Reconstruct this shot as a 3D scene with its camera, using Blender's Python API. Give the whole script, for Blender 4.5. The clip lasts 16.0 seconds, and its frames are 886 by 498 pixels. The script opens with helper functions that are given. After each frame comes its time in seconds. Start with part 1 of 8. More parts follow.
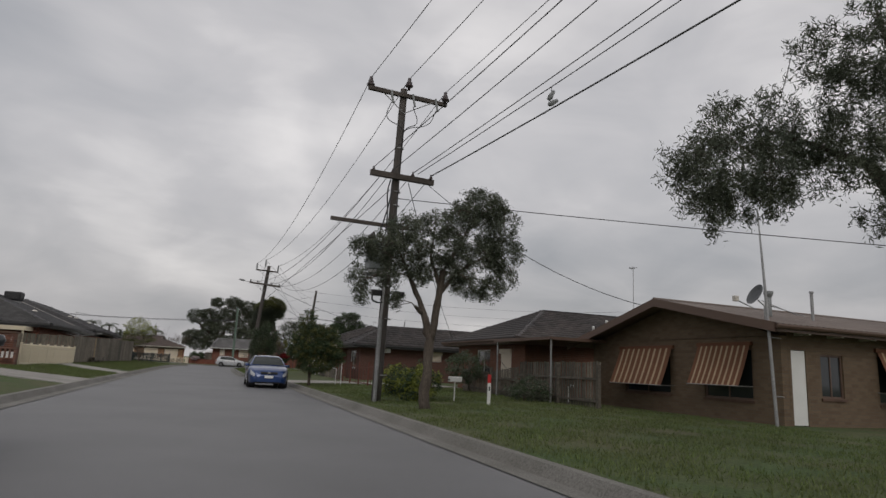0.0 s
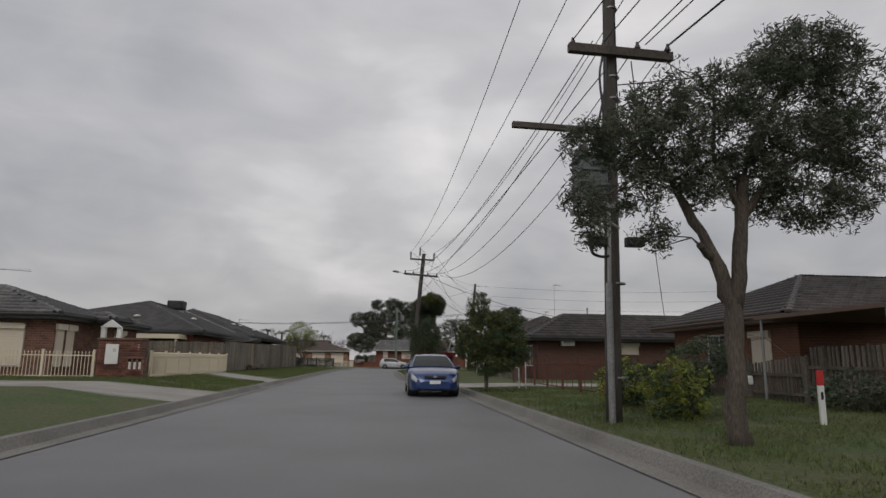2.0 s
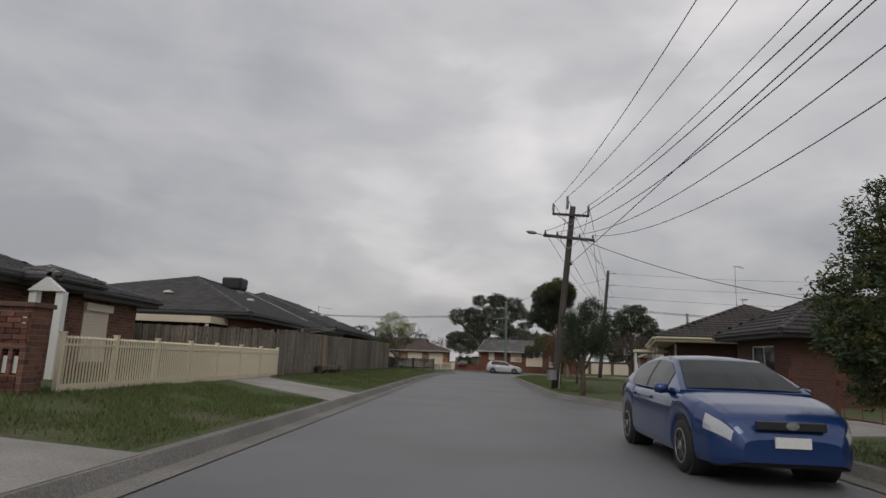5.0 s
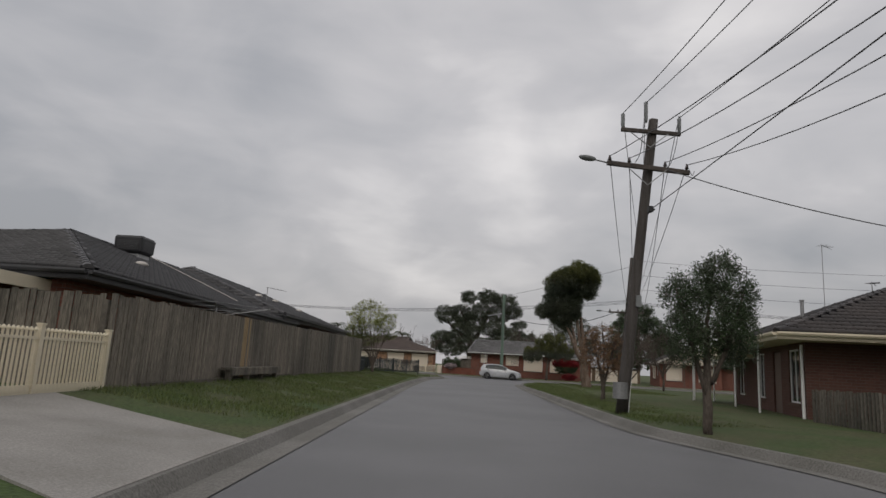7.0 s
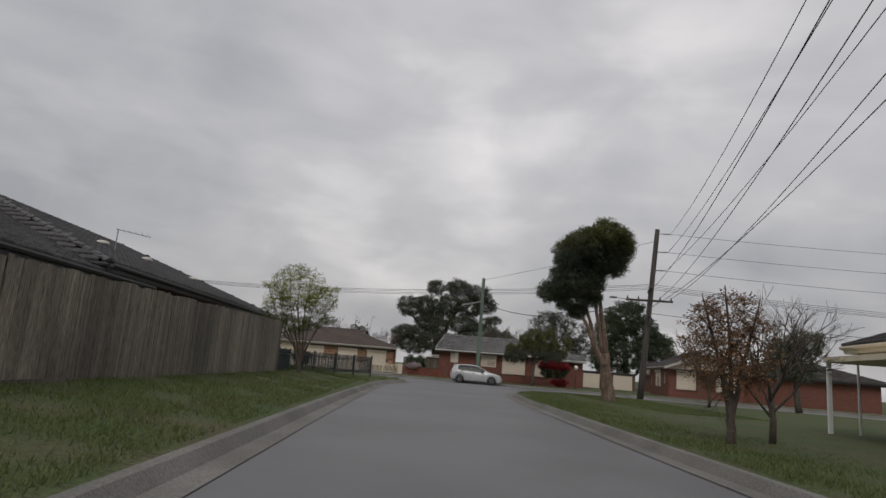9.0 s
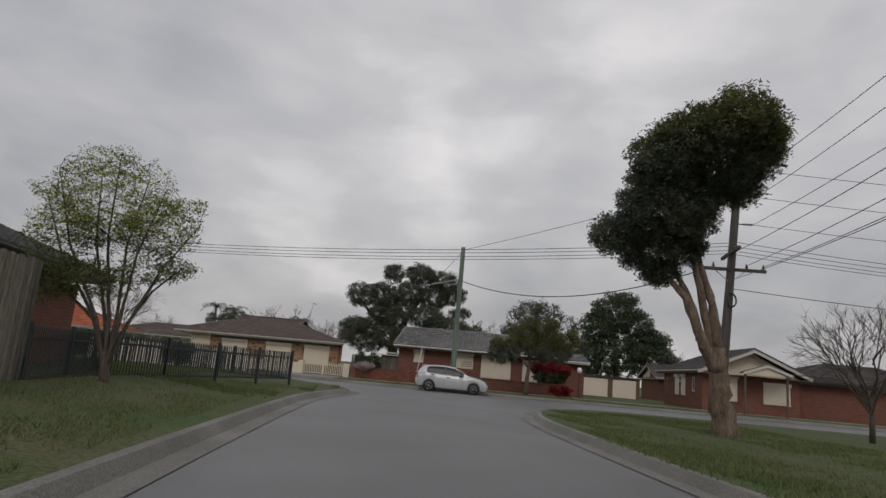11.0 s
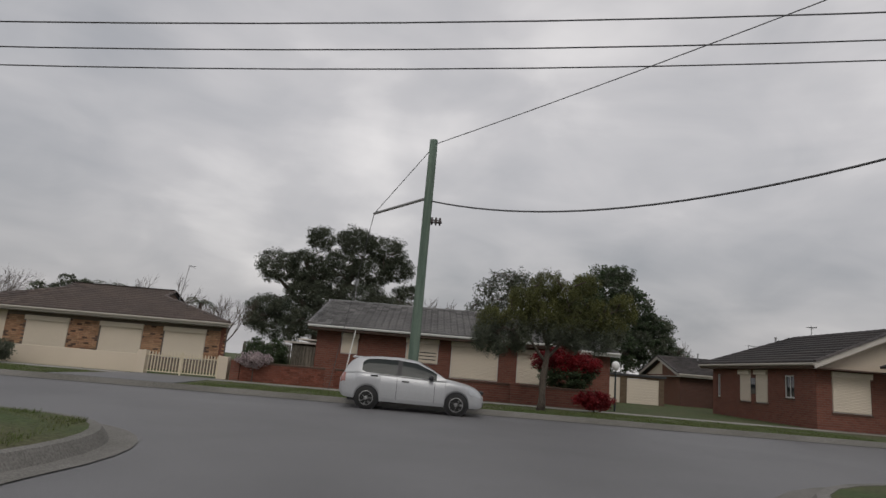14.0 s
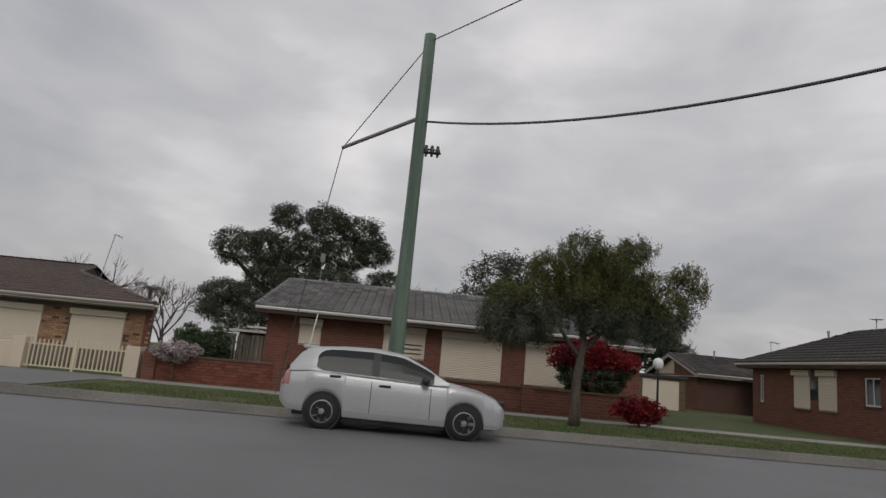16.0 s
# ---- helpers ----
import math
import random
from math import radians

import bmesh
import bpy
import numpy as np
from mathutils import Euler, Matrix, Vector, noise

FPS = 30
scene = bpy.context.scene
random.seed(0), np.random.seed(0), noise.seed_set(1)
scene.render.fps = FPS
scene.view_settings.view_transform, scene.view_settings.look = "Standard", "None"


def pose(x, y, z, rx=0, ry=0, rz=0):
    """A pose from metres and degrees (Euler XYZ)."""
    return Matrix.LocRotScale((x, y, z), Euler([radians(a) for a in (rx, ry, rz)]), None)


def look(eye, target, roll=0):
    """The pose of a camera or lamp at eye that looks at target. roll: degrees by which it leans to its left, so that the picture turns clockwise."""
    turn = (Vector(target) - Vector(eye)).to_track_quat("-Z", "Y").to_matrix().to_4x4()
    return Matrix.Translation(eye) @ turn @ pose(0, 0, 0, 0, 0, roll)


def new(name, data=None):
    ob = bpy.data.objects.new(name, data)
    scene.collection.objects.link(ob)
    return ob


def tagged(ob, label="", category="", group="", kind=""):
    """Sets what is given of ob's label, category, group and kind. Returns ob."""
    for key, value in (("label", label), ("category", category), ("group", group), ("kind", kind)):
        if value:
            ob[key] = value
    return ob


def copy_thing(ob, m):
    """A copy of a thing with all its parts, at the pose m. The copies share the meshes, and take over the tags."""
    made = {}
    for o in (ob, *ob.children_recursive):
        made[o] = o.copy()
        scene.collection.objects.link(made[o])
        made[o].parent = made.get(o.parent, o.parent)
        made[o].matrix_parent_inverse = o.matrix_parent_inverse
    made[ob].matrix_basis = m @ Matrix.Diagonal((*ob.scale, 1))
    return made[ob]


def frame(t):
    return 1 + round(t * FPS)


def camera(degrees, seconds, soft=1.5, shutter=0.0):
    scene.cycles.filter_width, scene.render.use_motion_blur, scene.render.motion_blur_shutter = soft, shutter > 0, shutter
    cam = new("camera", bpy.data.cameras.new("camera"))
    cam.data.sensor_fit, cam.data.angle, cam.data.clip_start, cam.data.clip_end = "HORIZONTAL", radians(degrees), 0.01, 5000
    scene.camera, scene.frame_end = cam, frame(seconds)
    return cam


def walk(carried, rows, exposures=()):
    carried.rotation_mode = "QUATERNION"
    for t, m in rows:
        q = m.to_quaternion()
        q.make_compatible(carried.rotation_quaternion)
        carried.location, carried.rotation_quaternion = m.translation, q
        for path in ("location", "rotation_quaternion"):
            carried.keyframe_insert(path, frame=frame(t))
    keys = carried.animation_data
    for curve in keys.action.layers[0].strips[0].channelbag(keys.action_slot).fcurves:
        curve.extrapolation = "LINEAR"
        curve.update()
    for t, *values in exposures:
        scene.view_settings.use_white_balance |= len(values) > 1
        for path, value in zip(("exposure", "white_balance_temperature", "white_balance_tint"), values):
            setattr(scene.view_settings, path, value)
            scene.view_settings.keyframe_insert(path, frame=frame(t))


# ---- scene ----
cam = camera(71.3, 16.0, soft=1.5)
PATH = [
    (0, (-0.817, -2.037, 1.154), (-0.145, -0.192, 1.535), 2.9),
    (0.5, (-0.553, -0.439, 1.153), (0.007, 1.445, 1.523), 2.1),
    (1, (-0.378, 1.288, 1.151), (0.083, 3.2, 1.514), 1.5),
    (1.5, (-0.255, 3.18, 1.145), (0.09, 5.117, 1.504), 1.1),
    (2, (-0.232, 5.184, 1.141), (-0.028, 7.141, 1.497), 0.7),
    (2.5, (-0.431, 7.358, 1.152), (-0.361, 9.324, 1.512), 1.0),
    (3, (-0.657, 9.439, 1.153), (-0.677, 11.406, 1.513), 1.0),
    (3.5, (-0.932, 11.545, 1.153), (-1.012, 13.51, 1.513), 1.4),
    (4, (-1.217, 13.696, 1.15), (-1.311, 15.662, 1.506), 1.8),
    (6.5, (-2.222, 26.233, 1.157), (-2.293, 28.2, 1.516), 3.3),
    (7, (-2.472, 28.938, 1.153), (-2.519, 30.904, 1.517), 3.4),
    (7.5, (-2.622, 31.786, 1.143), (-2.643, 33.753, 1.508), 3.4),
    (8, (-2.679, 34.693, 1.143), (-2.669, 36.659, 1.509), 4.0),
    (10.5, (-2.616, 51.546, 1.151), (-2.451, 53.504, 1.530), 4.9),
    (11, (-2.519, 54.712, 1.158), (-2.310, 56.663, 1.540), 5.1),
    (11.5, (-2.309, 57.750, 1.152), (-2.059, 59.697, 1.534), 5.3),
    (12, (-2.069, 60.668, 1.152), (-1.778, 62.610, 1.532), 5.4),
    (12.5, (-1.689, 63.609, 1.145), (-1.361, 65.544, 1.529), 5.3),
    (13, (-1.438, 66.453, 1.152), (-1.075, 68.383, 1.533), 5.2),
    (13.5, (-1.179, 68.953, 1.149), (-0.787, 70.877, 1.529), 4.9),
    (14, (-0.899, 71.214, 1.148), (-0.491, 73.134, 1.532), 4.8),
    (14.5, (-0.718, 73.229, 1.151), (-0.291, 75.144, 1.535), 5.0),
    (15, (-0.525, 74.940, 1.147), (-0.084, 76.851, 1.530), 4.9),
    (15.5, (-0.310, 76.212, 1.141), (0.148, 78.121, 1.523), 5.1),
    (16, (0.000, 77.187, 1.147), (0.485, 79.090, 1.526), 5.3),
]
walk(cam, [(t, look(eye, target, roll)) for t, eye, target, roll in PATH])

SKY, SUN = 1.06, 0.6

# ---- world and light: an overcast afternoon ----
def build_world():
    w = bpy.data.worlds.new("overcast_sky")
    scene.world = w
    w.use_nodes = True
    nt = w.node_tree
    nt.nodes.clear()
    N, L = nt.nodes.new, nt.links.new
    out, bg = N("ShaderNodeOutputWorld"), N("ShaderNodeBackground")
    sky = N("ShaderNodeTexSky")
    sky.sky_type, sky.sun_disc = "NISHITA", False
    sky.sun_elevation, sky.sun_rotation = radians(42), radians(196)
    sky.air_density, sky.dust_density = 1.5, 3.0
    tc, sep = N("ShaderNodeTexCoord"), N("ShaderNodeSeparateXYZ")
    L(tc.outputs["Generated"], sep.inputs[0])

    def op(kind, a, b):
        n = N("ShaderNodeMath")
        n.operation = kind
        for k, v in enumerate((a, b)):
            if isinstance(v, (int, float)):
                n.inputs[k].default_value = v
            else:
                L(v, n.inputs[k])
        return n.outputs[0]
    up = op("MAXIMUM", sep.outputs[2], 0.0)
    den = op("ADD", up, 0.38)
    comb = N("ShaderNodeCombineXYZ")
    L(op("DIVIDE", sep.outputs[0], den), comb.inputs[0])
    L(op("DIVIDE", sep.outputs[1], den), comb.inputs[1])
    big, small = N("ShaderNodeTexNoise"), N("ShaderNodeTexNoise")
    for n, s, d, dist in ((big, 1.0, 3.0, 0.25), (small, 3.6, 5.0, 0.5)):
        n.inputs["Scale"].default_value, n.inputs["Detail"].default_value = s, d
        n.inputs["Roughness"].default_value, n.inputs["Distortion"].default_value = 0.48, dist
        L(comb.outputs[0], n.inputs["Vector"])
    # low stratus, drawn out along the horizon
    low, flat = N("ShaderNodeTexNoise"), N("ShaderNodeCombineXYZ")
    L(op("MULTIPLY", sep.outputs[0], 3.2), flat.inputs[0])
    L(op("MULTIPLY", sep.outputs[1], 3.2), flat.inputs[1])
    L(op("MULTIPLY", sep.outputs[2], 12.0), flat.inputs[2])
    low.inputs["Scale"].default_value, low.inputs["Detail"].default_value = 1.0, 4.0
    low.inputs["Roughness"].default_value, low.inputs["Distortion"].default_value = 0.5, 0.4
    L(flat.outputs[0], low.inputs["Vector"])
    sheet = op("ADD", op("MULTIPLY", big.outputs[0], 0.56), op("MULTIPLY", small.outputs[0], 0.24))
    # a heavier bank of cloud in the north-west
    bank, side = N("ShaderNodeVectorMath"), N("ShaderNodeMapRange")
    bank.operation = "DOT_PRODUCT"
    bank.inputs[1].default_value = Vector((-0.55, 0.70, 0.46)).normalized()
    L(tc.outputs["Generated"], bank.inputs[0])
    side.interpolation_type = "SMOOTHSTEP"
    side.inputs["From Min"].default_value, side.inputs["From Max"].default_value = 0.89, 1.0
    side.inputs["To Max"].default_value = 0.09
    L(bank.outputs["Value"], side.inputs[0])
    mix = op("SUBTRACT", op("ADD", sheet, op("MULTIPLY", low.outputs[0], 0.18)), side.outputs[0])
    ramp = N("ShaderNodeValToRGB")
    e = ramp.color_ramp.elements
    e[0].position, e[0].color = 0.35, (0.35, 0.355, 0.378, 1)
    e[1].position, e[1].color = 0.65, (0.83, 0.80, 0.79, 1)
    mid = e.new(0.5)
    mid.color = (0.52, 0.508, 0.52, 1)
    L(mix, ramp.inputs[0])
    m2 = N("ShaderNodeMix")
    m2.data_type = "RGBA"
    m2.inputs["Factor"].default_value = 0.06
    L(ramp.outputs[0], m2.inputs["A"])
    scale = N("ShaderNodeVectorMath")
    scale.operation = "SCALE"
    scale.inputs["Scale"].default_value = 0.1
    L(sky.outputs[0], scale.inputs[0])
    L(scale.outputs[0], m2.inputs["B"])
    # the cloud sheet is thicker towards the horizon
    thick = N("ShaderNodeMapRange")
    thick.interpolation_type = "SMOOTHSTEP"
    thick.inputs["From Max"].default_value = 0.4
    thick.inputs["To Min"].default_value, thick.inputs["To Max"].default_value = 0.86 * SKY, 1.05 * SKY
    L(up, thick.inputs[0])
    L(m2.outputs["Result"], bg.inputs[0])
    L(thick.outputs[0], bg.inputs[1])
    L(bg.outputs[0], out.inputs[0])


build_world()
sun = new("sun", bpy.data.lights.new("sun", "SUN"))
sun.data.energy, sun.data.angle, sun.data.color = SUN, radians(25), (1.0, 0.96, 0.9)
sun.matrix_world = look((-6.2, -21.4, 20), (0, 0, 0))


# ---- materials ----
def mat(name, col, rough=0.85, var=0.25, big=0.6, fine=30.0, bump=0.25, dist=0.01, metal=0.0, spec=0.35, col2=None, rand=0.0, stretch=(1, 1, 1), island=0.0):
    """Noise at two scales over a base colour, with fine relief."""
    m = bpy.data.materials.new(name)
    m.use_nodes = True
    nt = m.node_tree
    N, L = nt.nodes.new, nt.links.new
    b = nt.nodes["Principled BSDF"]
    b.inputs["Roughness"].default_value, b.inputs["Metallic"].default_value = rough, metal
    b.inputs["Specular IOR Level"].default_value = spec
    tc, mp = N("ShaderNodeTexCoord"), N("ShaderNodeMapping")
    mp.inputs["Scale"].default_value = stretch
    L(tc.outputs["Object"], mp.inputs[0])
    n1, n2 = N("ShaderNodeTexNoise"), N("ShaderNodeTexNoise")
    for n, s, d in ((n1, big, 4.0), (n2, fine, 5.0)):
        n.inputs["Scale"].default_value, n.inputs["Detail"].default_value = s, d
        L(mp.outputs[0], n.inputs["Vector"])
    if rand:
        # stains run across neighbouring pieces; the grain differs from piece to piece
        info, run, grain, far = N("ShaderNodeObjectInfo"), N("ShaderNodeVectorMath"), N("ShaderNodeVectorMath"), N("ShaderNodeMath")
        far.operation, far.inputs[1].default_value = "MULTIPLY", 37.0
        L(info.outputs["Random"], far.inputs[0])
        L(mp.outputs[0], run.inputs[0])
        L(info.outputs["Location"], run.inputs[1])
        L(run.outputs[0], grain.inputs[0])
        L(far.outputs[0], grain.inputs[1])
        L(run.outputs[0], n1.inputs["Vector"])
        L(grain.outputs[0], n2.inputs["Vector"])
    c2 = col2 or tuple(c * (1 - var) for c in col)
    mx = N("ShaderNodeMix")
    mx.data_type = "RGBA"
    mx.inputs["A"].default_value, mx.inputs["B"].default_value = (*col, 1), (*c2, 1)
    mr = N("ShaderNodeMapRange")
    mr.inputs["From Min"].default_value, mr.inputs["From Max"].default_value = 0.35, 0.65
    L(n1.outputs[0], mr.inputs[0])
    L(mr.outputs[0], mx.inputs["Factor"])
    hs = N("ShaderNodeHueSaturation")
    mr2 = N("ShaderNodeMapRange")
    mr2.inputs["From Min"].default_value, mr2.inputs["From Max"].default_value = 0.3, 0.7
    mr2.inputs["To Min"].default_value, mr2.inputs["To Max"].default_value = 1 - var, 1 + var
    L(n2.outputs[0], mr2.inputs[0])
    val = mr2.outputs[0]
    for amount, src in ((rand, "ShaderNodeObjectInfo"), (island, "ShaderNodeNewGeometry")):
        if not amount:
            continue
        mr3, mul = N("ShaderNodeMapRange"), N("ShaderNodeMath")
        mr3.inputs["To Min"].default_value, mr3.inputs["To Max"].default_value = 1 - amount, 1 + amount
        mul.operation = "MULTIPLY"
        L(N(src).outputs["Random" if src == "ShaderNodeObjectInfo" else "Random Per Island"], mr3.inputs[0])
        L(val, mul.inputs[0])
        L(mr3.outputs[0], mul.inputs[1])
        val = mul.outputs[0]
    L(val, hs.inputs["Value"])
    L(mx.outputs["Result"], hs.inputs["Color"])
    L(hs.outputs[0], b.inputs["Base Color"])
    if bump:
        bp = N("ShaderNodeBump")
        bp.inputs["Strength"].default_value, bp.inputs["Distance"].default_value = bump, dist
        L(n2.outputs[0], bp.inputs["Height"])
        L(bp.outputs[0], b.inputs["Normal"])
    return m


def brick_mat(name, c1, c2, mortar, axis="xz", squash=0.23, course=0.086):
    """Stretcher-bond brickwork at true size, with recessed joints; axis says which way the wall runs."""
    m = mat(name, c1, 0.9, 0.18, 1.2, 60.0, 0.0)
    nt = m.node_tree
    N, L = nt.nodes.new, nt.links.new
    b = nt.nodes["Principled BSDF"]
    tc, sep, comb = N("ShaderNodeTexCoord"), N("ShaderNodeSeparateXYZ"), N("ShaderNodeCombineXYZ")
    L(tc.outputs["Object"], sep.inputs[0])
    add = N("ShaderNodeMath")
    add.operation = "ADD"
    L(sep.outputs[0], add.inputs[0])
    L(sep.outputs[1], add.inputs[1])
    L(add.outputs[0], comb.inputs[0])
    L(sep.outputs[2], comb.inputs[1])
    bt = N("ShaderNodeTexBrick")
    bt.inputs["Scale"].default_value = 1.0
    bt.inputs["Brick Width"].default_value, bt.inputs["Row Height"].default_value = squash, course
    bt.inputs["Mortar Size"].default_value, bt.inputs["Mortar Smooth"].default_value = 0.006, 0.3
    bt.inputs["Color1"].default_value, bt.inputs["Color2"].default_value, bt.inputs["Mortar"].default_value = (*c1, 1), (*c2, 1), (*mortar, 1)
    L(comb.outputs[0], bt.inputs["Vector"])
    hs = next(n for n in nt.nodes if n.type == "HUE_SAT")
    for l in list(hs.inputs["Color"].links):
        nt.links.remove(l)
    L(bt.outputs["Color"], hs.inputs["Color"])
    bp = N("ShaderNodeBump")
    bp.inputs["Strength"].default_value, bp.inputs["Distance"].default_value, bp.invert = 0.7, 0.008, True
    L(bt.outputs["Fac"], bp.inputs["Height"])
    L(bp.outputs[0], b.inputs["Normal"])
    return m


def plain(name, col, rough=0.4, metal=0.0, spec=0.5, coat=0.0):
    m = mat(name, col, rough, 0.06, 2.0, 40.0, 0.05, 0.002, metal, spec)
    m.node_tree.nodes["Principled BSDF"].inputs["Coat Weight"].default_value = coat
    return m


def leaf_mat(name, col, col2, amount=0.35):
    m = mat(name, col, 0.6, 0.2, 0.8, 9.0, 0.0, col2=col2, island=amount, spec=0.3)
    b = m.node_tree.nodes["Principled BSDF"]
    nt = m.node_tree
    through_leaf, blend = nt.nodes.new("ShaderNodeBsdfTranslucent"), nt.nodes.new("ShaderNodeMixShader")
    out = next(n for n in nt.nodes if n.type == "OUTPUT_MATERIAL")
    nt.links.new(b.inputs["Base Color"].links[0].from_socket, through_leaf.inputs["Color"])
    blend.inputs[0].default_value = 0.3
    nt.links.new(b.outputs[0], blend.inputs[1])
    nt.links.new(through_leaf.outputs[0], blend.inputs[2])
    nt.links.new(blend.outputs[0], out.inputs["Surface"])
    return m


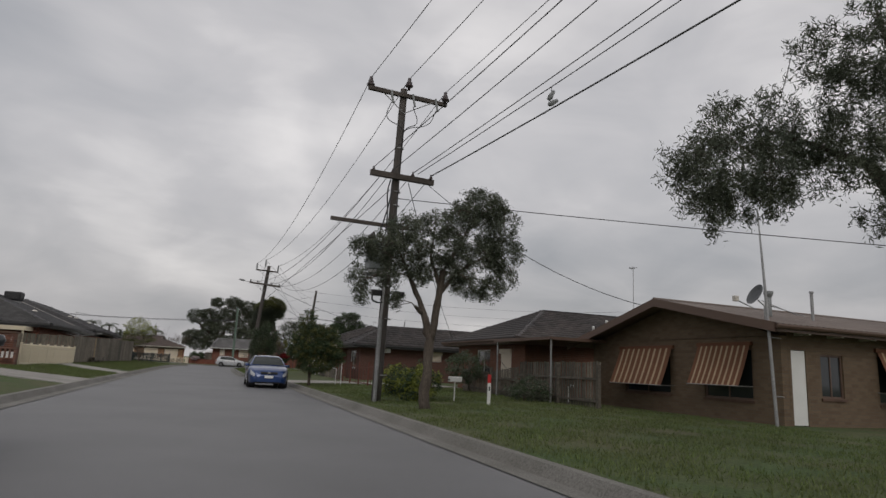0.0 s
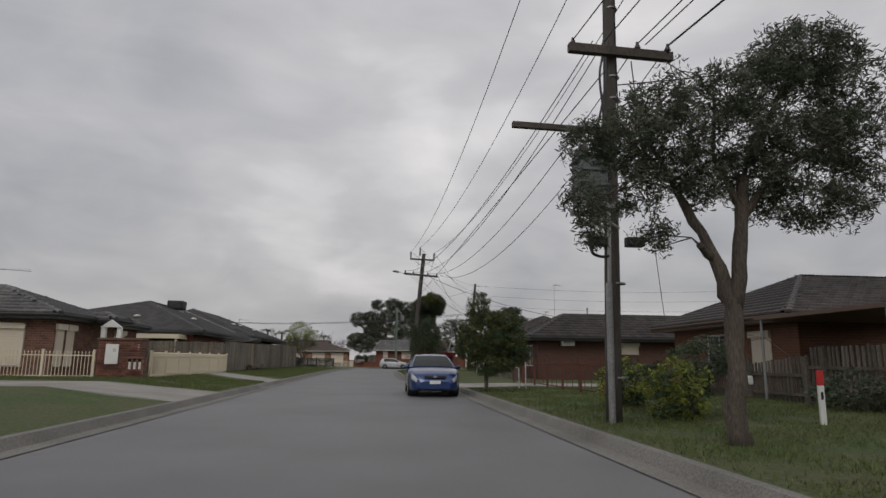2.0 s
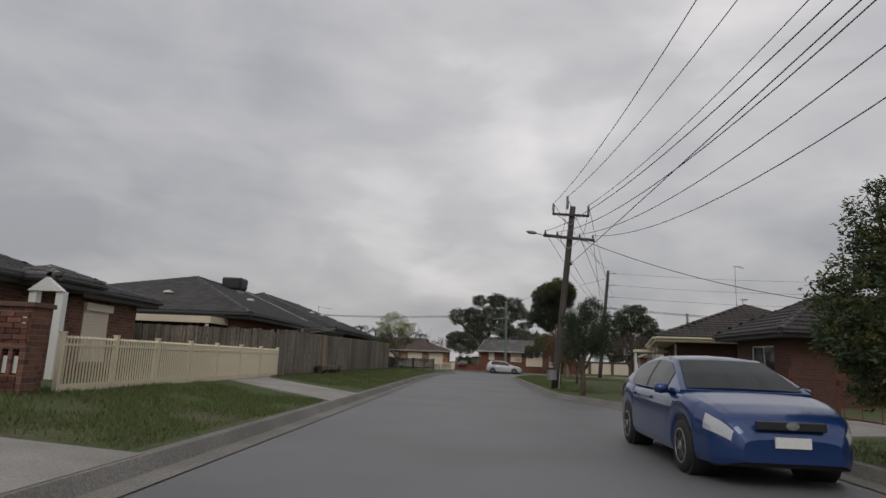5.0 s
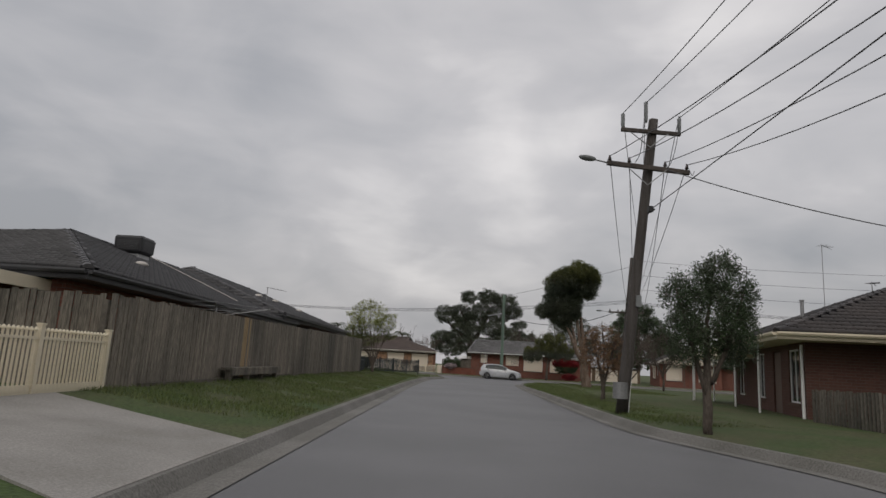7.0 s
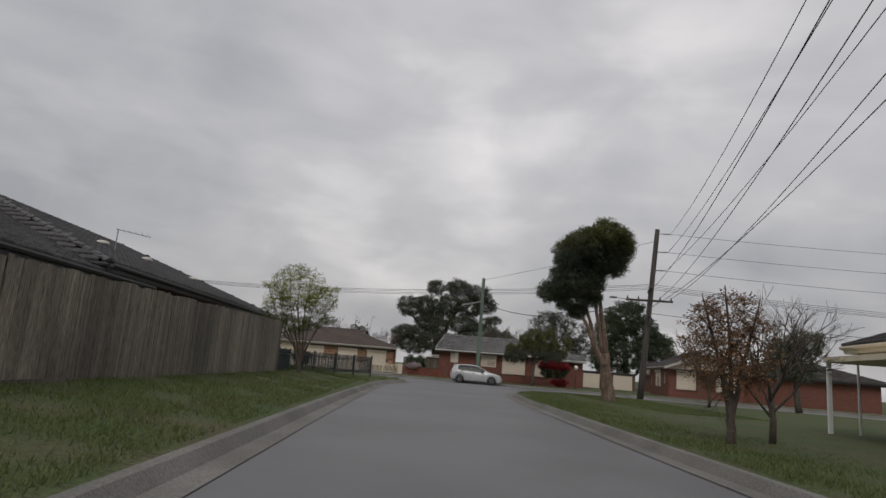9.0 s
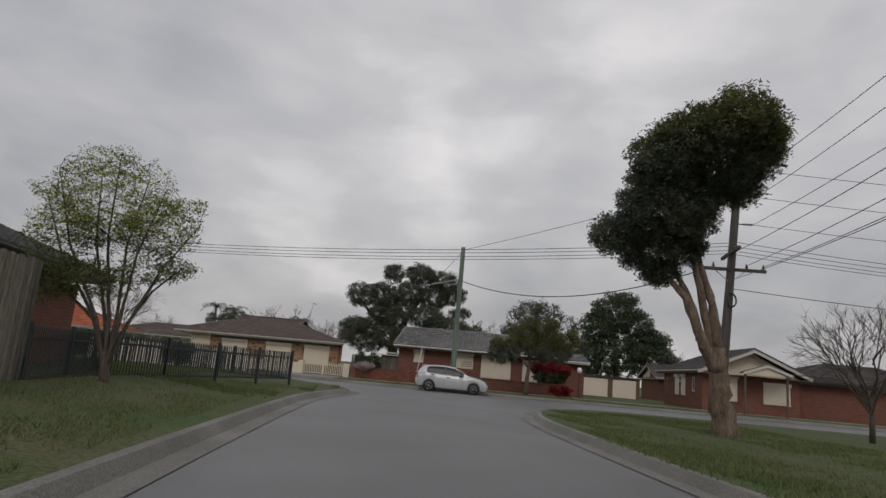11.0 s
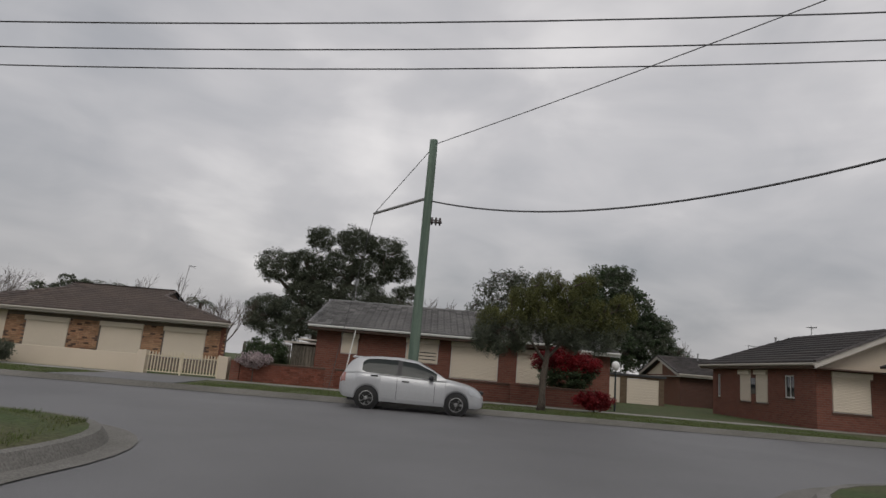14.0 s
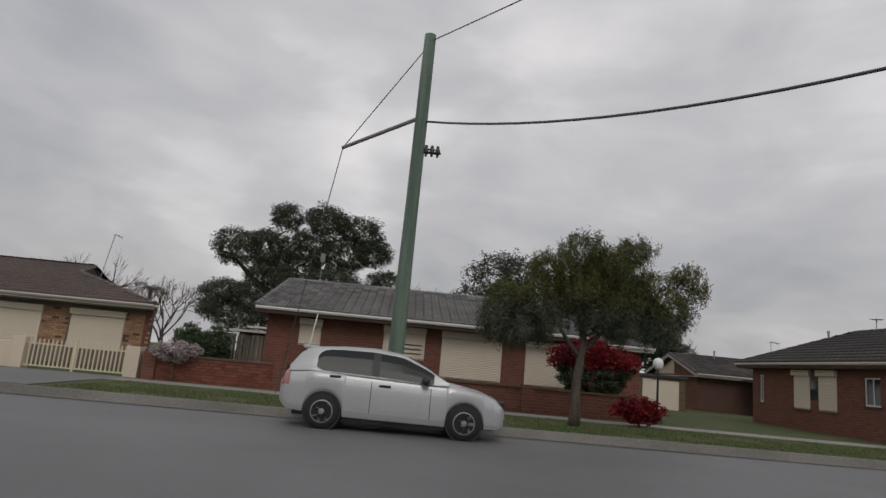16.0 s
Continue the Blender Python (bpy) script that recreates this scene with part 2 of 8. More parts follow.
M = dict(
    asphalt=mat("wet_asphalt", (0.145, 0.144, 0.148), 0.55, 0.2, 0.35, 90.0, 0.5, 0.006, spec=0.5),
    grass=mat("lawn", (0.052, 0.082, 0.024), 0.95, 0.4, 0.7, 18.0, 0.8, 0.03, col2=(0.085, 0.085, 0.04)),
    concrete=mat("concrete", (0.30, 0.285, 0.265), 0.85, 0.2, 0.8, 50.0, 0.3, col2=(0.22, 0.21, 0.19)),
    kerb=mat("weathered_kerb_concrete", (0.20, 0.192, 0.178), 0.9, 0.3, 0.6, 40.0, 0.5, col2=(0.145, 0.14, 0.125)),
    dirt=mat("dirt", (0.16, 0.12, 0.085), 0.95, 0.3, 0.8, 30.0, 0.6),
    paling=mat("weathered_palings", (0.225, 0.195, 0.158), 0.9, 0.5, 0.6, 14.0, 0.8, 0.008, col2=(0.085, 0.08, 0.066), rand=0.2, stretch=(5, 5, 0.7)),
    paling_new=mat("fresh_paling", (0.36, 0.26, 0.145), 0.85, 0.2, 1.5, 14.0, 0.4, 0.004, stretch=(6, 6, 0.5)),
    rail=mat("weathered_rail", (0.13, 0.115, 0.095), 0.9, 0.3, 1.0, 12.0, 0.5, 0.006),
    cream=plain("cream_paint", (0.70, 0.62, 0.465), 0.45),
    cream_wall=mat("cream_render", (0.66, 0.57, 0.455), 0.85, 0.07, 0.6, 60.0, 0.15),
    white=plain("white_paint", (0.74, 0.74, 0.72), 0.45),
    shutter=mat("cream_shutter", (0.72, 0.64, 0.53), 0.5, 0.06, 0.5, 30.0, 0.05),
    fascia=plain("pale_fascia", (0.56, 0.52, 0.47), 0.5),
    dark_fascia=plain("dark_fascia", (0.05, 0.05, 0.052), 0.5),
    brown_fascia=plain("brown_fascia", (0.12, 0.075, 0.055), 0.55),
    tile_grey=mat("grey_roof_tile", (0.125, 0.12, 0.12), 0.45, 0.25, 0.5, 25.0, 0.3, 0.004, col2=(0.055, 0.055, 0.058), rand=0.1, spec=0.45, island=0.3),
    tile_dark=mat("charcoal_roof_tile", (0.068, 0.066, 0.067), 0.5, 0.25, 0.5, 25.0, 0.3, 0.004, rand=0.1, spec=0.45, island=0.3),
    tile_slate=mat("dark_brown_roof_tile", (0.062, 0.053, 0.05), 0.55, 0.3, 0.5, 25.0, 0.3, 0.004, col2=(0.04, 0.036, 0.036), rand=0.1, spec=0.35, island=0.35),
    tile_brown=mat("brown_roof_tile", (0.105, 0.078, 0.066), 0.55, 0.25, 0.5, 25.0, 0.3, 0.004, col2=(0.075, 0.058, 0.052), rand=0.1, spec=0.45, island=0.32),
    tile_pale=mat("weathered_roof_tile", (0.125, 0.122, 0.122), 0.42, 0.35, 0.6, 25.0, 0.3, 0.004, col2=(0.085, 0.083, 0.084), rand=0.1, spec=0.5, island=0.5),
    tile_orange=mat("terracotta_roof_tile", (0.36, 0.115, 0.065), 0.8, 0.2, 0.6, 25.0, 0.3, 0.004, rand=0.1, island=0.2),
    brick_red=brick_mat("red_brick", (0.205, 0.08, 0.055), (0.155, 0.058, 0.042), (0.17, 0.14, 0.115)),
    brick_h1=brick_mat("mottled_red_brick", (0.2, 0.092, 0.06), (0.1, 0.048, 0.04), (0.2, 0.17, 0.145)),
    brick_dark=brick_mat("dark_red_brick", (0.115, 0.056, 0.043), (0.09, 0.044, 0.034), (0.12, 0.095, 0.08)),
    brick_orange=brick_mat("orange_brick", (0.19, 0.084, 0.054), (0.15, 0.066, 0.042), (0.2, 0.15, 0.12)),
    brick_brown=brick_mat("brown_brick", (0.16, 0.115, 0.075), (0.125, 0.085, 0.055), (0.12, 0.10, 0.08)),
    brick_tan=mat("tan_brick", (0.42, 0.26, 0.16), 0.9, 0.2, 3.0, 60.0, 0.3, col2=(0.36, 0.195, 0.115), rand=0.2),
    brick_burnt=mat("burnt_brick", (0.14, 0.088, 0.066), 0.9, 0.25, 3.0, 60.0, 0.3, rand=0.2),
    brick_piece=mat("red_brick_piece", (0.205, 0.08, 0.055), 0.9, 0.2, 3.0, 60.0, 0.3, col2=(0.17, 0.06, 0.04), rand=0.28),
    brick_piece_h1=mat("mottled_brick_piece", (0.19, 0.085, 0.056), 0.9, 0.25, 3.0, 60.0, 0.3, col2=(0.09, 0.045, 0.038), rand=0.4),
    mortar=mat("mortar", (0.19, 0.155, 0.13), 0.95, 0.2, 2.0, 60.0, 0.3),
    pole=mat("weathered_pole_timber", (0.095, 0.086, 0.08), 0.9, 0.3, 1.2, 22.0, 0.7, 0.012, stretch=(8, 8, 0.35), col2=(0.065, 0.056, 0.05)),
    pole_green=mat("treated_green_pole", (0.16, 0.215, 0.17), 0.85, 0.2, 1.0, 22.0, 0.5, 0.008, stretch=(8, 8, 0.35), col2=(0.105, 0.15, 0.12)),
    arm=mat("crossarm_timber", (0.10, 0.085, 0.075), 0.9, 0.3, 1.5, 20.0, 0.5, 0.006),
    steel=mat("galvanised_steel", (0.34, 0.34, 0.34), 0.45, 0.2, 2.0, 30.0, 0.15, metal=0.6),
    tank=mat("grey_transformer_paint", (0.23, 0.24, 0.24), 0.5, 0.15, 1.5, 30.0, 0.1),
    porcelain=plain("brown_porcelain", (0.06, 0.045, 0.045), 0.25),
    wire=plain("weathered_wire", (0.085, 0.085, 0.088), 0.6),
    black=plain("black_plastic", (0.02, 0.02, 0.022), 0.5),
    iron=plain("black_iron", (0.022, 0.03, 0.032), 0.45),
    rust=mat("rust_brown_paint", (0.14, 0.05, 0.035), 0.7, 0.25, 2.0, 30.0, 0.2),
    bark=mat("grey_bark", (0.115, 0.095, 0.077), 0.95, 0.35, 1.6, 16.0, 1.0, 0.03, stretch=(3, 3, 0.7), col2=(0.075, 0.06, 0.05)),
    paperbark=mat("papery_bark", (0.215, 0.165, 0.128), 0.95, 0.4, 1.8, 10.0, 1.0, 0.05, stretch=(3, 3, 0.6), col2=(0.13, 0.09, 0.065)),
    leaf_dark=leaf_mat("dark_gum_leaf", (0.098, 0.116, 0.086), (0.126, 0.138, 0.096)),
    leaf_grey=leaf_mat("grey_green_leaf", (0.092, 0.104, 0.07), (0.068, 0.082, 0.056)),
    leaf_olive=leaf_mat("olive_leaf", (0.135, 0.138, 0.045), (0.085, 0.095, 0.038)),
    leaf_mid=leaf_mat("mid_green_leaf", (0.074, 0.106, 0.052), (0.058, 0.086, 0.046)),
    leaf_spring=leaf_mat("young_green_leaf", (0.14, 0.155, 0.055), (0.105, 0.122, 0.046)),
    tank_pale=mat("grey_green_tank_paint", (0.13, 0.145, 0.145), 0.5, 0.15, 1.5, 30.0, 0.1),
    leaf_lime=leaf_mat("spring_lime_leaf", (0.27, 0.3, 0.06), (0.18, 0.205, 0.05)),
    leaf_red=leaf_mat("red_azalea_leaf", (0.27, 0.02, 0.026), (0.12, 0.014, 0.018)),
    leaf_brown=leaf_mat("russet_leaf", (0.27, 0.15, 0.085), (0.17, 0.105, 0.06)),
    twig=mat("bare_twig", (0.13, 0.105, 0.09), 0.95, 0.3, 2.0, 20.0, 0.3),
    blossom=leaf_mat("pale_blossom", (0.5, 0.42, 0.42), (0.36, 0.30, 0.31)),
)


def glass_mat(name, col=(0.03, 0.035, 0.038), rough=0.05):
    m = plain(name, col, rough, 0.0, 0.6)
    return m


M["glass"] = glass_mat("dark_window_glass")
M["car_glass"] = plain("tinted_car_glass", (0.025, 0.031, 0.03), 0.1, 0.0, 0.2)
M["car_blue"] = plain("metallic_blue_car_paint", (0.008, 0.038, 0.15), 0.28, 0.25, 0.5, 0.8)
M["car_silver"] = plain("silver_car_paint", (0.47, 0.48, 0.495), 0.36, 0.3, 0.45, 0.35)
M["car_dark"] = plain("dark_grey_car_paint", (0.03, 0.033, 0.036), 0.3, 0.3, 0.5, 0.7)
M["tyre"] = plain("tyre_rubber", (0.018, 0.018, 0.018), 0.8)
M["lamp"] = plain("clear_headlamp", (0.48, 0.5, 0.52), 0.12, 0.1, 0.7, 0.6)
M["tail"] = plain("red_tail_lamp", (0.30, 0.015, 0.015), 0.2, 0.0, 0.6, 0.6)
M["tail_pale"] = plain("pink_tail_lamp", (0.36, 0.17, 0.15), 0.2, 0.0, 0.6, 0.6)
M["globe"] = plain("opal_globe", (0.82, 0.82, 0.80), 0.3)
M["canvas"] = mat("cream_canvas", (0.44, 0.33, 0.21), 0.9, 0.15, 2.0, 60.0, 0.2)
M["canvas_red"] = mat("rust_canvas", (0.17, 0.078, 0.045), 0.9, 0.15, 2.0, 60.0, 0.2)
M["dark_steel"] = mat("dull_dark_steel", (0.12, 0.125, 0.13), 0.55, 0.15, 2.0, 30.0, 0.1, metal=0.3)
M["marker_red"] = plain("red_marker_paint", (0.55, 0.03, 0.03), 0.5)


# ---- mesh helpers ----
class Build:
    """Collects vertices and faces for one mesh."""

    def __init__(self):
        self.v, self.f = [], []

    def box(self, x0, x1, y0, y1, z0, z1, m=None):
        n = len(self.v)
        pts = [(x, y, z) for z in (z0, z1) for y in (y0, y1) for x in (x0, x1)]
        self.v += [tuple(m @ Vector(p)) for p in pts] if m else pts
        self.f += [tuple(n + i for i in q) for q in ((0, 2, 3, 1), (4, 5, 7, 6), (0, 1, 5, 4), (2, 6, 7, 3), (0, 4, 6, 2), (1, 3, 7, 5))]
        return self

    def poly(self, pts):
        n = len(self.v)
        self.v += [tuple(p) for p in pts]
        self.f.append(tuple(range(n, n + len(pts))))
        return self

    def tube(self, pts, radii, sides=8, caps=True):
        """A round tube along points."""
        pts = [Vector(p) for p in pts]
        if isinstance(radii, (int, float)):
            radii = [radii] * len(pts)
        radii = [float(r) for r in radii]
        n0 = len(self.v)
        for i, p in enumerate(pts):
            d = (pts[min(i + 1, len(pts) - 1)] - pts[max(i - 1, 0)]).normalized()
            a = d.cross(Vector((0, 0, 1)) if abs(d.z) < 0.9 else Vector((1, 0, 0))).normalized()
            b = d.cross(a)
            for k in range(sides):
                t = 2 * math.pi * k / sides
                self.v.append(tuple(p + radii[i] * (a * math.cos(t) + b * math.sin(t))))
        for i in range(len(pts) - 1):
            for k in range(sides):
                a, b = n0 + i * sides + k, n0 + i * sides + (k + 1) % sides
                self.f.append((a, b, b + sides, a + sides))
        if caps:
            self.f.append(tuple(n0 + k for k in reversed(range(sides))))
            self.f.append(tuple(n0 + (len(pts) - 1) * sides + k for k in range(sides)))
        return self

    def lathe(self, profile, sides=12, m=None):
        """Turns (radius, z) pairs round the z axis."""
        n0 = len(self.v)
        for r, z in profile:
            for k in range(sides):
                t = 2 * math.pi * k / sides
                p = Vector((r * math.cos(t), r * math.sin(t), z))
                self.v.append(tuple(m @ p if m else p))
        for i in range(len(profile) - 1):
            for k in range(sides):
                a, b = n0 + i * sides + k, n0 + i * sides + (k + 1) % sides
                self.f.append((a, b, b + sides, a + sides))
        self.f.append(tuple(n0 + k for k in reversed(range(sides))))
        self.f.append(tuple(n0 + (len(profile) - 1) * sides + k for k in range(sides)))
        return self

    def mesh(self, name, material, smooth=False, bevel=0.0):
        me = bpy.data.meshes.new(name)
        me.from_pydata(self.v, [], self.f)
        if bevel:
            bm = bmesh.new()
            bm.from_mesh(me)
            bmesh.ops.bevel(bm, geom=bm.edges[:], offset=bevel, segments=2, affect="EDGES", profile=0.6)
            bm.to_mesh(me)
            bm.free()
        me.materials.append(material)
        if smooth:
            me.shade_smooth()
        me.update()
        return me


def empty(name, m=None):
    ob = new(name)
    ob.empty_display_size = 0.2
    if m is not None:
        ob.matrix_world = m
    return ob


def part(name, b, material, parent=None, label="", smooth=False, bevel=0.0):
    """Links a Build (or a mesh) as one mesh object under its thing."""
    me = b if isinstance(b, bpy.types.Mesh) else b.mesh(name, material, smooth, bevel)
    ob = new(name, me)
    if parent is not None:
        ob.parent = parent
    if label:
        ob["label"] = label
    return ob


def raw_mesh(name, verts, faces, material):
    """A mesh from numpy arrays of quads or triangles."""
    me = bpy.data.meshes.new(name)
    k = faces.shape[1]
    me.vertices.add(len(verts))
    me.vertices.foreach_set("co", verts.astype(np.float32).ravel())
    me.loops.add(faces.size)
    me.loops.foreach_set("vertex_index", faces.astype(np.int32).ravel())
    me.polygons.add(len(faces))
    me.polygons.foreach_set("loop_start", np.arange(0, faces.size, k, dtype=np.int32))
    me.update(calc_edges=True)
    me.materials.append(material)
    return me


# the corner and all beyond it are set out together
FAR = Matrix.Translation((-2.3, 50.6, 0)) @ Matrix.Rotation(radians(1.1), 4, "Z") @ Matrix.Translation((3.0, -52.0, 0))
CROSS = FAR @ Matrix.Translation((2.3, 90.1, 0)) @ Matrix.Rotation(radians(-12.5), 4, "Z")


def far(x, y, z=0.0):
    return FAR @ Vector((x, y, z))


def fxy(x, y):
    p = far(x, y)
    return (p.x, p.y)


def cross(u, v, z=0.0):
    return CROSS @ Vector((u, v, z))


# ---- ground, road, kerbs ----
def cxy(u, v):
    p = cross(u, v)
    return (p.x, p.y)


NEAR_KERB, FAR_KERB = -8.7, 0.45  # kerbs of the cross street
left_edge = [(-4.75, -60), (-4.75, 0), (-4.75, 20), (-4.75, 40), (-4.7, 58), fxy(-4.72, 71), fxy(-4.4, 75), fxy(-3.75, 78), fxy(-3.05, 80.2), fxy(-3.5, 82.0), fxy(-5.1, 82.95), cxy(-9, NEAR_KERB), cxy(-16, NEAR_KERB), cxy(-40, NEAR_KERB), cxy(-200, NEAR_KERB)]
right_edge = [cxy(200, NEAR_KERB), cxy(40, NEAR_KERB), cxy(14, NEAR_KERB), cxy(8.5, NEAR_KERB), fxy(5.6, 79.6), fxy(3.4, 77.2), fxy(2.2, 74.0), fxy(1.6, 70.0), (1.6, 55), (1.5, 42.5), (1.75, 41), (2.4, 38.8), (2.9, 37), (3.0, 34), (3.0, 20), (3.0, 0), (3.0, -60)]
far_edge = [cxy(-200, FAR_KERB), cxy(-40, FAR_KERB), cxy(-10, FAR_KERB), cxy(0, FAR_KERB), cxy(10, FAR_KERB), cxy(40, FAR_KERB), cxy(200, FAR_KERB)]


def smooth_line(pts, step=1.0):
    """Points along a polyline no further apart than step, with rounded bends."""
    for _ in range(2):
        out = [pts[0]]
        for a, b in zip(pts, pts[1:]):
            a, b = Vector(a), Vector(b)
            out += [tuple(a.lerp(b, 0.25)), tuple(a.lerp(b, 0.75))]
        pts = out + [pts[-1]]
    return pts


def normals(pts, side):
    res = []
    for i, p in enumerate(pts):
        d = Vector(pts[min(i + 1, len(pts) - 1)]) - Vector(pts[max(i - 1, 0)])
        d.normalize()
        res.append(Vector((-d.y, d.x)) * side)
    return res


KERB_H = 0.13
ground = Build()
kerbs = []


def block(edge, side, far_pts, rows):
    """A raised block of land behind a kerb line, whose verge rises gently."""
    pts = smooth_line(edge)
    ns = normals(pts, side)
    prev = None
    for d, z in rows:
        ring = [(p[0] + n.x * d, p[1] + n.y * d, z) for p, n in zip(pts, ns)]
        if prev:
            for i in range(len(ring) - 1):
                ground.poly([prev[i], prev[i + 1], ring[i + 1], ring[i]] if side < 0 else [prev[i + 1], prev[i], ring[i], ring[i + 1]])
        prev = ring
    zl = rows[-1][1]
    ground.poly(prev + [(x, y, zl) for x, y in far_pts])
    # kerb stone and gutter tray
    k = Build()
    for i in range(len(pts) - 1):
        def at(j, d, z):
            return (pts[j][0] + ns[j].x * d, pts[j][1] + ns[j].y * d, z)
        prof = [(-0.42, 0.012), (-0.10, 0.004), (-0.03, 0.10), (0.0, KERB_H + 0.008), (0.13, KERB_H + 0.012), (0.14, 0.0)]
        for (d0, z0), (d1, z1) in zip(prof, prof[1:]):
            k.poly([at(i, d0, z0), at(i + 1, d0, z0), at(i + 1, d1, z1), at(i, d1, z1)])
    kerbs.append(k)


block(left_edge, 1, [(-195, -60)], [(0.0, KERB_H), (1.5, 0.25), (3.1, 0.44)])
block(right_edge, 1, [(197, -60)], [(0.0, KERB_H), (1.5, 0.16), (2.6, 0.2)])
block(far_edge, 1, [(197, 400), (-193, 400)], [(0.0, KERB_H), (1.5, 0.13), (3.0, 0.14)])
ground.poly([(-3000, -3000, -0.03), (3000, -3000, -0.03), (3000, 3000, -0.03), (-3000, 3000, -0.03)])
gm = ground.mesh("ground", M["grass"])
tagged(new("ground", gm), "damp green suburban lawn verges worn to dirt", "lawn", kind="structure")
for k in kerbs:
    tagged(part("kerb", k, M["kerb"]), "grey concrete kerb and gutter along the road", "kerb", kind="structure")
road = Build()
road.poly([(x, y, 0.0) for x, y in ((-6.5, -60), (6.5, -60), (6.5, 76.5), cxy(200, -10.5), cxy(200, 1.5), cxy(-200, 1.5), cxy(-200, -10.5), (-6.5, 79))])
tagged(part("road", road, M["asphalt"]), "damp grey asphalt suburban road surface", "road", kind="structure")


def lawn_height(x):
    d = min(max(-4.75 - x, 0), 3.1)
    return KERB_H + (0.08 * d if d < 1.5 else 0.12 + 0.119 * (d - 1.5))


def slab(name, pts, z, label, material="concrete", t=0.012):
    """A thin paved slab laid on the ground."""
    b = Build()
    n = len(pts)
    for i in range(n):
        (x0, y0), (x1, y1) = pts[i], pts[(i + 1) % n]
        b.poly([(x0, y0, z(x0, y0) - 0.05), (x1, y1, z(x1, y1) - 0.05), (x1, y1, z(x1, y1) + t), (x0, y0, z(x0, y0) + t)])
    b.poly([(x, y, z(x, y) + t) for x, y in pts])
    return tagged(part(name, b, M[material]), label, "paving", kind="structure")


lh = lambda x, y: lawn_height(x)
slab("driveway", [(-4.8, 20.3), (-4.8, 24.6), (-7.9, 24.0), (-30, 24.0), (-30, 20.8), (-7.9, 20.8)], lh, "pale concrete driveway crossing the verge")
slab("footpath", [(-4.8, 33.0), (-4.8, 36.4), (-7.9, 37.6), (-7.9, 34.6)], lh, "worn concrete crossover before the cream gates")
slab("driveway", [(3.05, 29.0), (3.05, 33.0), (5.6, 32.6), (12, 32.6), (12, 29.4), (5.6, 29.4)], lambda x, y: 0.14 if x < 4 else 0.205, "concrete driveway beside the parked car")
slab("driveway", [cxy(-10.6, 0.6), cxy(-6.9, 0.6), cxy(-7.3, 5.8), cxy(-10.3, 5.8)], lambda x, y: 0.14, "dark asphalt driveway to cream gates", "asphalt")
slab("footpath", [cxy(-40, 4.3), cxy(40, 4.3), cxy(40, 5.5), cxy(-40, 5.5)], lambda x, y: 0.139, "grey concrete footpath before brick fence", t=0.008)


# ---- roofs ----
TILE_W, TILE_L = 0.30, 0.33


def tile_shape():
    """One rolled roof tile: width along x, slope up along y, top along z."""
    xs = np.linspace(-TILE_W / 2, TILE_W / 2, 6)
    hump = 0.036 * np.abs(np.sin(np.linspace(0, 2 * math.pi, 6)))
    v, f = [], []
    for y, z in ((-0.03, 0.078), (TILE_L + 0.03, 0.012)):
        v += [(x, y, z + h) for x, h in zip(xs, hump)]
    v += [(x, -0.02, 0.018) for x in xs]
    for k in range(5):
        f.append((k, k + 1, 7 + k, 6 + k))
        f.append((12 + k, 13 + k, 1 + k, k))
    return np.array(v), np.array(f)


TILE_V, TILE_F = tile_shape()


def inside(p, poly):
    res, n = False, len(poly)
    for i in range(n):
        (x0, y0), (x1, y1) = poly[i], poly[(i + 1) % n]
        if (y0 > p[1]) != (y1 > p[1]) and p[0] < (x1 - x0) * (p[1] - y0) / (y1 - y0) + x0:
            res = not res
    return res


pending_tiles = []


def roof_plane(parent, pts, material, near=None):
    """A tiled roof plane from its corners, the first two of which lie on the eave; near: a point by which the closest tiles become single pieces."""
    P = [Vector(p) for p in pts]
    x = (P[1] - P[0]).normalized()
    z = (P[1] - P[0]).cross(P[-1] - P[0]).normalized()
    if z.z < 0:
        z = -z
    y = z.cross(x)
    flat = [((p - P[0]).dot(x), (p - P[0]).dot(y)) for p in P]
    b = Build()
    n = len(P)
    b.poly(P)
    low = [p - 0.09 * z for p in P]
    b.poly(list(reversed(low)))
    for i in range(n):
        b.poly([P[i], low[i], low[(i + 1) % n], P[(i + 1) % n]])
    part("roof_deck", b, M["dark_fascia"], parent)
    u0, u1 = min(q[0] for q in flat), max(q[0] for q in flat)
    v1 = max(q[1] for q in flat)
    spots = []
    for j in range(int(v1 / TILE_L) + 1):
        for i in range(int((u1 - u0) / TILE_W) + 1):
            c = (u0 + (i + 0.5) * TILE_W, j * TILE_L)
            if inside((c[0], c[1] + TILE_L * 0.45), flat):
                spots.append(P[0] + c[0] * x + c[1] * y)
    R = np.array([[x[i], y[i], z[i]] for i in range(3)])
    single = set()
    if near is not None:
        order = sorted(range(len(spots)), key=lambda k: (spots[k] - Vector(near)).length)
        single = set(order[:300])
        me = raw_mesh("roof_tile", TILE_V, TILE_F, material)
        rot = Matrix((x, y, z)).transposed().to_4x4()
        pending_tiles.append((me, parent, [Matrix.Translation(spots[k]) @ rot for k in order[:300]]))
    rest = np.array([spots[k] for k in range(len(spots)) if k not in single])
    if len(rest):
        jig = np.random.normal(0, 0.003, (len(rest), 1, 3))
        vs = (rest[:, None, :] + jig + (TILE_V @ R.T)[None]).reshape(-1, 3)
        fs = (TILE_F[None] + (np.arange(len(rest)) * len(TILE_V))[:, None, None]).reshape(-1, 4)
        ob = part("roof_tiles", raw_mesh("roof_tiles", vs, fs, material), None, parent)
        ob["kind"] = "stuff"


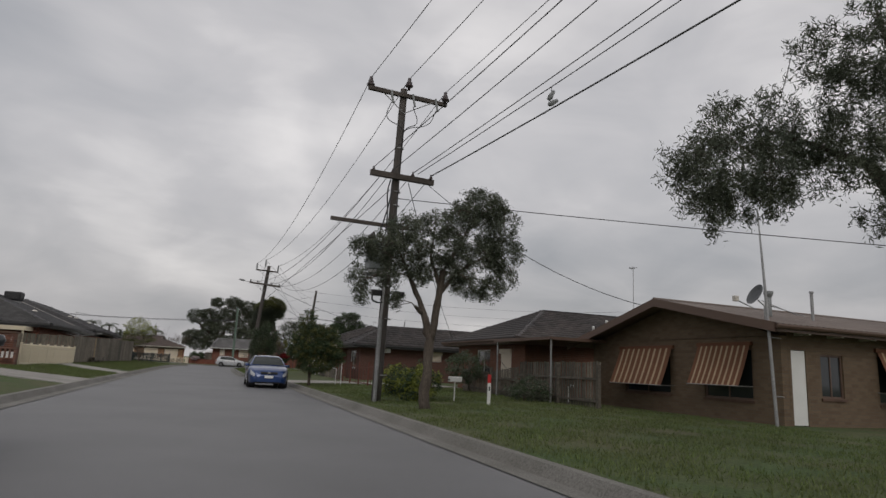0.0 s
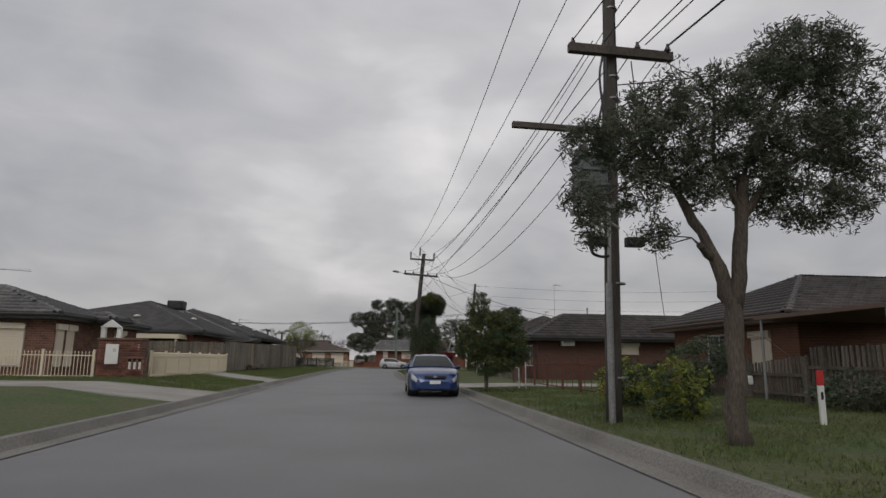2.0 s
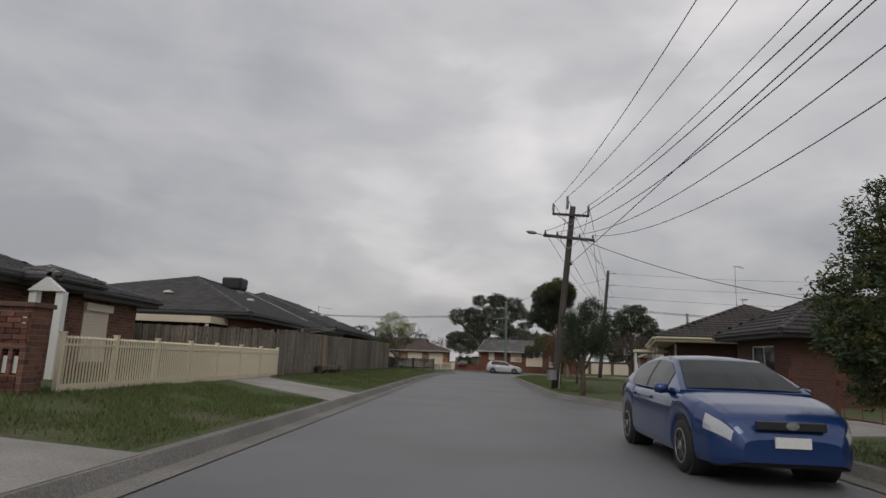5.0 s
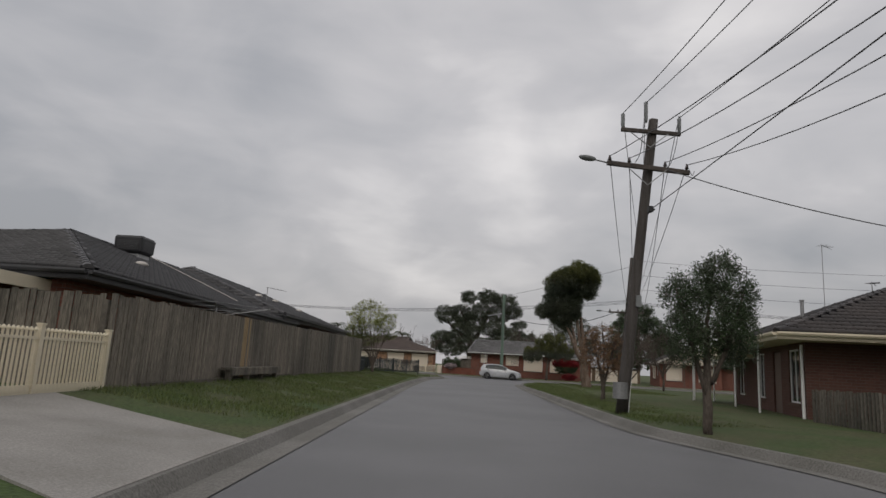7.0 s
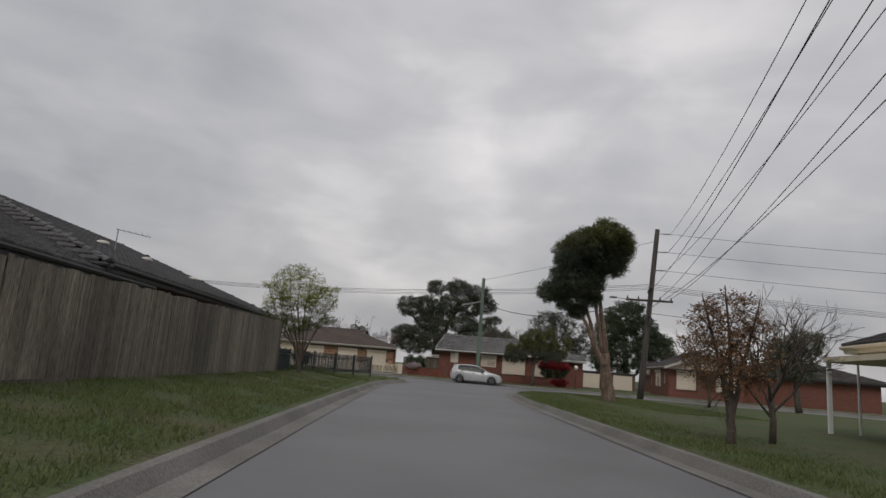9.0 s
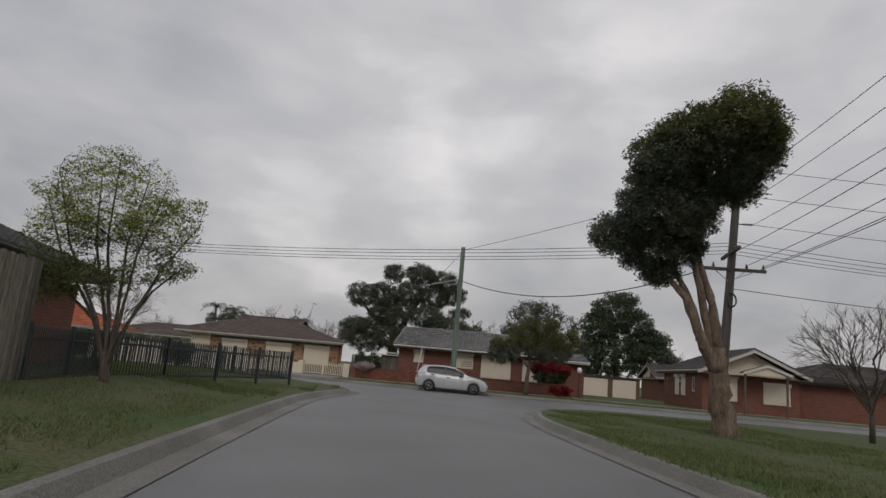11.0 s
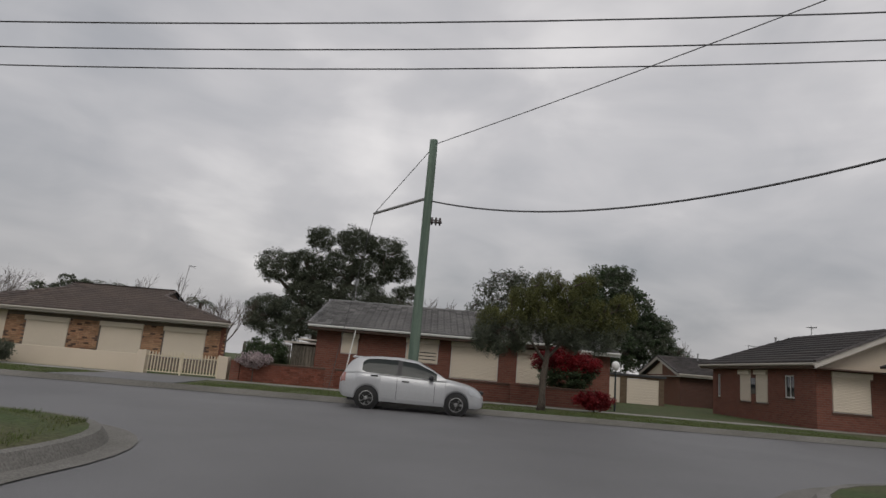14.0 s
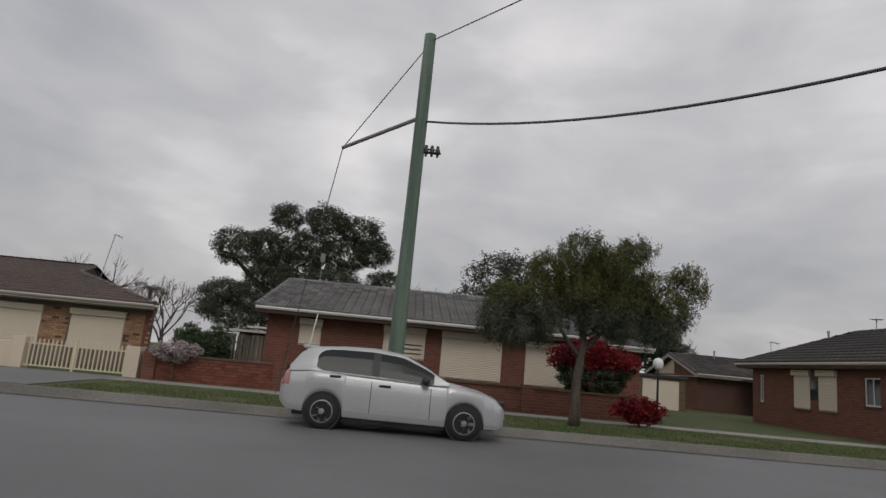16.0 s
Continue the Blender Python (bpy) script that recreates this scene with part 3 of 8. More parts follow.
def cap_run(parent, a, b, material):
    """A row of half-round ridge tiles from a to b."""
    a, b = Vector(a), Vector(b)
    n = max(1, round((b - a).length / 0.42))
    d = (b - a) / n
    bd = Build()
    side = d.normalized().cross(Vector((0, 0, 1))).normalized()
    up = side.cross(d.normalized())
    for i in range(n):
        o, e = a + d * i, a + d * (i + 1) + d * 0.08
        ring = []
        for p, r in ((o, 0.115), (e, 0.095)):
            ring.append([p + side * (r * math.cos(t)) + up * (r * 0.8 * math.sin(t) + 0.02) for t in np.linspace(0, math.pi, 7)])
        for k in range(6):
            bd.poly([ring[0][k], ring[0][k + 1], ring[1][k + 1], ring[1][k]])
        bd.poly(ring[0])
    part("ridge_cap", bd, material, parent)


def eave_line(parent, a, b, out, fascia, gutter, h=0.125):
    """Fascia board and quad gutter along an eave from a to b; out points away from the house."""
    a, b, o = Vector(a), Vector(b), Vector(out).normalized()
    f = Build()
    for p, q in ((a, b),):
        pr = [(-0.02, 0.0), (0.0, 0.0), (0.0, -h - 0.05), (-0.02, -h - 0.05)]
        ra = [p + o * d + Vector((0, 0, z)) for d, z in pr]
        rb = [q + o * d + Vector((0, 0, z)) for d, z in pr]
        for k in range(4):
            f.poly([ra[k], rb[k], rb[(k + 1) % 4], ra[(k + 1) % 4]])
    part("fascia", f, fascia, parent)
    g = Build()
    pr = [(0.005, -0.02), (0.005, -h * 0.75), (0.09, -h * 0.75), (0.12, -h * 0.35), (0.115, 0.0), (0.10, 0.0), (0.10, -0.02)]
    ra = [a + o * d + Vector((0, 0, z)) for d, z in pr]
    rb = [b + o * d + Vector((0, 0, z)) for d, z in pr]
    for k in range(len(pr)):
        g.poly([ra[k], rb[k], rb[(k + 1) % len(pr)], ra[(k + 1) % len(pr)]])
    g.poly(ra)
    g.poly(list(reversed(rb)))
    part("gutter", g, gutter, parent)


def hip_roof(parent, x0, x1, y0, y1, ze, zr, tile, fascia, gutter, inset=None, near=None, along="auto", gable=()):
    """A hipped roof over a rectangle (eave to eave); gable: ends ('-', '+') left as gables."""
    w, d = x1 - x0, y1 - y0
    if along == "auto":
        along = "x" if w >= d else "y"
    if along == "x":
        ins = inset or d / 2
        r0 = (x0 + (0 if "-" in gable else ins), (y0 + y1) / 2, zr)
        r1 = (x1 - (0 if "+" in gable else ins), (y0 + y1) / 2, zr)
        planes = [[(x0, y0, ze), (x1, y0, ze), r1, r0], [(x1, y1, ze), (x0, y1, ze), r0, r1]]
        if "-" not in gable:
            planes.append([(x0, y1, ze), (x0, y0, ze), r0])
        if "+" not in gable:
            planes.append([(x1, y0, ze), (x1, y1, ze), r1])
    else:
        ins = inset or w / 2
        r0 = ((x0 + x1) / 2, y0 + (0 if "-" in gable else ins), zr)
        r1 = ((x0 + x1) / 2, y1 - (0 if "+" in gable else ins), zr)
        planes = [[(x0, y1, ze), (x0, y0, ze), r0, r1], [(x1, y0, ze), (x1, y1, ze), r1, r0]]
        if "-" not in gable:
            planes.append([(x0, y0, ze), (x1, y0, ze), r0])
        if "+" not in gable:
            planes.append([(x1, y1, ze), (x0, y1, ze), r1])
    best = None
    if near is not None:
        best = min(range(len(planes)), key=lambda k: (sum((Vector(p) for p in planes[k][:2]), Vector()) / 2 - Vector(near)).length)
    for k, pl in enumerate(planes):
        roof_plane(parent, pl, tile, near if k == best else None)
    cap_run(parent, r0, r1, tile)
    c = {(a, b): (x0 if a == 0 else x1, y0 if b == 0 else y1, ze) for a in (0, 1) for b in (0, 1)}
    if along == "x":
        ends = ((r0, ((0, 0), (0, 1)), "-"), (r1, ((1, 0), (1, 1)), "+"))
    else:
        ends = ((r0, ((0, 0), (1, 0)), "-"), (r1, ((0, 1), (1, 1)), "+"))
    for r, cs, sign in ends:
        for q in cs:
            cap_run(parent, c[q], r, tile)
    lines = [((x0, y0, ze), (x1, y0, ze), (0, -1, 0)), ((x1, y1, ze), (x0, y1, ze), (0, 1, 0)), ((x0, y1, ze), (x0, y0, ze), (-1, 0, 0)), ((x1, y0, ze), (x1, y1, ze), (1, 0, 0))]
    for a, b, o in lines:
        if (along == "x" and o[1] == 0 and ("-" if o[0] < 0 else "+") in gable) or (along == "y" and o[0] == 0 and ("-" if o[1] < 0 else "+") in gable):
            continue
        eave_line(parent, a, b, o, fascia, gutter)
    s = Build()
    s.box(x0 + 0.02, x1 - 0.02, y0 + 0.02, y1 - 0.02, ze - 0.2, ze - 0.16)
    part("soffit", s, fascia, parent)


def wall(parent, a, b, z0, z1, material, openings=(), t=0.22, name="wall"):
    """A wall from a to b (xy), thick to its left, with openings (s0, s1, z0, z1) right through it."""
    a, b = Vector((*a, 0)), Vector((*b, 0))
    L = (b - a).length
    d = (b - a) / L
    n = Vector((-d.y, d.x, 0))
    m = Matrix(((d.x, n.x, 0, a.x), (d.y, n.y, 0, a.y), (0, 0, 1, 0), (0, 0, 0, 1)))
    bd = Build()
    ss = sorted({0.003, L - 0.003} | {o[k] for o in openings for k in (0, 1)})
    zs = sorted({z0, z1} | {o[k] for o in openings for k in (2, 3) if z0 < o[k] < z1})
    solid = {}
    for i in range(len(ss) - 1):
        for j in range(len(zs) - 1):
            cs, cz = (ss[i] + ss[i + 1]) / 2, (zs[j] + zs[j + 1]) / 2
            solid[i, j] = not any(o[0] < cs < o[1] and o[2] < cz < o[3] for o in openings)
    known = {}

    def corner(i, j, k):
        if (i, j, k) not in known:
            known[i, j, k] = len(bd.v)
            bd.v.append(tuple(m @ Vector((ss[i], k * t, zs[j]))))
        return known[i, j, k]
    for (i, j), full in solid.items():
        if not full:
            continue
        bd.f.append((corner(i, j, 0), corner(i + 1, j, 0), corner(i + 1, j + 1, 0), corner(i, j + 1, 0)))
        bd.f.append((corner(i, j, 1), corner(i, j + 1, 1), corner(i + 1, j + 1, 1), corner(i + 1, j, 1)))
        for di, dj, p, q in ((-1, 0, (i, j + 1), (i, j)), (1, 0, (i + 1, j), (i + 1, j + 1)), (0, -1, (i, j), (i + 1, j)), (0, 1, (i + 1, j + 1), (i, j + 1))):
            if not solid.get((i + di, j + dj), False):
                bd.f.append((corner(*p, 0), corner(*p, 1), corner(*q, 1), corner(*q, 0)))
    part(name, bd, material, parent)
    return m


def slatted(m, s0, s1, z0, z1, pitch, front=-0.005, back=0.03):
    """A closed curtain of interlocked slats, as one folded sheet."""
    b = Build()
    prof = [(back, z0)]
    for i in range(int((z1 - z0) / pitch)):
        za = z0 + i * pitch
        prof += [(front + 0.012, za + 0.002), (front, za + 0.01), (front, za + pitch - 0.01), (front + 0.012, za + pitch - 0.002)]
    prof.append((back, prof[-1][1]))
    for y, z in prof:
        b.v += [tuple(m @ Vector((s0, y, z))), tuple(m @ Vector((s1, y, z)))]
    n = len(prof)
    for i in range(n):
        j = (i + 1) % n
        b.f.append((2 * i, 2 * i + 1, 2 * j + 1, 2 * j))
    b.f.append(tuple(2 * i for i in reversed(range(n))))
    b.f.append(tuple(2 * i + 1 for i in range(n)))
    return b


def window(parent, m, s0, s1, z0, z1, shutter=True, trim="white", sill=True):
    """A window or roller shutter in an opening of a wall laid out by m."""
    h = Build()
    for a, b, c, d in ((s0, s0 + 0.05, z0, z1), (s1 - 0.05, s1, z0, z1), (s0 + 0.05, s1 - 0.05, z0, z0 + 0.05), (s0 + 0.05, s1 - 0.05, z1 - 0.05, z1)):
        h.box(a, b, 0.04, 0.12, c, d, m)
    w = part("window", h, M[trim], parent)
    if shutter:
        sh = slatted(m, s0 + 0.03, s1 - 0.03, z0 + 0.03, z1 - 0.1, 0.055)
        part("shutter", sh, M["shutter"], w, "closed cream roller shutter")
        part("shutter_box", Build().box(s0 - 0.02, s1 + 0.02, -0.10, 0.05, z1 - 0.2, z1 + 0.01, m), M["shutter"], w, bevel=0.01)
    else:
        part("pane", Build().box(s0 + 0.05, s1 - 0.05, 0.07, 0.08, z0 + 0.05, z1 - 0.05, m), M["glass"], w)
        part("mullion", Build().box((s0 + s1) / 2 - 0.02, (s0 + s1) / 2 + 0.02, 0.05, 0.10, z0 + 0.05, z1 - 0.05, m), M[trim], w)
    if sill:
        part("sill", Build().box(s0 - 0.04, s1 + 0.04, -0.04, 0.1, z0 - 0.07, z0 - 0.002, m), M["brick_burnt"], w, bevel=0.008)
    return w


def antenna(at, height, boom=0.9, turn=0.0, tilt=0.0, name="tv_antenna"):
    """A thin mast with a yagi on top."""
    a = empty(name, Matrix.Translation(at) @ Matrix.Rotation(turn, 4, "Z"))
    top = Vector((math.sin(tilt) * height, 0, height))
    part("mast", Build().tube([(0, 0, -0.3), top], 0.018, 6), M["steel"], a)
    part("boom", Build().tube([top + Vector((-boom * 0.06, 0, 0.02)), top + Vector((boom * 0.94, 0, -0.1))], 0.012, 5), M["steel"], a)
    for i in range(6):
        x = boom * 0.17 * i
        part("element", Build().tube([top + Vector((x, -0.26 + 0.02 * i, -0.02)), top + Vector((x, 0.26 - 0.02 * i, -0.02))], 0.006, 4), M["steel"], a)
    return tagged(a, "thin metal television antenna mast on a tiled roof", "antenna", "roof antennas")


def house(name, m, label):
    return tagged(empty(name, m), label, "house")


I4 = Matrix.Identity(4)


def down_pipe(parent, x, y, z0, z1, material="white", name="downpipe"):
    part(name, Build().tube([(x, y, z0), (x, y, z1 - 0.25), (x, y, z1)], 0.045, 8), M[material], parent)


# house with the cream picket front fence
H1 = house("brick_house", I4, "mottled red brick house with grey tiled hip roof")
m = wall(H1, (-18.0, 29.2), (-11.9, 29.2), 0.2, 2.55, M["brick_h1"], [(3.75, 5.1, 0.75, 2.3)])
window(H1, m, 3.75, 5.1, 0.75, 2.3)
m = wall(H1, (-11.9, 29.2), (-11.9, 37.0), 0.2, 2.55, M["brick_h1"], [(0.08, 0.76, 0.75, 2.3), (0.9, 1.56, 0.75, 2.3), (5.2, 6.4, 0.75, 2.3)])
for s in ((0.08, 0.76), (0.9, 1.56), (5.2, 6.4)):
    window(H1, m, *s, 0.75, 2.3)
wall(H1, (-11.9, 37.0), (-18.0, 37.0), 0.2, 2.55, M["brick_h1"])
wall(H1, (-18.0, 37.0), (-18.0, 29.2), 0.2, 2.55, M["brick_h1"])
hip_roof(H1, -18.7, -11.55, 28.75, 33.7, 2.66, 3.82, M["tile_grey"], M["dark_fascia"], M["dark_fascia"], inset=3.35, near=(-11.5, 30, 2.7))
hip_roof(H1, -18.6, -11.5, 33.7, 37.6, 2.6, 3.12, M["tile_grey"], M["dark_fascia"], M["dark_fascia"])
hip_roof(H1, -12.2, -10.75, 31.55, 33.3, 2.64, 2.9, M["tile_grey"], M["dark_fascia"], M["dark_fascia"], along="y")
porch = tagged(empty("porch", Matrix.Translation((-10.8, 31.4, -0.04))), "small white pediment porch on two square posts", "porch")
for sx in (-0.3, 0.3):
    part("post", Build().box(sx - 0.085, sx + 0.085, -0.085, 0.085, 0.25, 2.34), M["white"], porch, bevel=0.01)
g = Build()
g.poly([(-0.4, -0.14, 2.34), (0.4, -0.14, 2.34), (0, -0.14, 2.64)]).poly([(-0.4, 0, 2.34), (0, 0, 2.64), (0.4, 0, 2.34)])
g.poly([(-0.4, -0.14, 2.34), (-0.4, 0, 2.34), (0.4, 0, 2.34), (0.4, -0.14, 2.34)])
g.poly([(-0.4, -0.14, 2.34), (0, -0.14, 2.64), (0, 0, 2.64), (-0.4, 0, 2.34)]).poly([(0.4, -0.14, 2.34), (0.4, 0, 2.34), (0, 0, 2.64), (0, -0.14, 2.64)])
part("pediment", g, M["white"], porch)
antenna((-15.5, 31.3, 3.75), 0.78, 1.7, radians(-10))

# long house with dark roof behind the paling fence
H2 = house("brick_house", I4, "long brick house with charcoal tiled hip roof behind fence")
EZ = 2.6
wall(H2, (-20.6, 41.5), (-10.5, 41.5), 0.25, EZ - 0.15, M["brick_red"])
wall(H2, (-10.5, 41.5), (-10.5, 57.6), 0.25, EZ - 0.15, M["brick_red"])
wall(H2, (-10.5, 57.6), (-11.2, 57.6), 0.25, EZ - 0.15, M["brick_red"])
m = wall(H2, (-10.6, 57.6), (-10.3, 72.2), 0.25, EZ - 0.1, M["brick_red"])
m = wall(H2, (-10.3, 72.2), (-20.6, 72.2), 0.25, EZ - 0.1, M["brick_red"], [(1.2, 2.2, 0.9, 2.1)])
window(H2, m, 1.2, 2.2, 0.9, 2.1, shutter=False)
wall(H2, (-20.6, 72.2), (-20.6, 41.5), 0.25, EZ - 0.15, M["brick_red"])
hip_roof(H2, -22.0, -9.85, 41.1, 58.2, EZ, 4.88, M["tile_dark"], M["dark_fascia"], M["dark_fascia"], along="y", inset=8.6, near=(-9.9, 47, 2.7), gable=("+",))
hip_roof(H2, -22.0, -9.75, 55.5, 72.9, 2.83, 5.14, M["tile_dark"], M["dark_fascia"], M["dark_fascia"], inset=4.2, along="y")
antenna((-12.1, 60.4, 3.7), 0.75, 1.0, radians(20))


def cooler(at):
    c = tagged(empty("evaporative_cooler", Matrix.Translation(at)), "dark grey box evaporative cooler on the roof", "cooler")
    part("base", Build().box(-0.4, 0.4, -0.4, 0.4, -0.6, 0.05), M["steel"], c, "pale metal dropper base")
    b = Build()
    ring = []
    for z, r in ((0.0, 0.44), (0.1, 0.52), (0.58, 0.54), (0.66, 0.5)):
        ring.append([(sx * r, sy * r, z) for sx, sy in ((-1, -0.9), (-0.9, -1), (0.9, -1), (1, -0.9), (1, 0.9), (0.9, 1), (-0.9, 1), (-1, 0.9))])
    for lo, hi in zip(ring, ring[1:]):
        for k in range(8):
            b.poly([lo[k], lo[(k + 1) % 8], hi[(k + 1) % 8], hi[k]])
    b.poly(ring[-1])
    part("hood", b, M["black"], c)
    for side in range(4):
        for k in range(6):
            mm = Matrix.Rotation(side * math.pi / 2, 4, "Z")
            part("louvre", Build().box(0.515, 0.545, -0.4, 0.4, 0.15 + k * 0.06, 0.18 + k * 0.06, mm), M["dark_fascia"], c)
    return c


cooler((-14.75, 51.9, 4.52))


def roof_vent(x, y, z, kind="vent"):
    v = tagged(empty("roof_vent", Matrix.Translation((x, y, z))), "small pale metal vent on the dark roof", "vent", "roof vents")
    part("collar", Build().lathe([(0.14, -0.15), (0.14, 0.06)], 10), M["tile_dark"], v)
    part("cowl", Build().lathe([(0.02, 0.04), (0.2, 0.06), (0.22, 0.1), (0.15, 0.17), (0.02, 0.2)], 12), M["fascia"], v, smooth=True)


for x, y, z in ((-14.6, 44.2, 3.47), (-12.45, 48.15, 3.58), (-12.6, 60.6, 3.92), (-12.8, 64.3, 4.0), (-12.2, 67.5, 3.76)):
    roof_vent(x, y, z)

part("roof_cable", Build().tube([(-15.3, 54.1, 4.85), (-12.9, 52.9, 3.92), (-10.5, 51.7, 2.98)], 0.014, 6), M["fascia"], H2, "pale cable run down the roof")

# pergola with a flat roof between the two houses
pg = tagged(empty("pergola", I4), "flat skillion roof with cream fascia behind fence", "pergola")
part("sheet", Build().box(-16.0, -10.9, 40.0, 42.4, 2.30, 2.36), M["steel"], pg)
part("beam", Build().box(-16.0, -10.9, 39.9, 40.0, 2.14, 2.38), M["cream"], pg)
part("beam", Build().box(-10.9, -10.8, 39.9, 42.4, 2.14, 2.38), M["cream"], pg)
for x in (-15.8, -10.95):
    part("post", Build().box(x - 0.05, x + 0.05, 39.95, 40.05, 0.25, 2.16), M["cream"], pg)

# clothes line peeping over the fence
cl = tagged(empty("clothes_line", Matrix.Translation((-9.3, 46.6, 0))), "rotary clothes line of bare metal arms", "clothes line")
part("mast", Build().tube([(0, 0, 0.25), (0, 0, 2.35)], 0.03, 8), M["steel"], cl)
for k in range(4):
    t = radians(20 + 90 * k)
    part("arm", Build().tube([(0, 0, 2.1), (1.5 * math.cos(t), 1.5 * math.sin(t), 2.42)], 0.014, 6), M["steel"], cl)
    t2 = radians(110 + 90 * k)
    for r in (0.7, 1.1, 1.5):
        part("line", Build().tube([(r * math.cos(t), r * math.sin(t), 2.1 + 0.21 * r), (r * math.cos(t2), r * math.sin(t2), 2.1 + 0.21 * r)], 0.005, 4), M["steel"], cl)

# right-hand houses
def sheet_roof(parent, pts, material, pitch=0.19):
    """A corrugated metal roof plane; the first two corners lie on the eave."""
    P = [Vector(p) for p in pts]
    x, y = (P[1] - P[0]), (P[-1] - P[0])
    n = x.cross(y).normalized()
    n = n if n.z > 0 else -n
    k = int(x.length / pitch)
    xs = np.linspace(0, 1, 4 * k + 1)
    v, f = [], []
    for t in (0.0, 1.0):
        for i, q in enumerate(xs):
            v.append(P[0] + x * q + y * t + n * (0.03 if i % 4 in (1, 2) else 0.0))
    m = len(xs)
    f = [(i, i + 1, m + i + 1, m + i) for i in range(m - 1)]
    low = [p - n * 0.06 for p in P]
    b = Build()
    b.v, b.f = [tuple(p) for p in v], f
    b.poly(low)
    for i in range(4):
        b.poly([P[i], P[(i + 1) % 4], low[(i + 1) % 4], low[i]])
    part("roof_sheet", b, material, parent, "brown-grey corrugated metal roof sheet")


HA = house("brown_brick_house", I4, "brown brick house with low gable facing the street")
AX, PY, PZ = 12.5, 13.45, 3.56
LY, LZ, RY, RZ = 18.3, 2.3, 9.15, 2.62
m = wall(HA, (AX, 17.7), (AX, 9.6), 0.2, 2.4, M["brick_brown"], [(1.9, 4.1, 0.75, 2.1), (5.5, 7.2, 0.75, 2.1)])
for w0 in ((1.9, 4.1), (5.5, 7.2)):
    window(HA, m, *w0, 0.75, 2.1, shutter=False, trim="brown_fascia")
wall(HA, (24, 17.7), (AX, 17.7), 0.2, 2.4, M["brick_brown"])
m = wall(HA, (AX + 0.22, 9.6), (24, 9.6), 0.2, 2.55, M["brick_brown"], [(0.1, 0.6, 0.2, 2.06), (1.1, 1.9, 0.9, 2.0), (3.2, 5.2, 0.8, 2.1)])
part("door", Build().box(0.11, 0.59, 0.02, 0.07, 0.22, 2.05, m), M["white"], HA, "pale narrow side door", bevel=0.008)
window(HA, m, 1.1, 1.9, 0.9, 2.0, shutter=False, trim="brown_fascia")
window(HA, m, 3.2, 5.2, 0.8, 2.1, shutter=False, trim="brown_fascia")
gb = Build()
for x in (AX, AX + 0.22):
    gb.poly([(x, 17.7, 2.38), (x, PY, PZ - 0.1), (x, 9.6, 2.38)])
gb.poly([(AX, 17.7, 2.38), (AX, 9.6, 2.38), (AX + 0.22, 9.6, 2.38), (AX + 0.22, 17.7, 2.38)])
part("gable_wall", gb, M["brick_brown"], HA)
M["sheet_brown"] = mat("weathered_brown_roof_sheet", (0.17, 0.135, 0.115), 0.55, 0.2, 0.6, 20.0, 0.1, 0.003, spec=0.4)
sheet_roof(HA, [(AX - 0.7, LY, LZ), (24, LY, LZ), (24, PY, PZ), (AX - 0.7, PY, PZ)], M["sheet_brown"])
sheet_roof(HA, [(24, RY, RZ), (AX - 0.7, RY, RZ), (AX - 0.7, PY, PZ), (24, PY, PZ)], M["sheet_brown"])
part("ridge_cap", Build().tube([(AX - 0.72, PY, PZ + 0.03), (24, PY, PZ + 0.03)], 0.05, 6), M["sheet_brown"], HA)
eave_line(HA, (24, RY, RZ), (AX - 0.7, RY, RZ), (0, -1, 0), M["brown_fascia"], M["brown_fascia"])
for x in (12.99, 14.13, 15.3, 16.5):
    part("rafter_end", Build().box(x - 0.03, x + 0.03, RY + 0.02, 9.6, RZ - 0.2, RZ - 0.08), M["fascia"], HA)
bb = Build()
for y0, z0, y1, z1 in ((LY + 0.05, LZ, PY, PZ), (PY, PZ, RY - 0.05, RZ)):
    for x in (AX - 0.73, AX - 0.68):
        bb.poly([(x, y0, z0 - 0.2), (x, y1, z1 - 0.2), (x, y1, z1 + 0.04), (x, y0, z0 + 0.04)])
    bb.poly([(AX - 0.73, y0, z0 - 0.2), (AX - 0.68, y0, z0 - 0.2), (AX - 0.68, y1, z1 - 0.2), (AX - 0.73, y1, z1 - 0.2)])
    bb.poly([(AX - 0.73, y0, z0 + 0.04), (AX - 0.68, y0, z0 + 0.04), (AX - 0.68, y1, z1 + 0.04), (AX - 0.73, y1, z1 + 0.04)])
part("barge_board", bb, M["brown_fascia"], HA)


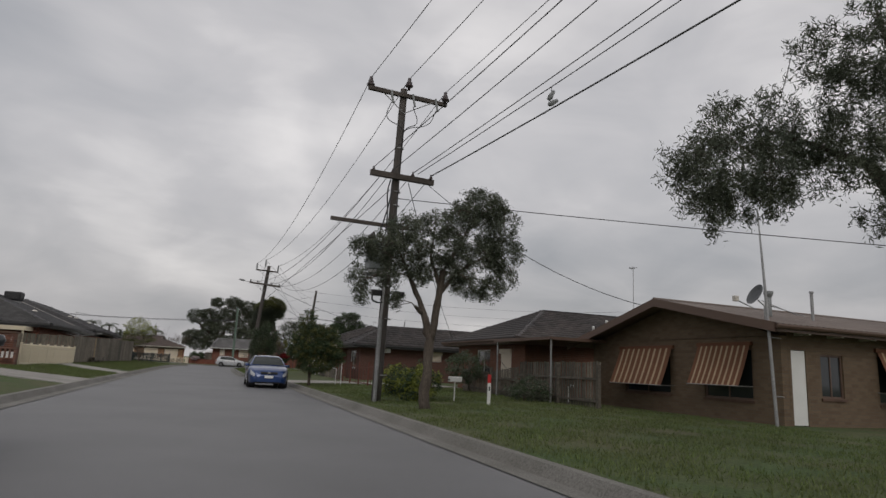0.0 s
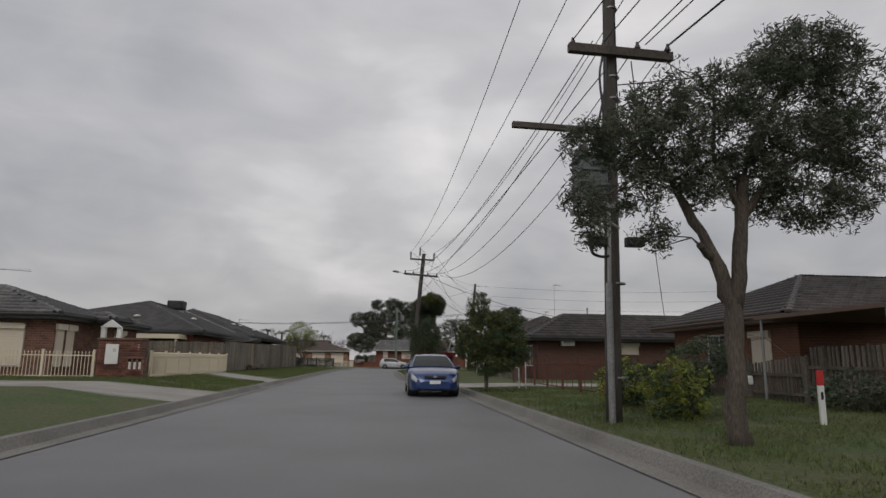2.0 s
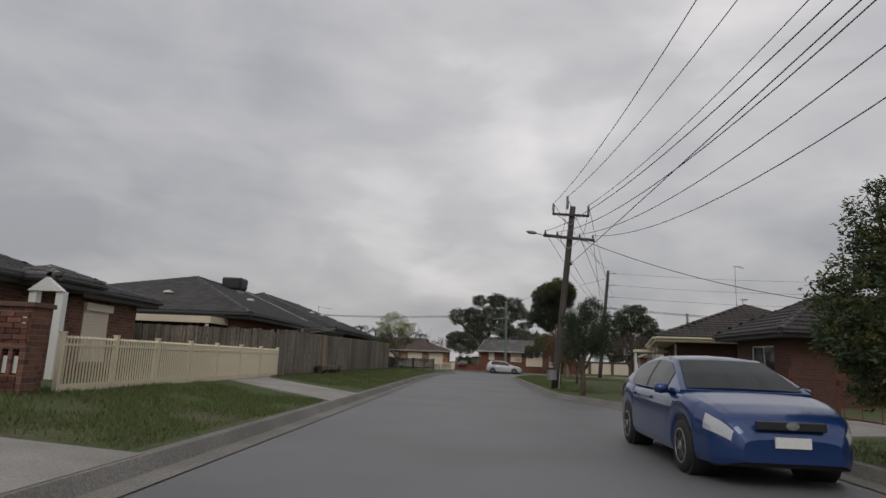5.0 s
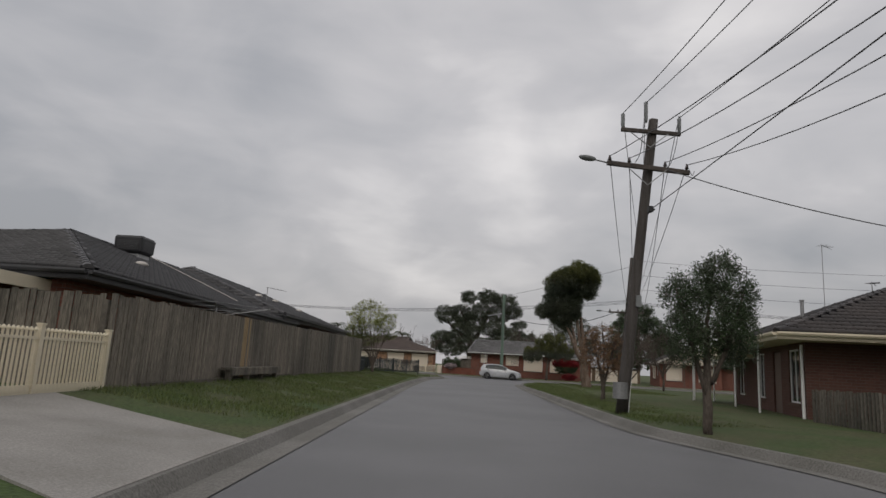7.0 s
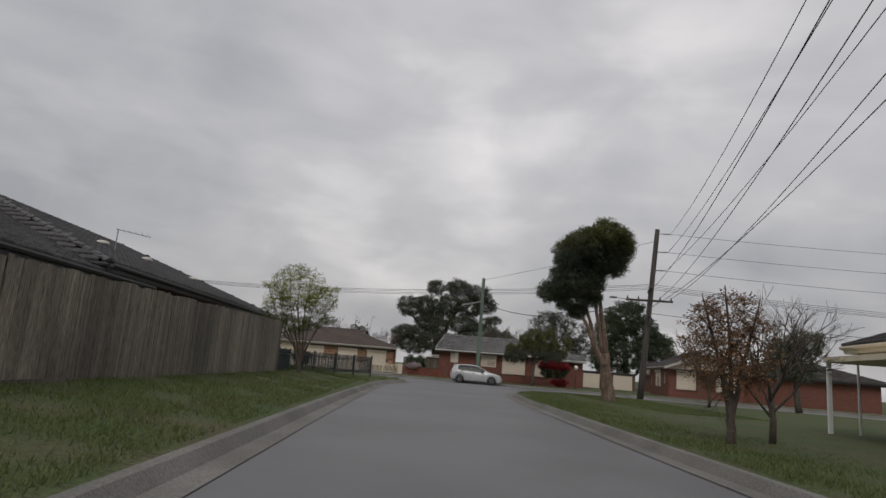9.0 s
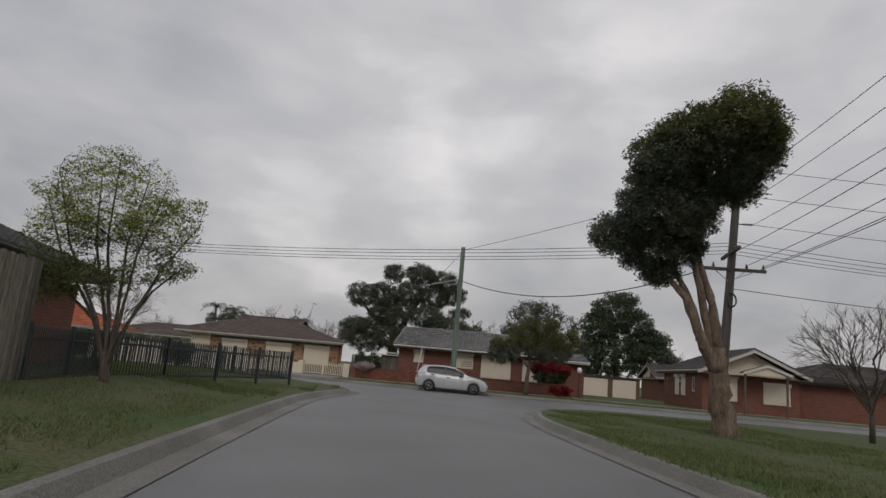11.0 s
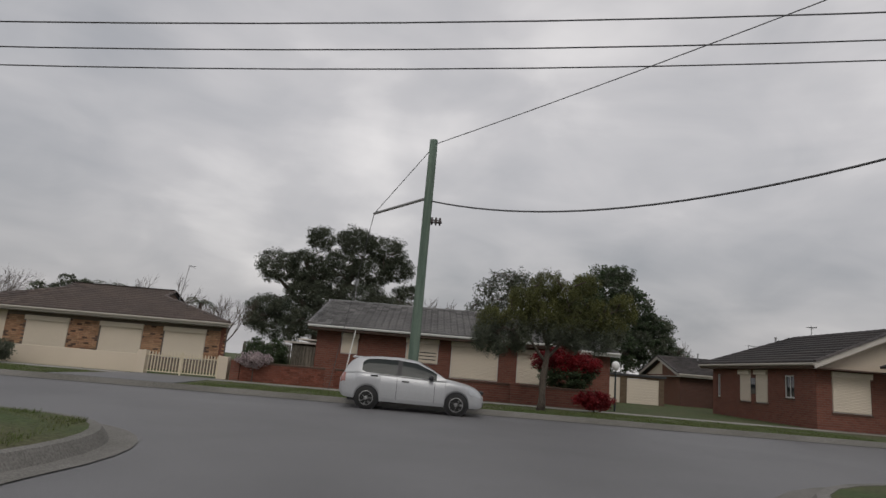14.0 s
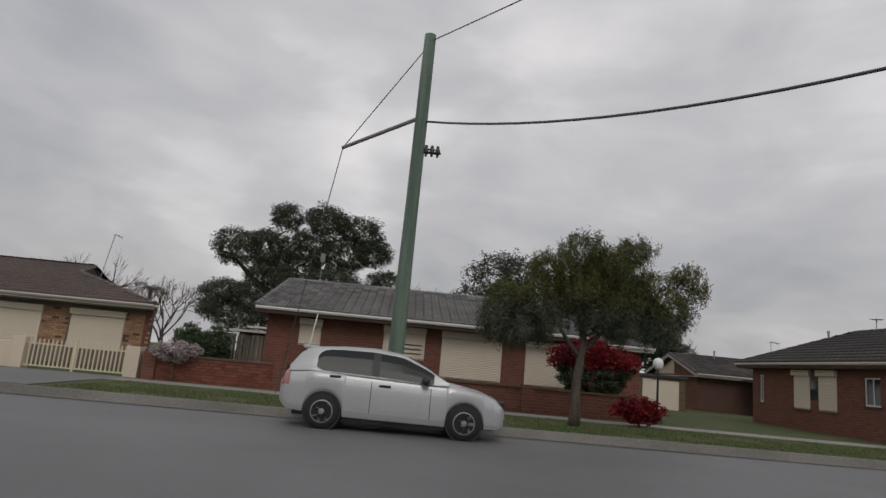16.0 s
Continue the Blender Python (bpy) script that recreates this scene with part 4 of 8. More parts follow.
def awning(x, y0, y1, z1, drop=1.2, out=0.45, m=I4):
    """A sloping striped canvas blind, from its rail at the top down and outwards."""
    a = tagged(empty("window_awning", m), "striped cream and rust canvas awning over a window", "awning", "striped awnings")
    part("head_box", Build().box(x - 0.08, x, min(y0, y1) - 0.05, max(y0, y1) + 0.05, z1 - 0.04, z1 + 0.06), M["canvas_red"], a, bevel=0.01)
    n = 19
    cuts = [0.0]
    for i in range(n):
        cuts.append(cuts[-1] + (0.62 if i % 2 else 1.25))
    for i in range(n):
        ya, yb = y0 + (y1 - y0) * cuts[i] / cuts[-1], y0 + (y1 - y0) * cuts[i + 1] / cuts[-1]
        b = Build()
        rows = [(x - 0.06 - out * t, z1 - drop * t - 0.05 * math.sin(math.pi * t)) for t in np.linspace(0, 1, 6)]
        for (xa, za), (xb, zb) in zip(rows, rows[1:]):
            b.poly([(xa, ya, za), (xa, yb, za), (xb, yb, zb), (xb, ya, zb)])
            b.poly([(xa, ya, za - 0.006), (xb, ya, zb - 0.006), (xb, yb, zb - 0.006), (xa, yb, za - 0.006)])
        part("stripe", b, M["canvas" if i % 2 else "canvas_red"], a)
    for y in (y0, y1):
        part("arm", Build().tube([(x, y, z1 - drop), (x - 0.06 - out, y, z1 - drop - 0.0)], 0.012, 6), M["steel"], a)
    part("front_rail", Build().tube([(x - 0.06 - out, y0, z1 - drop), (x - 0.06 - out, y1, z1 - drop)], 0.014, 6), M["steel"], a)


awning(AX, 16.0, 13.45, 2.16, 1.16)
awning(AX, 12.35, 10.5, 2.2, 1.1)
awning(9.6, -17.9, -15.85, 2.2, 1.1, m=Matrix.Rotation(radians(90), 4, "Z"))
dish = tagged(empty("satellite_dish", Matrix.Translation((11.95, 9.62, 2.85))), "grey satellite dish on a roof bracket", "dish")
part("bracket", Build().tube([(0.1, 0, -0.35), (0.1, 0, 0.25), (0, 0.1, 0.4)], 0.022, 6), M["steel"], dish)
dm = Matrix.Translation((0, 0.1, 0.5)) @ Matrix.Scale(0.82, 4) @ Matrix.Rotation(radians(-62), 4, "Y") @ Matrix.Rotation(radians(-12), 4, "X")
part("reflector", Build().lathe([(0.02, 0.0), (0.2, 0.03), (0.34, 0.10), (0.345, 0.115), (0.2, 0.045), (0.02, 0.015)], 20, dm), M["dark_steel"], dish, "dark grey dish")
part("feed_arm", Build().tube([(-0.05, 0.1, 0.15), (-0.62, 0.18, 0.36)], 0.014, 6), M["steel"], dish)
for gx in (0.0, 0.25):
    part("guy_wire", Build().tube([(0.3 + gx * 0.2, 0.25, 0.42 - gx * 0.3), (1.75 + gx, 0.45, 0.16)], 0.012, 5), M["steel"], dish)
part("feed_horn", Build().box(-0.7, -0.58, 0.13, 0.23, 0.32, 0.46), M["fascia"], dish, bevel=0.015)
mast = tagged(empty("guyed_mast", Matrix.Translation((11.88, 9.3, 0))), "tall thin steel mast strapped to the house", "mast")
part("pipe", Build().tube([(0, -0.03, 0.2), (0, 0.12, 3.4), (0.02, 0.26, 5.6)], [0.04, 0.035, 0.015], 8), M["steel"], mast)
for k in (0.9, 2.3):
    part("bracket", Build().tube([(0, 0, k), (0.42, 0.1, k)], 0.012, 5), M["steel"], mast)
flue = tagged(empty("flue_pipe", Matrix.Translation((15.4, 11.0, 2.85))), "short metal flue pipe on the roof", "flue", "flues")
part("pipe", Build().lathe([(0.045, 0), (0.045, 0.98), (0.06, 0.99), (0.06, 1.05)], 10), M["steel"], flue)
wide = tagged(empty("flue_pipe", Matrix.Translation((13.74, 11.0, 2.8))), "wide grey flue pipe with a flared cowl", "flue", "flues")
part("pipe", Build().lathe([(0.075, 0), (0.075, 0.8)], 12), M["tank"], wide, smooth=True)
part("cowl", Build().lathe([(0.08, 0.78), (0.13, 0.88), (0.13, 0.95), (0.05, 0.97)], 12), M["tank"], wide)

HB = house("orange_brick_house", I4, "orange brick house with brown fascia and tiled hip roof")
m = wall(HB, (12.1, 30.0), (12.1, 22.3), 0.2, 2.5, M["brick_orange"], [(2.5, 4.1, 0.9, 2.2), (5.3, 6.4, 0.9, 2.2)])
window(HB, m, 2.5, 4.1, 0.9, 2.2, shutter=False)
window(HB, m, 5.3, 6.4, 0.9, 2.2, shutter=True)
wall(HB, (12.1, 22.3), (26, 22.3), 0.2, 2.5, M["brick_orange"])
wall(HB, (26, 30.0), (12.1, 30.0), 0.2, 2.5, M["brick_orange"])
hip_roof(HB, 11.35, 27, 21.6, 30.6, 2.6, 4.3, M["tile_slate"], M["brown_fascia"], M["brown_fascia"], inset=3.75, near=(11.5, 24, 2.6))
part("carport_roof", Build().box(10.2, 14.5, 16.9, 21.5, 2.35, 2.45), M["brown_fascia"], HB)
for y in (17.0, 21.3):
    part("carport_post", Build().tube([(10.3, y, 0.2), (10.3, y, 2.36)], 0.035, 8), M["steel"], HB)
for x, y, z in ((15.94, 22.83, 2.95), (17.54, 24.06, 3.42)):
    pv = tagged(empty("vent_pipe", Matrix.Translation((x, y, z))), "short white plastic vent pipe on dark tiles", "pipe", "vent pipes")
    part("pipe", Build().lathe([(0.05, -0.1), (0.05, 0.42), (0.065, 0.44), (0.065, 0.5), (0.02, 0.52)], 10), M["white"], pv, smooth=True)
antenna((23.1, 29.2, 2.9), 5.0, 0.6, radians(60))

HC = house("red_brick_house", I4, "dark red brick house with an air conditioner")
m = wall(HC, (8.6, 38.9), (22, 38.9), 0.2, 2.45, M["brick_dark"], [(4.75, 5.8, 1.6, 2.25)])
window(HC, m, 4.75, 5.8, 1.6, 2.25, sill=False)
m = wall(HC, (8.6, 42.9), (8.6, 38.9), 0.2, 2.45, M["brick_dark"], [(1.2, 2.9, 0.9, 2.1)])
wall(HC, (22, 42.9), (8.6, 42.9), 0.2, 2.45, M["brick_dark"])
window(HC, m, 1.2, 2.9, 0.9, 2.1, shutter=False)
hip_roof(HC, 8.0, 23, 38.2, 43.5, 2.5, 3.88, M["tile_slate"], M["dark_fascia"], M["dark_fascia"], near=(9, 38, 2.5))
ac = tagged(empty("air_conditioner", Matrix.Translation((10.25, 38.9, 2.03))), "white box air conditioner in the brick wall", "air conditioner")
part("case", Build().box(-0.36, 0.36, -0.32, 0.05, 0, 0.44), M["white"], ac, bevel=0.02)
for k in range(7):
    part("louvre", Build().box(-0.3, 0.1, -0.335, -0.318, 0.06 + k * 0.05, 0.085 + k * 0.05), M["fascia"], ac)
copy_thing(flue, Matrix.Translation((12.2, 41.0, 3.3)))

H3M = Matrix.Translation((6.56, 46.46, 0)) @ Matrix.Rotation(radians(-13.8), 4, "Z")
H3 = house("veranda_house", H3M, "dark brown brick house with cream eaves and white posts")
m = wall(H3, (0.95, 1.0), (7.8, 1.0), 0.2, 2.4, M["brick_dark"])
m = wall(H3, (0.95, 11.6), (0.95, 1.0), 0.2, 2.4, M["brick_dark"], [(1.2, 2.4, 0.6, 2.2), (4.9, 5.8, 0.6, 2.2), (7.0, 8.0, 0.2, 2.2), (8.9, 10.0, 0.6, 2.2)])
for a, b in ((1.2, 2.4), (4.9, 5.8), (8.9, 10.0)):
    window(H3, m, a, b, 0.6, 2.2, shutter=False)
part("door", Build().box(7.02, 7.98, 0.05, 0.1, 0.2, 2.18, m), M["brown_fascia"], H3, "dark timber front door")
wall(H3, (7.8, 1.0), (7.8, 11.6), 0.2, 2.4, M["brick_dark"])
wall(H3, (7.8, 11.6), (0.95, 11.6), 0.2, 2.4, M["brick_dark"])
hip_roof(H3, 0, 8.8, 0, 12.35, 2.58, 4.4, M["tile_slate"], M["cream"], M["cream"], inset=4.4, near=(4.4, 0, 2.6), along="y")
for y in (3.1, 7.0, 11.9):
    part("veranda_post", Build().tube([(0.17, y, 0.2), (0.17, y, 2.42)], 0.035, 8), M["white"], H3)
down_pipe(H3, 0.9, 1.12, 0.2, 2.3)
part("porch_roof", Build().box(-0.85, 1.4, 7.3, 11.5, 2.06, 2.2), M["cream"], H3, "flat porch roof with cream edge")
for y in (7.4, 11.4):
    part("porch_post", Build().box(-0.8, -0.7, y - 0.05, y + 0.05, 0.2, 2.07), M["white"], H3)
antenna((15.5, 59.2, 0.2), 7.8, 0.9, radians(30))
antenna(H3M @ Vector((4.6, 6.0, 4.3)), 0.62, 0.3, radians(30))
copy_thing(flue, H3M @ Matrix.Translation((1.66, 3.62, 3.1)) @ Matrix.Diagonal((1.3, 1.3, 0.78, 1)))
# ---- across the cross street (built along the cross street's own axes) ----
H4 = house("cream_house", CROSS, "low cream and tan brick house with closed roller shutters")
EV = 10.6
V4 = EV + 0.6
wins = [(-18.2, -16.2), (-14.77, -12.8), (-11.83, -9.9)]
m = wall(H4, (-20.6, V4), (-9.0, V4), 0.14, 2.3, M["mortar"], [(a + 20.6, b + 20.6, 0.69, 2.08) for a, b in wins])
for a, b in wins:
    window(H4, m, a + 20.6, b + 20.6, 0.69, 2.08, sill=False)
wall(H4, (-9.0, V4), (-12.2, V4 + 8), 0.14, 2.3, M["brick_red"])
wall(H4, (-20.6, V4 + 8), (-20.6, V4), 0.14, 2.3, M["brick_red"])
wall(H4, (-12.2, V4 + 8), (-20.6, V4 + 8), 0.14, 2.3, M["brick_red"])


def gablet_roof(parent, x0, x1, xb, y0, y1, ze, zr, ul, ur, zh, tile, fascia, near):
    """A hipped roof along x whose ends stop at height zh under small upright gables at ul and ur; the back eave ends at xb."""
    ym = (y0 + y1) / 2
    yh = y0 + (zh - ze) / (zr - ze) * (ym - y0)
    yb = y0 + y1 - yh
    roof_plane(parent, [(x0, y0, ze), (x1, y0, ze), (ur, yh, zh), (ur, ym, zr), (ul, ym, zr), (ul, yh, zh)], tile, near)
    roof_plane(parent, [(xb, y1, ze), (x0, y1, ze), (ul, yb, zh), (ul, ym, zr), (ur, ym, zr), (ur, yb, zh)], tile, None)
    roof_plane(parent, [(x1, y0, ze), (xb, y1, ze), (ur, yb, zh), (ur, yh, zh)], tile, None)
    roof_plane(parent, [(x0, y1, ze), (x0, y0, ze), (ul, yh, zh), (ul, yb, zh)], tile, None)
    for u, s in ((ul, 0.05), (ur, -0.05)):
        part("gablet", Build().poly([(u + s, yh, zh - 0.02), (u + s, yb, zh - 0.02), (u + s, ym, zr - 0.02)]).poly([(u + 2 * s, yb, zh - 0.02), (u + 2 * s, yh, zh - 0.02), (u + 2 * s, ym, zr - 0.02)]), M["brown_fascia"], parent)
        for q in (yh, yb):
            cap_run(parent, (u, q, zh), (u, ym, zr), tile)
    cap_run(parent, (ul, ym, zr), (ur, ym, zr), tile)
    for c, r in (((x0, y0), (ul, yh)), ((x0, y1), (ul, yb)), ((x1, y0), (ur, yh)), ((xb, y1), (ur, yb))):
        cap_run(parent, (*c, ze), (*r, zh), tile)
    for a, b, o in (((x0, y0, ze), (x1, y0, ze), (0, -1, 0)), ((xb, y1, ze), (x0, y1, ze), (0, 1, 0)), ((x0, y1, ze), (x0, y0, ze), (-1, 0, 0)), ((x1, y0, ze), (xb, y1, ze), (1, 0.35, 0))):
        eave_line(parent, a, b, o, fascia, fascia)
    so = Build()
    for z in (ze - 0.2, ze - 0.16):
        so.poly([(x0 + 0.02, y0 + 0.02, z), (x1 - 0.02, y0 + 0.02, z), (xb - 0.02, y1 - 0.02, z), (x0 + 0.02, y1 - 0.02, z)])
    part("soffit", so, fascia, parent)


gablet_roof(H4, -21.7, -8.75, -12.3, EV, EV + 9, 2.44, 4.03, -18.45, -13.25, 3.64, M["tile_brown"], M["fascia"], (-11.5, EV, 2.4))
antenna(cross(-13.0, 15.2, 3.95), 1.6, 0.35, radians(30), radians(9))

H5 = house("red_brick_house", CROSS, "red brick house with weathered grey tiles and shutters")
V5 = 8.9
wins5 = [(-0.57, 0.82, 1.35, 2.38), (1.37, 3.41, 0.85, 2.38), (4.2, 5.6, 0.85, 2.3)]
m = wall(H5, (-4.4, V5), (6.0, V5), 0.14, 2.55, M["brick_red"], [(1.06, 1.78, 1.5, 2.36)] + [(a + 4.4, b + 4.4, c, d) for a, b, c, d in wins5])
window(H5, m, 1.06, 1.78, 1.5, 2.36, sill=False)
for a, b, c, d in wins5:
    window(H5, m, a + 4.4, b + 4.4, c, d, sill=False)
wall(H5, (-4.4, V5 + 9), (-4.4, V5), 0.14, 2.55, M["brick_red"])
wall(H5, (6.0, V5), (6.0, V5 + 9), 0.14, 2.55, M["brick_red"])
wall(H5, (6.0, V5 + 9), (-4.4, V5 + 9), 0.14, 2.55, M["brick_red"])
# shade under the white gutter is put into brown fascia and soffit
hip_roof(H5, -4.7, 6.4, V5 - 0.6, V5 + 9.6, 2.6, 4.1, M["tile_pale"], M["brown_fascia"], M["white"], gable=("-", "+"), near=(1.0, V5 - 0.6, 2.6))
gb = Build()
for u in (-4.4, 5.78):
    gb.poly([(u, V5 + 0.0, 2.54), (u + 0.22, V5 + 0.0, 2.54), (u + 0.22, V5 + 4.5, 3.9), (u, V5 + 4.5, 3.9)])
    for k in (u, u + 0.22):
        gb.poly([(k, V5, 2.54), (k, V5 + 4.5, 3.9), (k, V5 + 9, 2.54)])
part("gable_wall", gb, M["brick_red"], H5)
for k in range(3):
    part("shutter_gap", Build().box(4.42, 5.12, -0.012, -0.007, 1.52 + 0.14 * k, 1.56 + 0.14 * k, m), M["black"], H5)
copy_thing(flue, Matrix.Translation(cross(-2.2, 13.2, 3.0)))
rm = tagged(empty("aerial_mast", Matrix.Translation(cross(-3.55, 13.6, 3.2))), "thin mast with a small grey box behind the ridge", "antenna", "roof antennas")
part("mast", Build().tube([(0, 0, 0), (0, 0, 1.95)], 0.016, 6), M["steel"], rm)
part("box", Build().box(-0.09, 0.09, -0.05, 0.05, 1.8, 2.15), M["tank"], rm, bevel=0.01)

wall(H5, (6.0, V5 + 1.0), (8.5, V5 + 1.0), 0.14, 2.4, M["brick_red"])
wall(H5, (8.5, V5 + 1.0), (8.5, V5 + 6.0), 0.14, 2.4, M["brick_red"])
roof_plane(H5, [(6.05, V5 + 0.5, 2.5), (8.8, V5 + 0.5, 2.5), (8.8, V5 + 4.0, 3.1), (6.05, V5 + 4.0, 3.1)], M["tile_pale"])
eave_line(H5, (6.05, V5 + 0.5, 2.5), (8.8, V5 + 0.5, 2.5), (0, -1, 0), M["white"], M["white"])

H6 = house("gabled_house", CROSS, "low brick house with cream gable and dark tiles")
V6, UL, UP, UR = 5.5, 14.6, 17.85, 21.1
m = wall(H6, (UL + 0.4, V6), (UR - 0.4, V6), 0.14, 2.4, M["brick_red"], [(0.6, 2.1, 0.8, 2.3), (3.6, 5.2, 0.8, 2.1)])
window(H6, m, 0.6, 2.1, 0.8, 2.3)
window(H6, m, 3.6, 5.2, 0.8, 2.1)
m = wall(H6, (UL + 0.4, 14.0), (UL + 0.4, V6), 0.14, 2.4, M["brick_red"], [(0.5, 0.8, 1.0, 2.1), (2.75, 3.75, 0.9, 2.3), (4.15, 5.15, 0.9, 2.3), (6.4, 7.1, 1.2, 2.1)])
window(H6, m, 0.5, 0.8, 1.0, 2.1, shutter=False)
window(H6, m, 2.75, 3.75, 0.9, 2.3)
window(H6, m, 4.15, 5.15, 0.9, 2.3)
window(H6, m, 6.4, 7.1, 1.2, 2.1, shutter=False)
part("pane", Build().box(3.75, 4.15, -0.012, -0.006, 1.25, 1.95, m), M["glass"], H6)
wall(H6, (UR - 0.4, 14.0), (UL + 0.4, 14.0), 0.14, 2.4, M["brick_red"])
wall(H6, (UR - 0.4, V6), (UR - 0.4, 14.0), 0.14, 2.4, M["brick_red"])
g6 = Build()
for v in (V6 - 0.03, V6 + 0.2):
    g6.poly([(UL + 0.3, v, 2.4), (UR - 0.3, v, 2.4), (UP, v, 3.86)])
g6.poly([(UL + 0.3, V6 - 0.03, 2.4), (UR - 0.3, V6 - 0.03, 2.4), (UR - 0.3, V6 + 0.2, 2.4), (UL + 0.3, V6 + 0.2, 2.4)])
part("gable_panel", g6, M["cream_wall"], H6)
# fascia and soffit are coloured brown for the shade below the pale gutter
hip_roof(H6, UL, UR, 4.85, 14.6, 2.55, 4.0, M["tile_slate"], M["brown_fascia"], M["fascia"], inset=3.0, along="y", gable=("-",), near=(UL, 9, 2.5))
bb = Build()
for u0, z0, u1, z1 in ((UL - 0.05, 2.53, UP, 4.0), (UP, 4.0, UR + 0.05, 2.53)):
    for v in (4.80, 4.86):
        bb.poly([(u0, v, z0 - 0.2), (u1, v, z1 - 0.2), (u1, v, z1 + 0.02), (u0, v, z0 + 0.02)])
    bb.poly([(u0, 4.80, z0 - 0.2), (u0, 4.86, z0 - 0.2), (u1, 4.86, z1 - 0.2), (u1, 4.80, z1 - 0.2)])
part("barge_board", bb, M["fascia"], H6)
roof_plane(H6, [(16.95, 4.1, 2.6), (16.95, 4.8, 2.6), (18.3, 4.8, 3.08), (18.3, 4.1, 3.08)], M["tile_dark"])
roof_plane(H6, [(19.65, 4.8, 2.6), (19.65, 4.1, 2.6), (18.3, 4.1, 3.08), (18.3, 4.8, 3.08)], M["tile_dark"])
pb6 = Build()
for v in (4.03, 4.09):
    pb6.poly([(16.9, v, 2.44), (18.3, v, 2.94), (19.7, v, 2.44), (19.7, v, 2.6), (18.3, v, 3.1), (16.9, v, 2.6)])
part("porch_board", pb6, M["fascia"], H6)
part("porch_panel", Build().poly([(17.1, 4.15, 2.45), (19.5, 4.15, 2.45), (18.3, 4.15, 2.95)]), M["cream_wall"], H6)
for u in (17.1, 19.5):
    part("porch_post", Build().box(u - 0.05, u + 0.05, 4.3, 4.4, 0.14, 2.5), M["brown_fascia"], H6)
hip_roof(H6, 20.6, 32, V6 + 1, V6 + 9, 2.45, 3.75, M["tile_slate"], M["dark_fascia"], M["dark_fascia"])
wall(H6, (21.0, V6 + 1.6), (31.4, V6 + 1.6), 0.14, 2.3, M["brick_red"])
antenna(cross(18.68, 11.59, 3.7), 0.95, 0.35, 0.6)
copy_thing(flue, Matrix.Translation(cross(17.8, 13.15, 3.1)))
antenna(cross(22.7, 25.3, 2.6), 2.0, 0.8, 0.2)

HG = house("brick_garage", CROSS @ Matrix.Translation((0.75, 0, 0)), "small orange brick house wing with a dark gable roof")
wall(HG, (16.2, 23.0), (28, 23.0), 0.14, 2.1, M["brick_dark"])
wall(HG, (16.2, 29.4), (16.2, 23.0), 0.14, 2.1, M["brick_orange"])
gg = Build()
for u in (16.2, 16.42):
    gg.poly([(u, 22.9, 2.1), (u, 26.2, 3.2), (u, 29.5, 2.1)])
gg.poly([(16.2, 22.9, 2.1), (16.42, 22.9, 2.1), (16.42, 29.5, 2.1), (16.2, 29.5, 2.1)])
part("gable_wall", gg, M["brick_orange"], HG)
part("gable_panel", Build().poly([(16.17, 26.0, 2.15), (16.17, 26.0, 3.1), (16.17, 29.0, 2.15)]), M["cream_wall"], HG)
hip_roof(HG, 15.9, 28.4, 22.5, 29.9, 2.2, 3.35, M["tile_slate"], M["fascia"], M["fascia"], inset=3.4, gable=("-",))
bb = Build()
for v0, z0, v1, z1 in ((22.45, 2.2, 26.2, 3.36), (26.2, 3.36, 29.95, 2.2)):
    for u in (15.84, 15.9):
        bb.poly([(u, v0, z0 - 0.18), (u, v1, z1 - 0.18), (u, v1, z1 + 0.02), (u, v0, z0 + 0.02)])
    bb.poly([(15.84, v0, z0 - 0.18), (15.9, v0, z0 - 0.18), (15.9, v1, z1 - 0.18), (15.84, v1, z1 - 0.18)])
part("barge_board", bb, M["fascia"], HG)
part("carport_roof", Build().box(18.5, 24.0, 19.6, 22.4, 1.95, 2.05), M["dark_fascia"], HG)
for u in (18.6, 23.9):
    part("carport_post", Build().tube([(u, 19.7, 0.14), (u, 19.7, 1.96)], 0.035, 8), M["iron"], HG)
copy_thing(flue, Matrix.Translation(cross(19.3, 25.7, 2.7)))

# row of cream garage doors behind the globe lamp
GR = tagged(empty("garage_row", CROSS), "row of cream garage doors in brown brick", "garage")
m = wall(GR, (6.6, 19), (14.4, 19), 0.14, 1.72, M["brick_brown"], [(0.3, 2.2, 0.14, 1.6), (2.6, 5.2, 0.14, 1.6), (5.6, 7.5, 0.14, 1.6)])
for a, b in ((0.3, 2.2), (2.6, 5.2), (5.6, 7.5)):
    d = slatted(m, a, b, 0.15, 1.6, 0.16, 0.05, 0.09)
    part("garage_door", d, M["shutter"], GR)
part("parapet", Build().box(6.5, 14.5, 18.9, 22.0, 1.72, 1.84), M["dark_fascia"], GR)

# far house with a terracotta roof, seen past the iron fence
HO = house("terracotta_house", FAR @ Matrix.Translation((-19.6, 103, 0)) @ Matrix.Rotation(radians(9), 4, "Z"), "brick house with a bright terracotta tiled roof")
m = wall(HO, (-15.2, 0.7), (-0.7, 0.7), 0.1, 1.85, M["brick_dark"], [(3.0, 5.6, 0.7, 1.7), (8.0, 10.4, 0.7, 1.7)])
for a, b in ((3.0, 5.6), (8.0, 10.4)):
    window(HO, m, a, b, 0.7, 1.7, shutter=False, sill=False)
wall(HO, (-0.7, 0.7), (-0.7, 8.6), 0.1, 1.85, M["brick_dark"])
hip_roof(HO, -16, 0, 0, 9.4, 1.98, 3.72, M["tile_orange"], M["fascia"], M["fascia"], along="x")
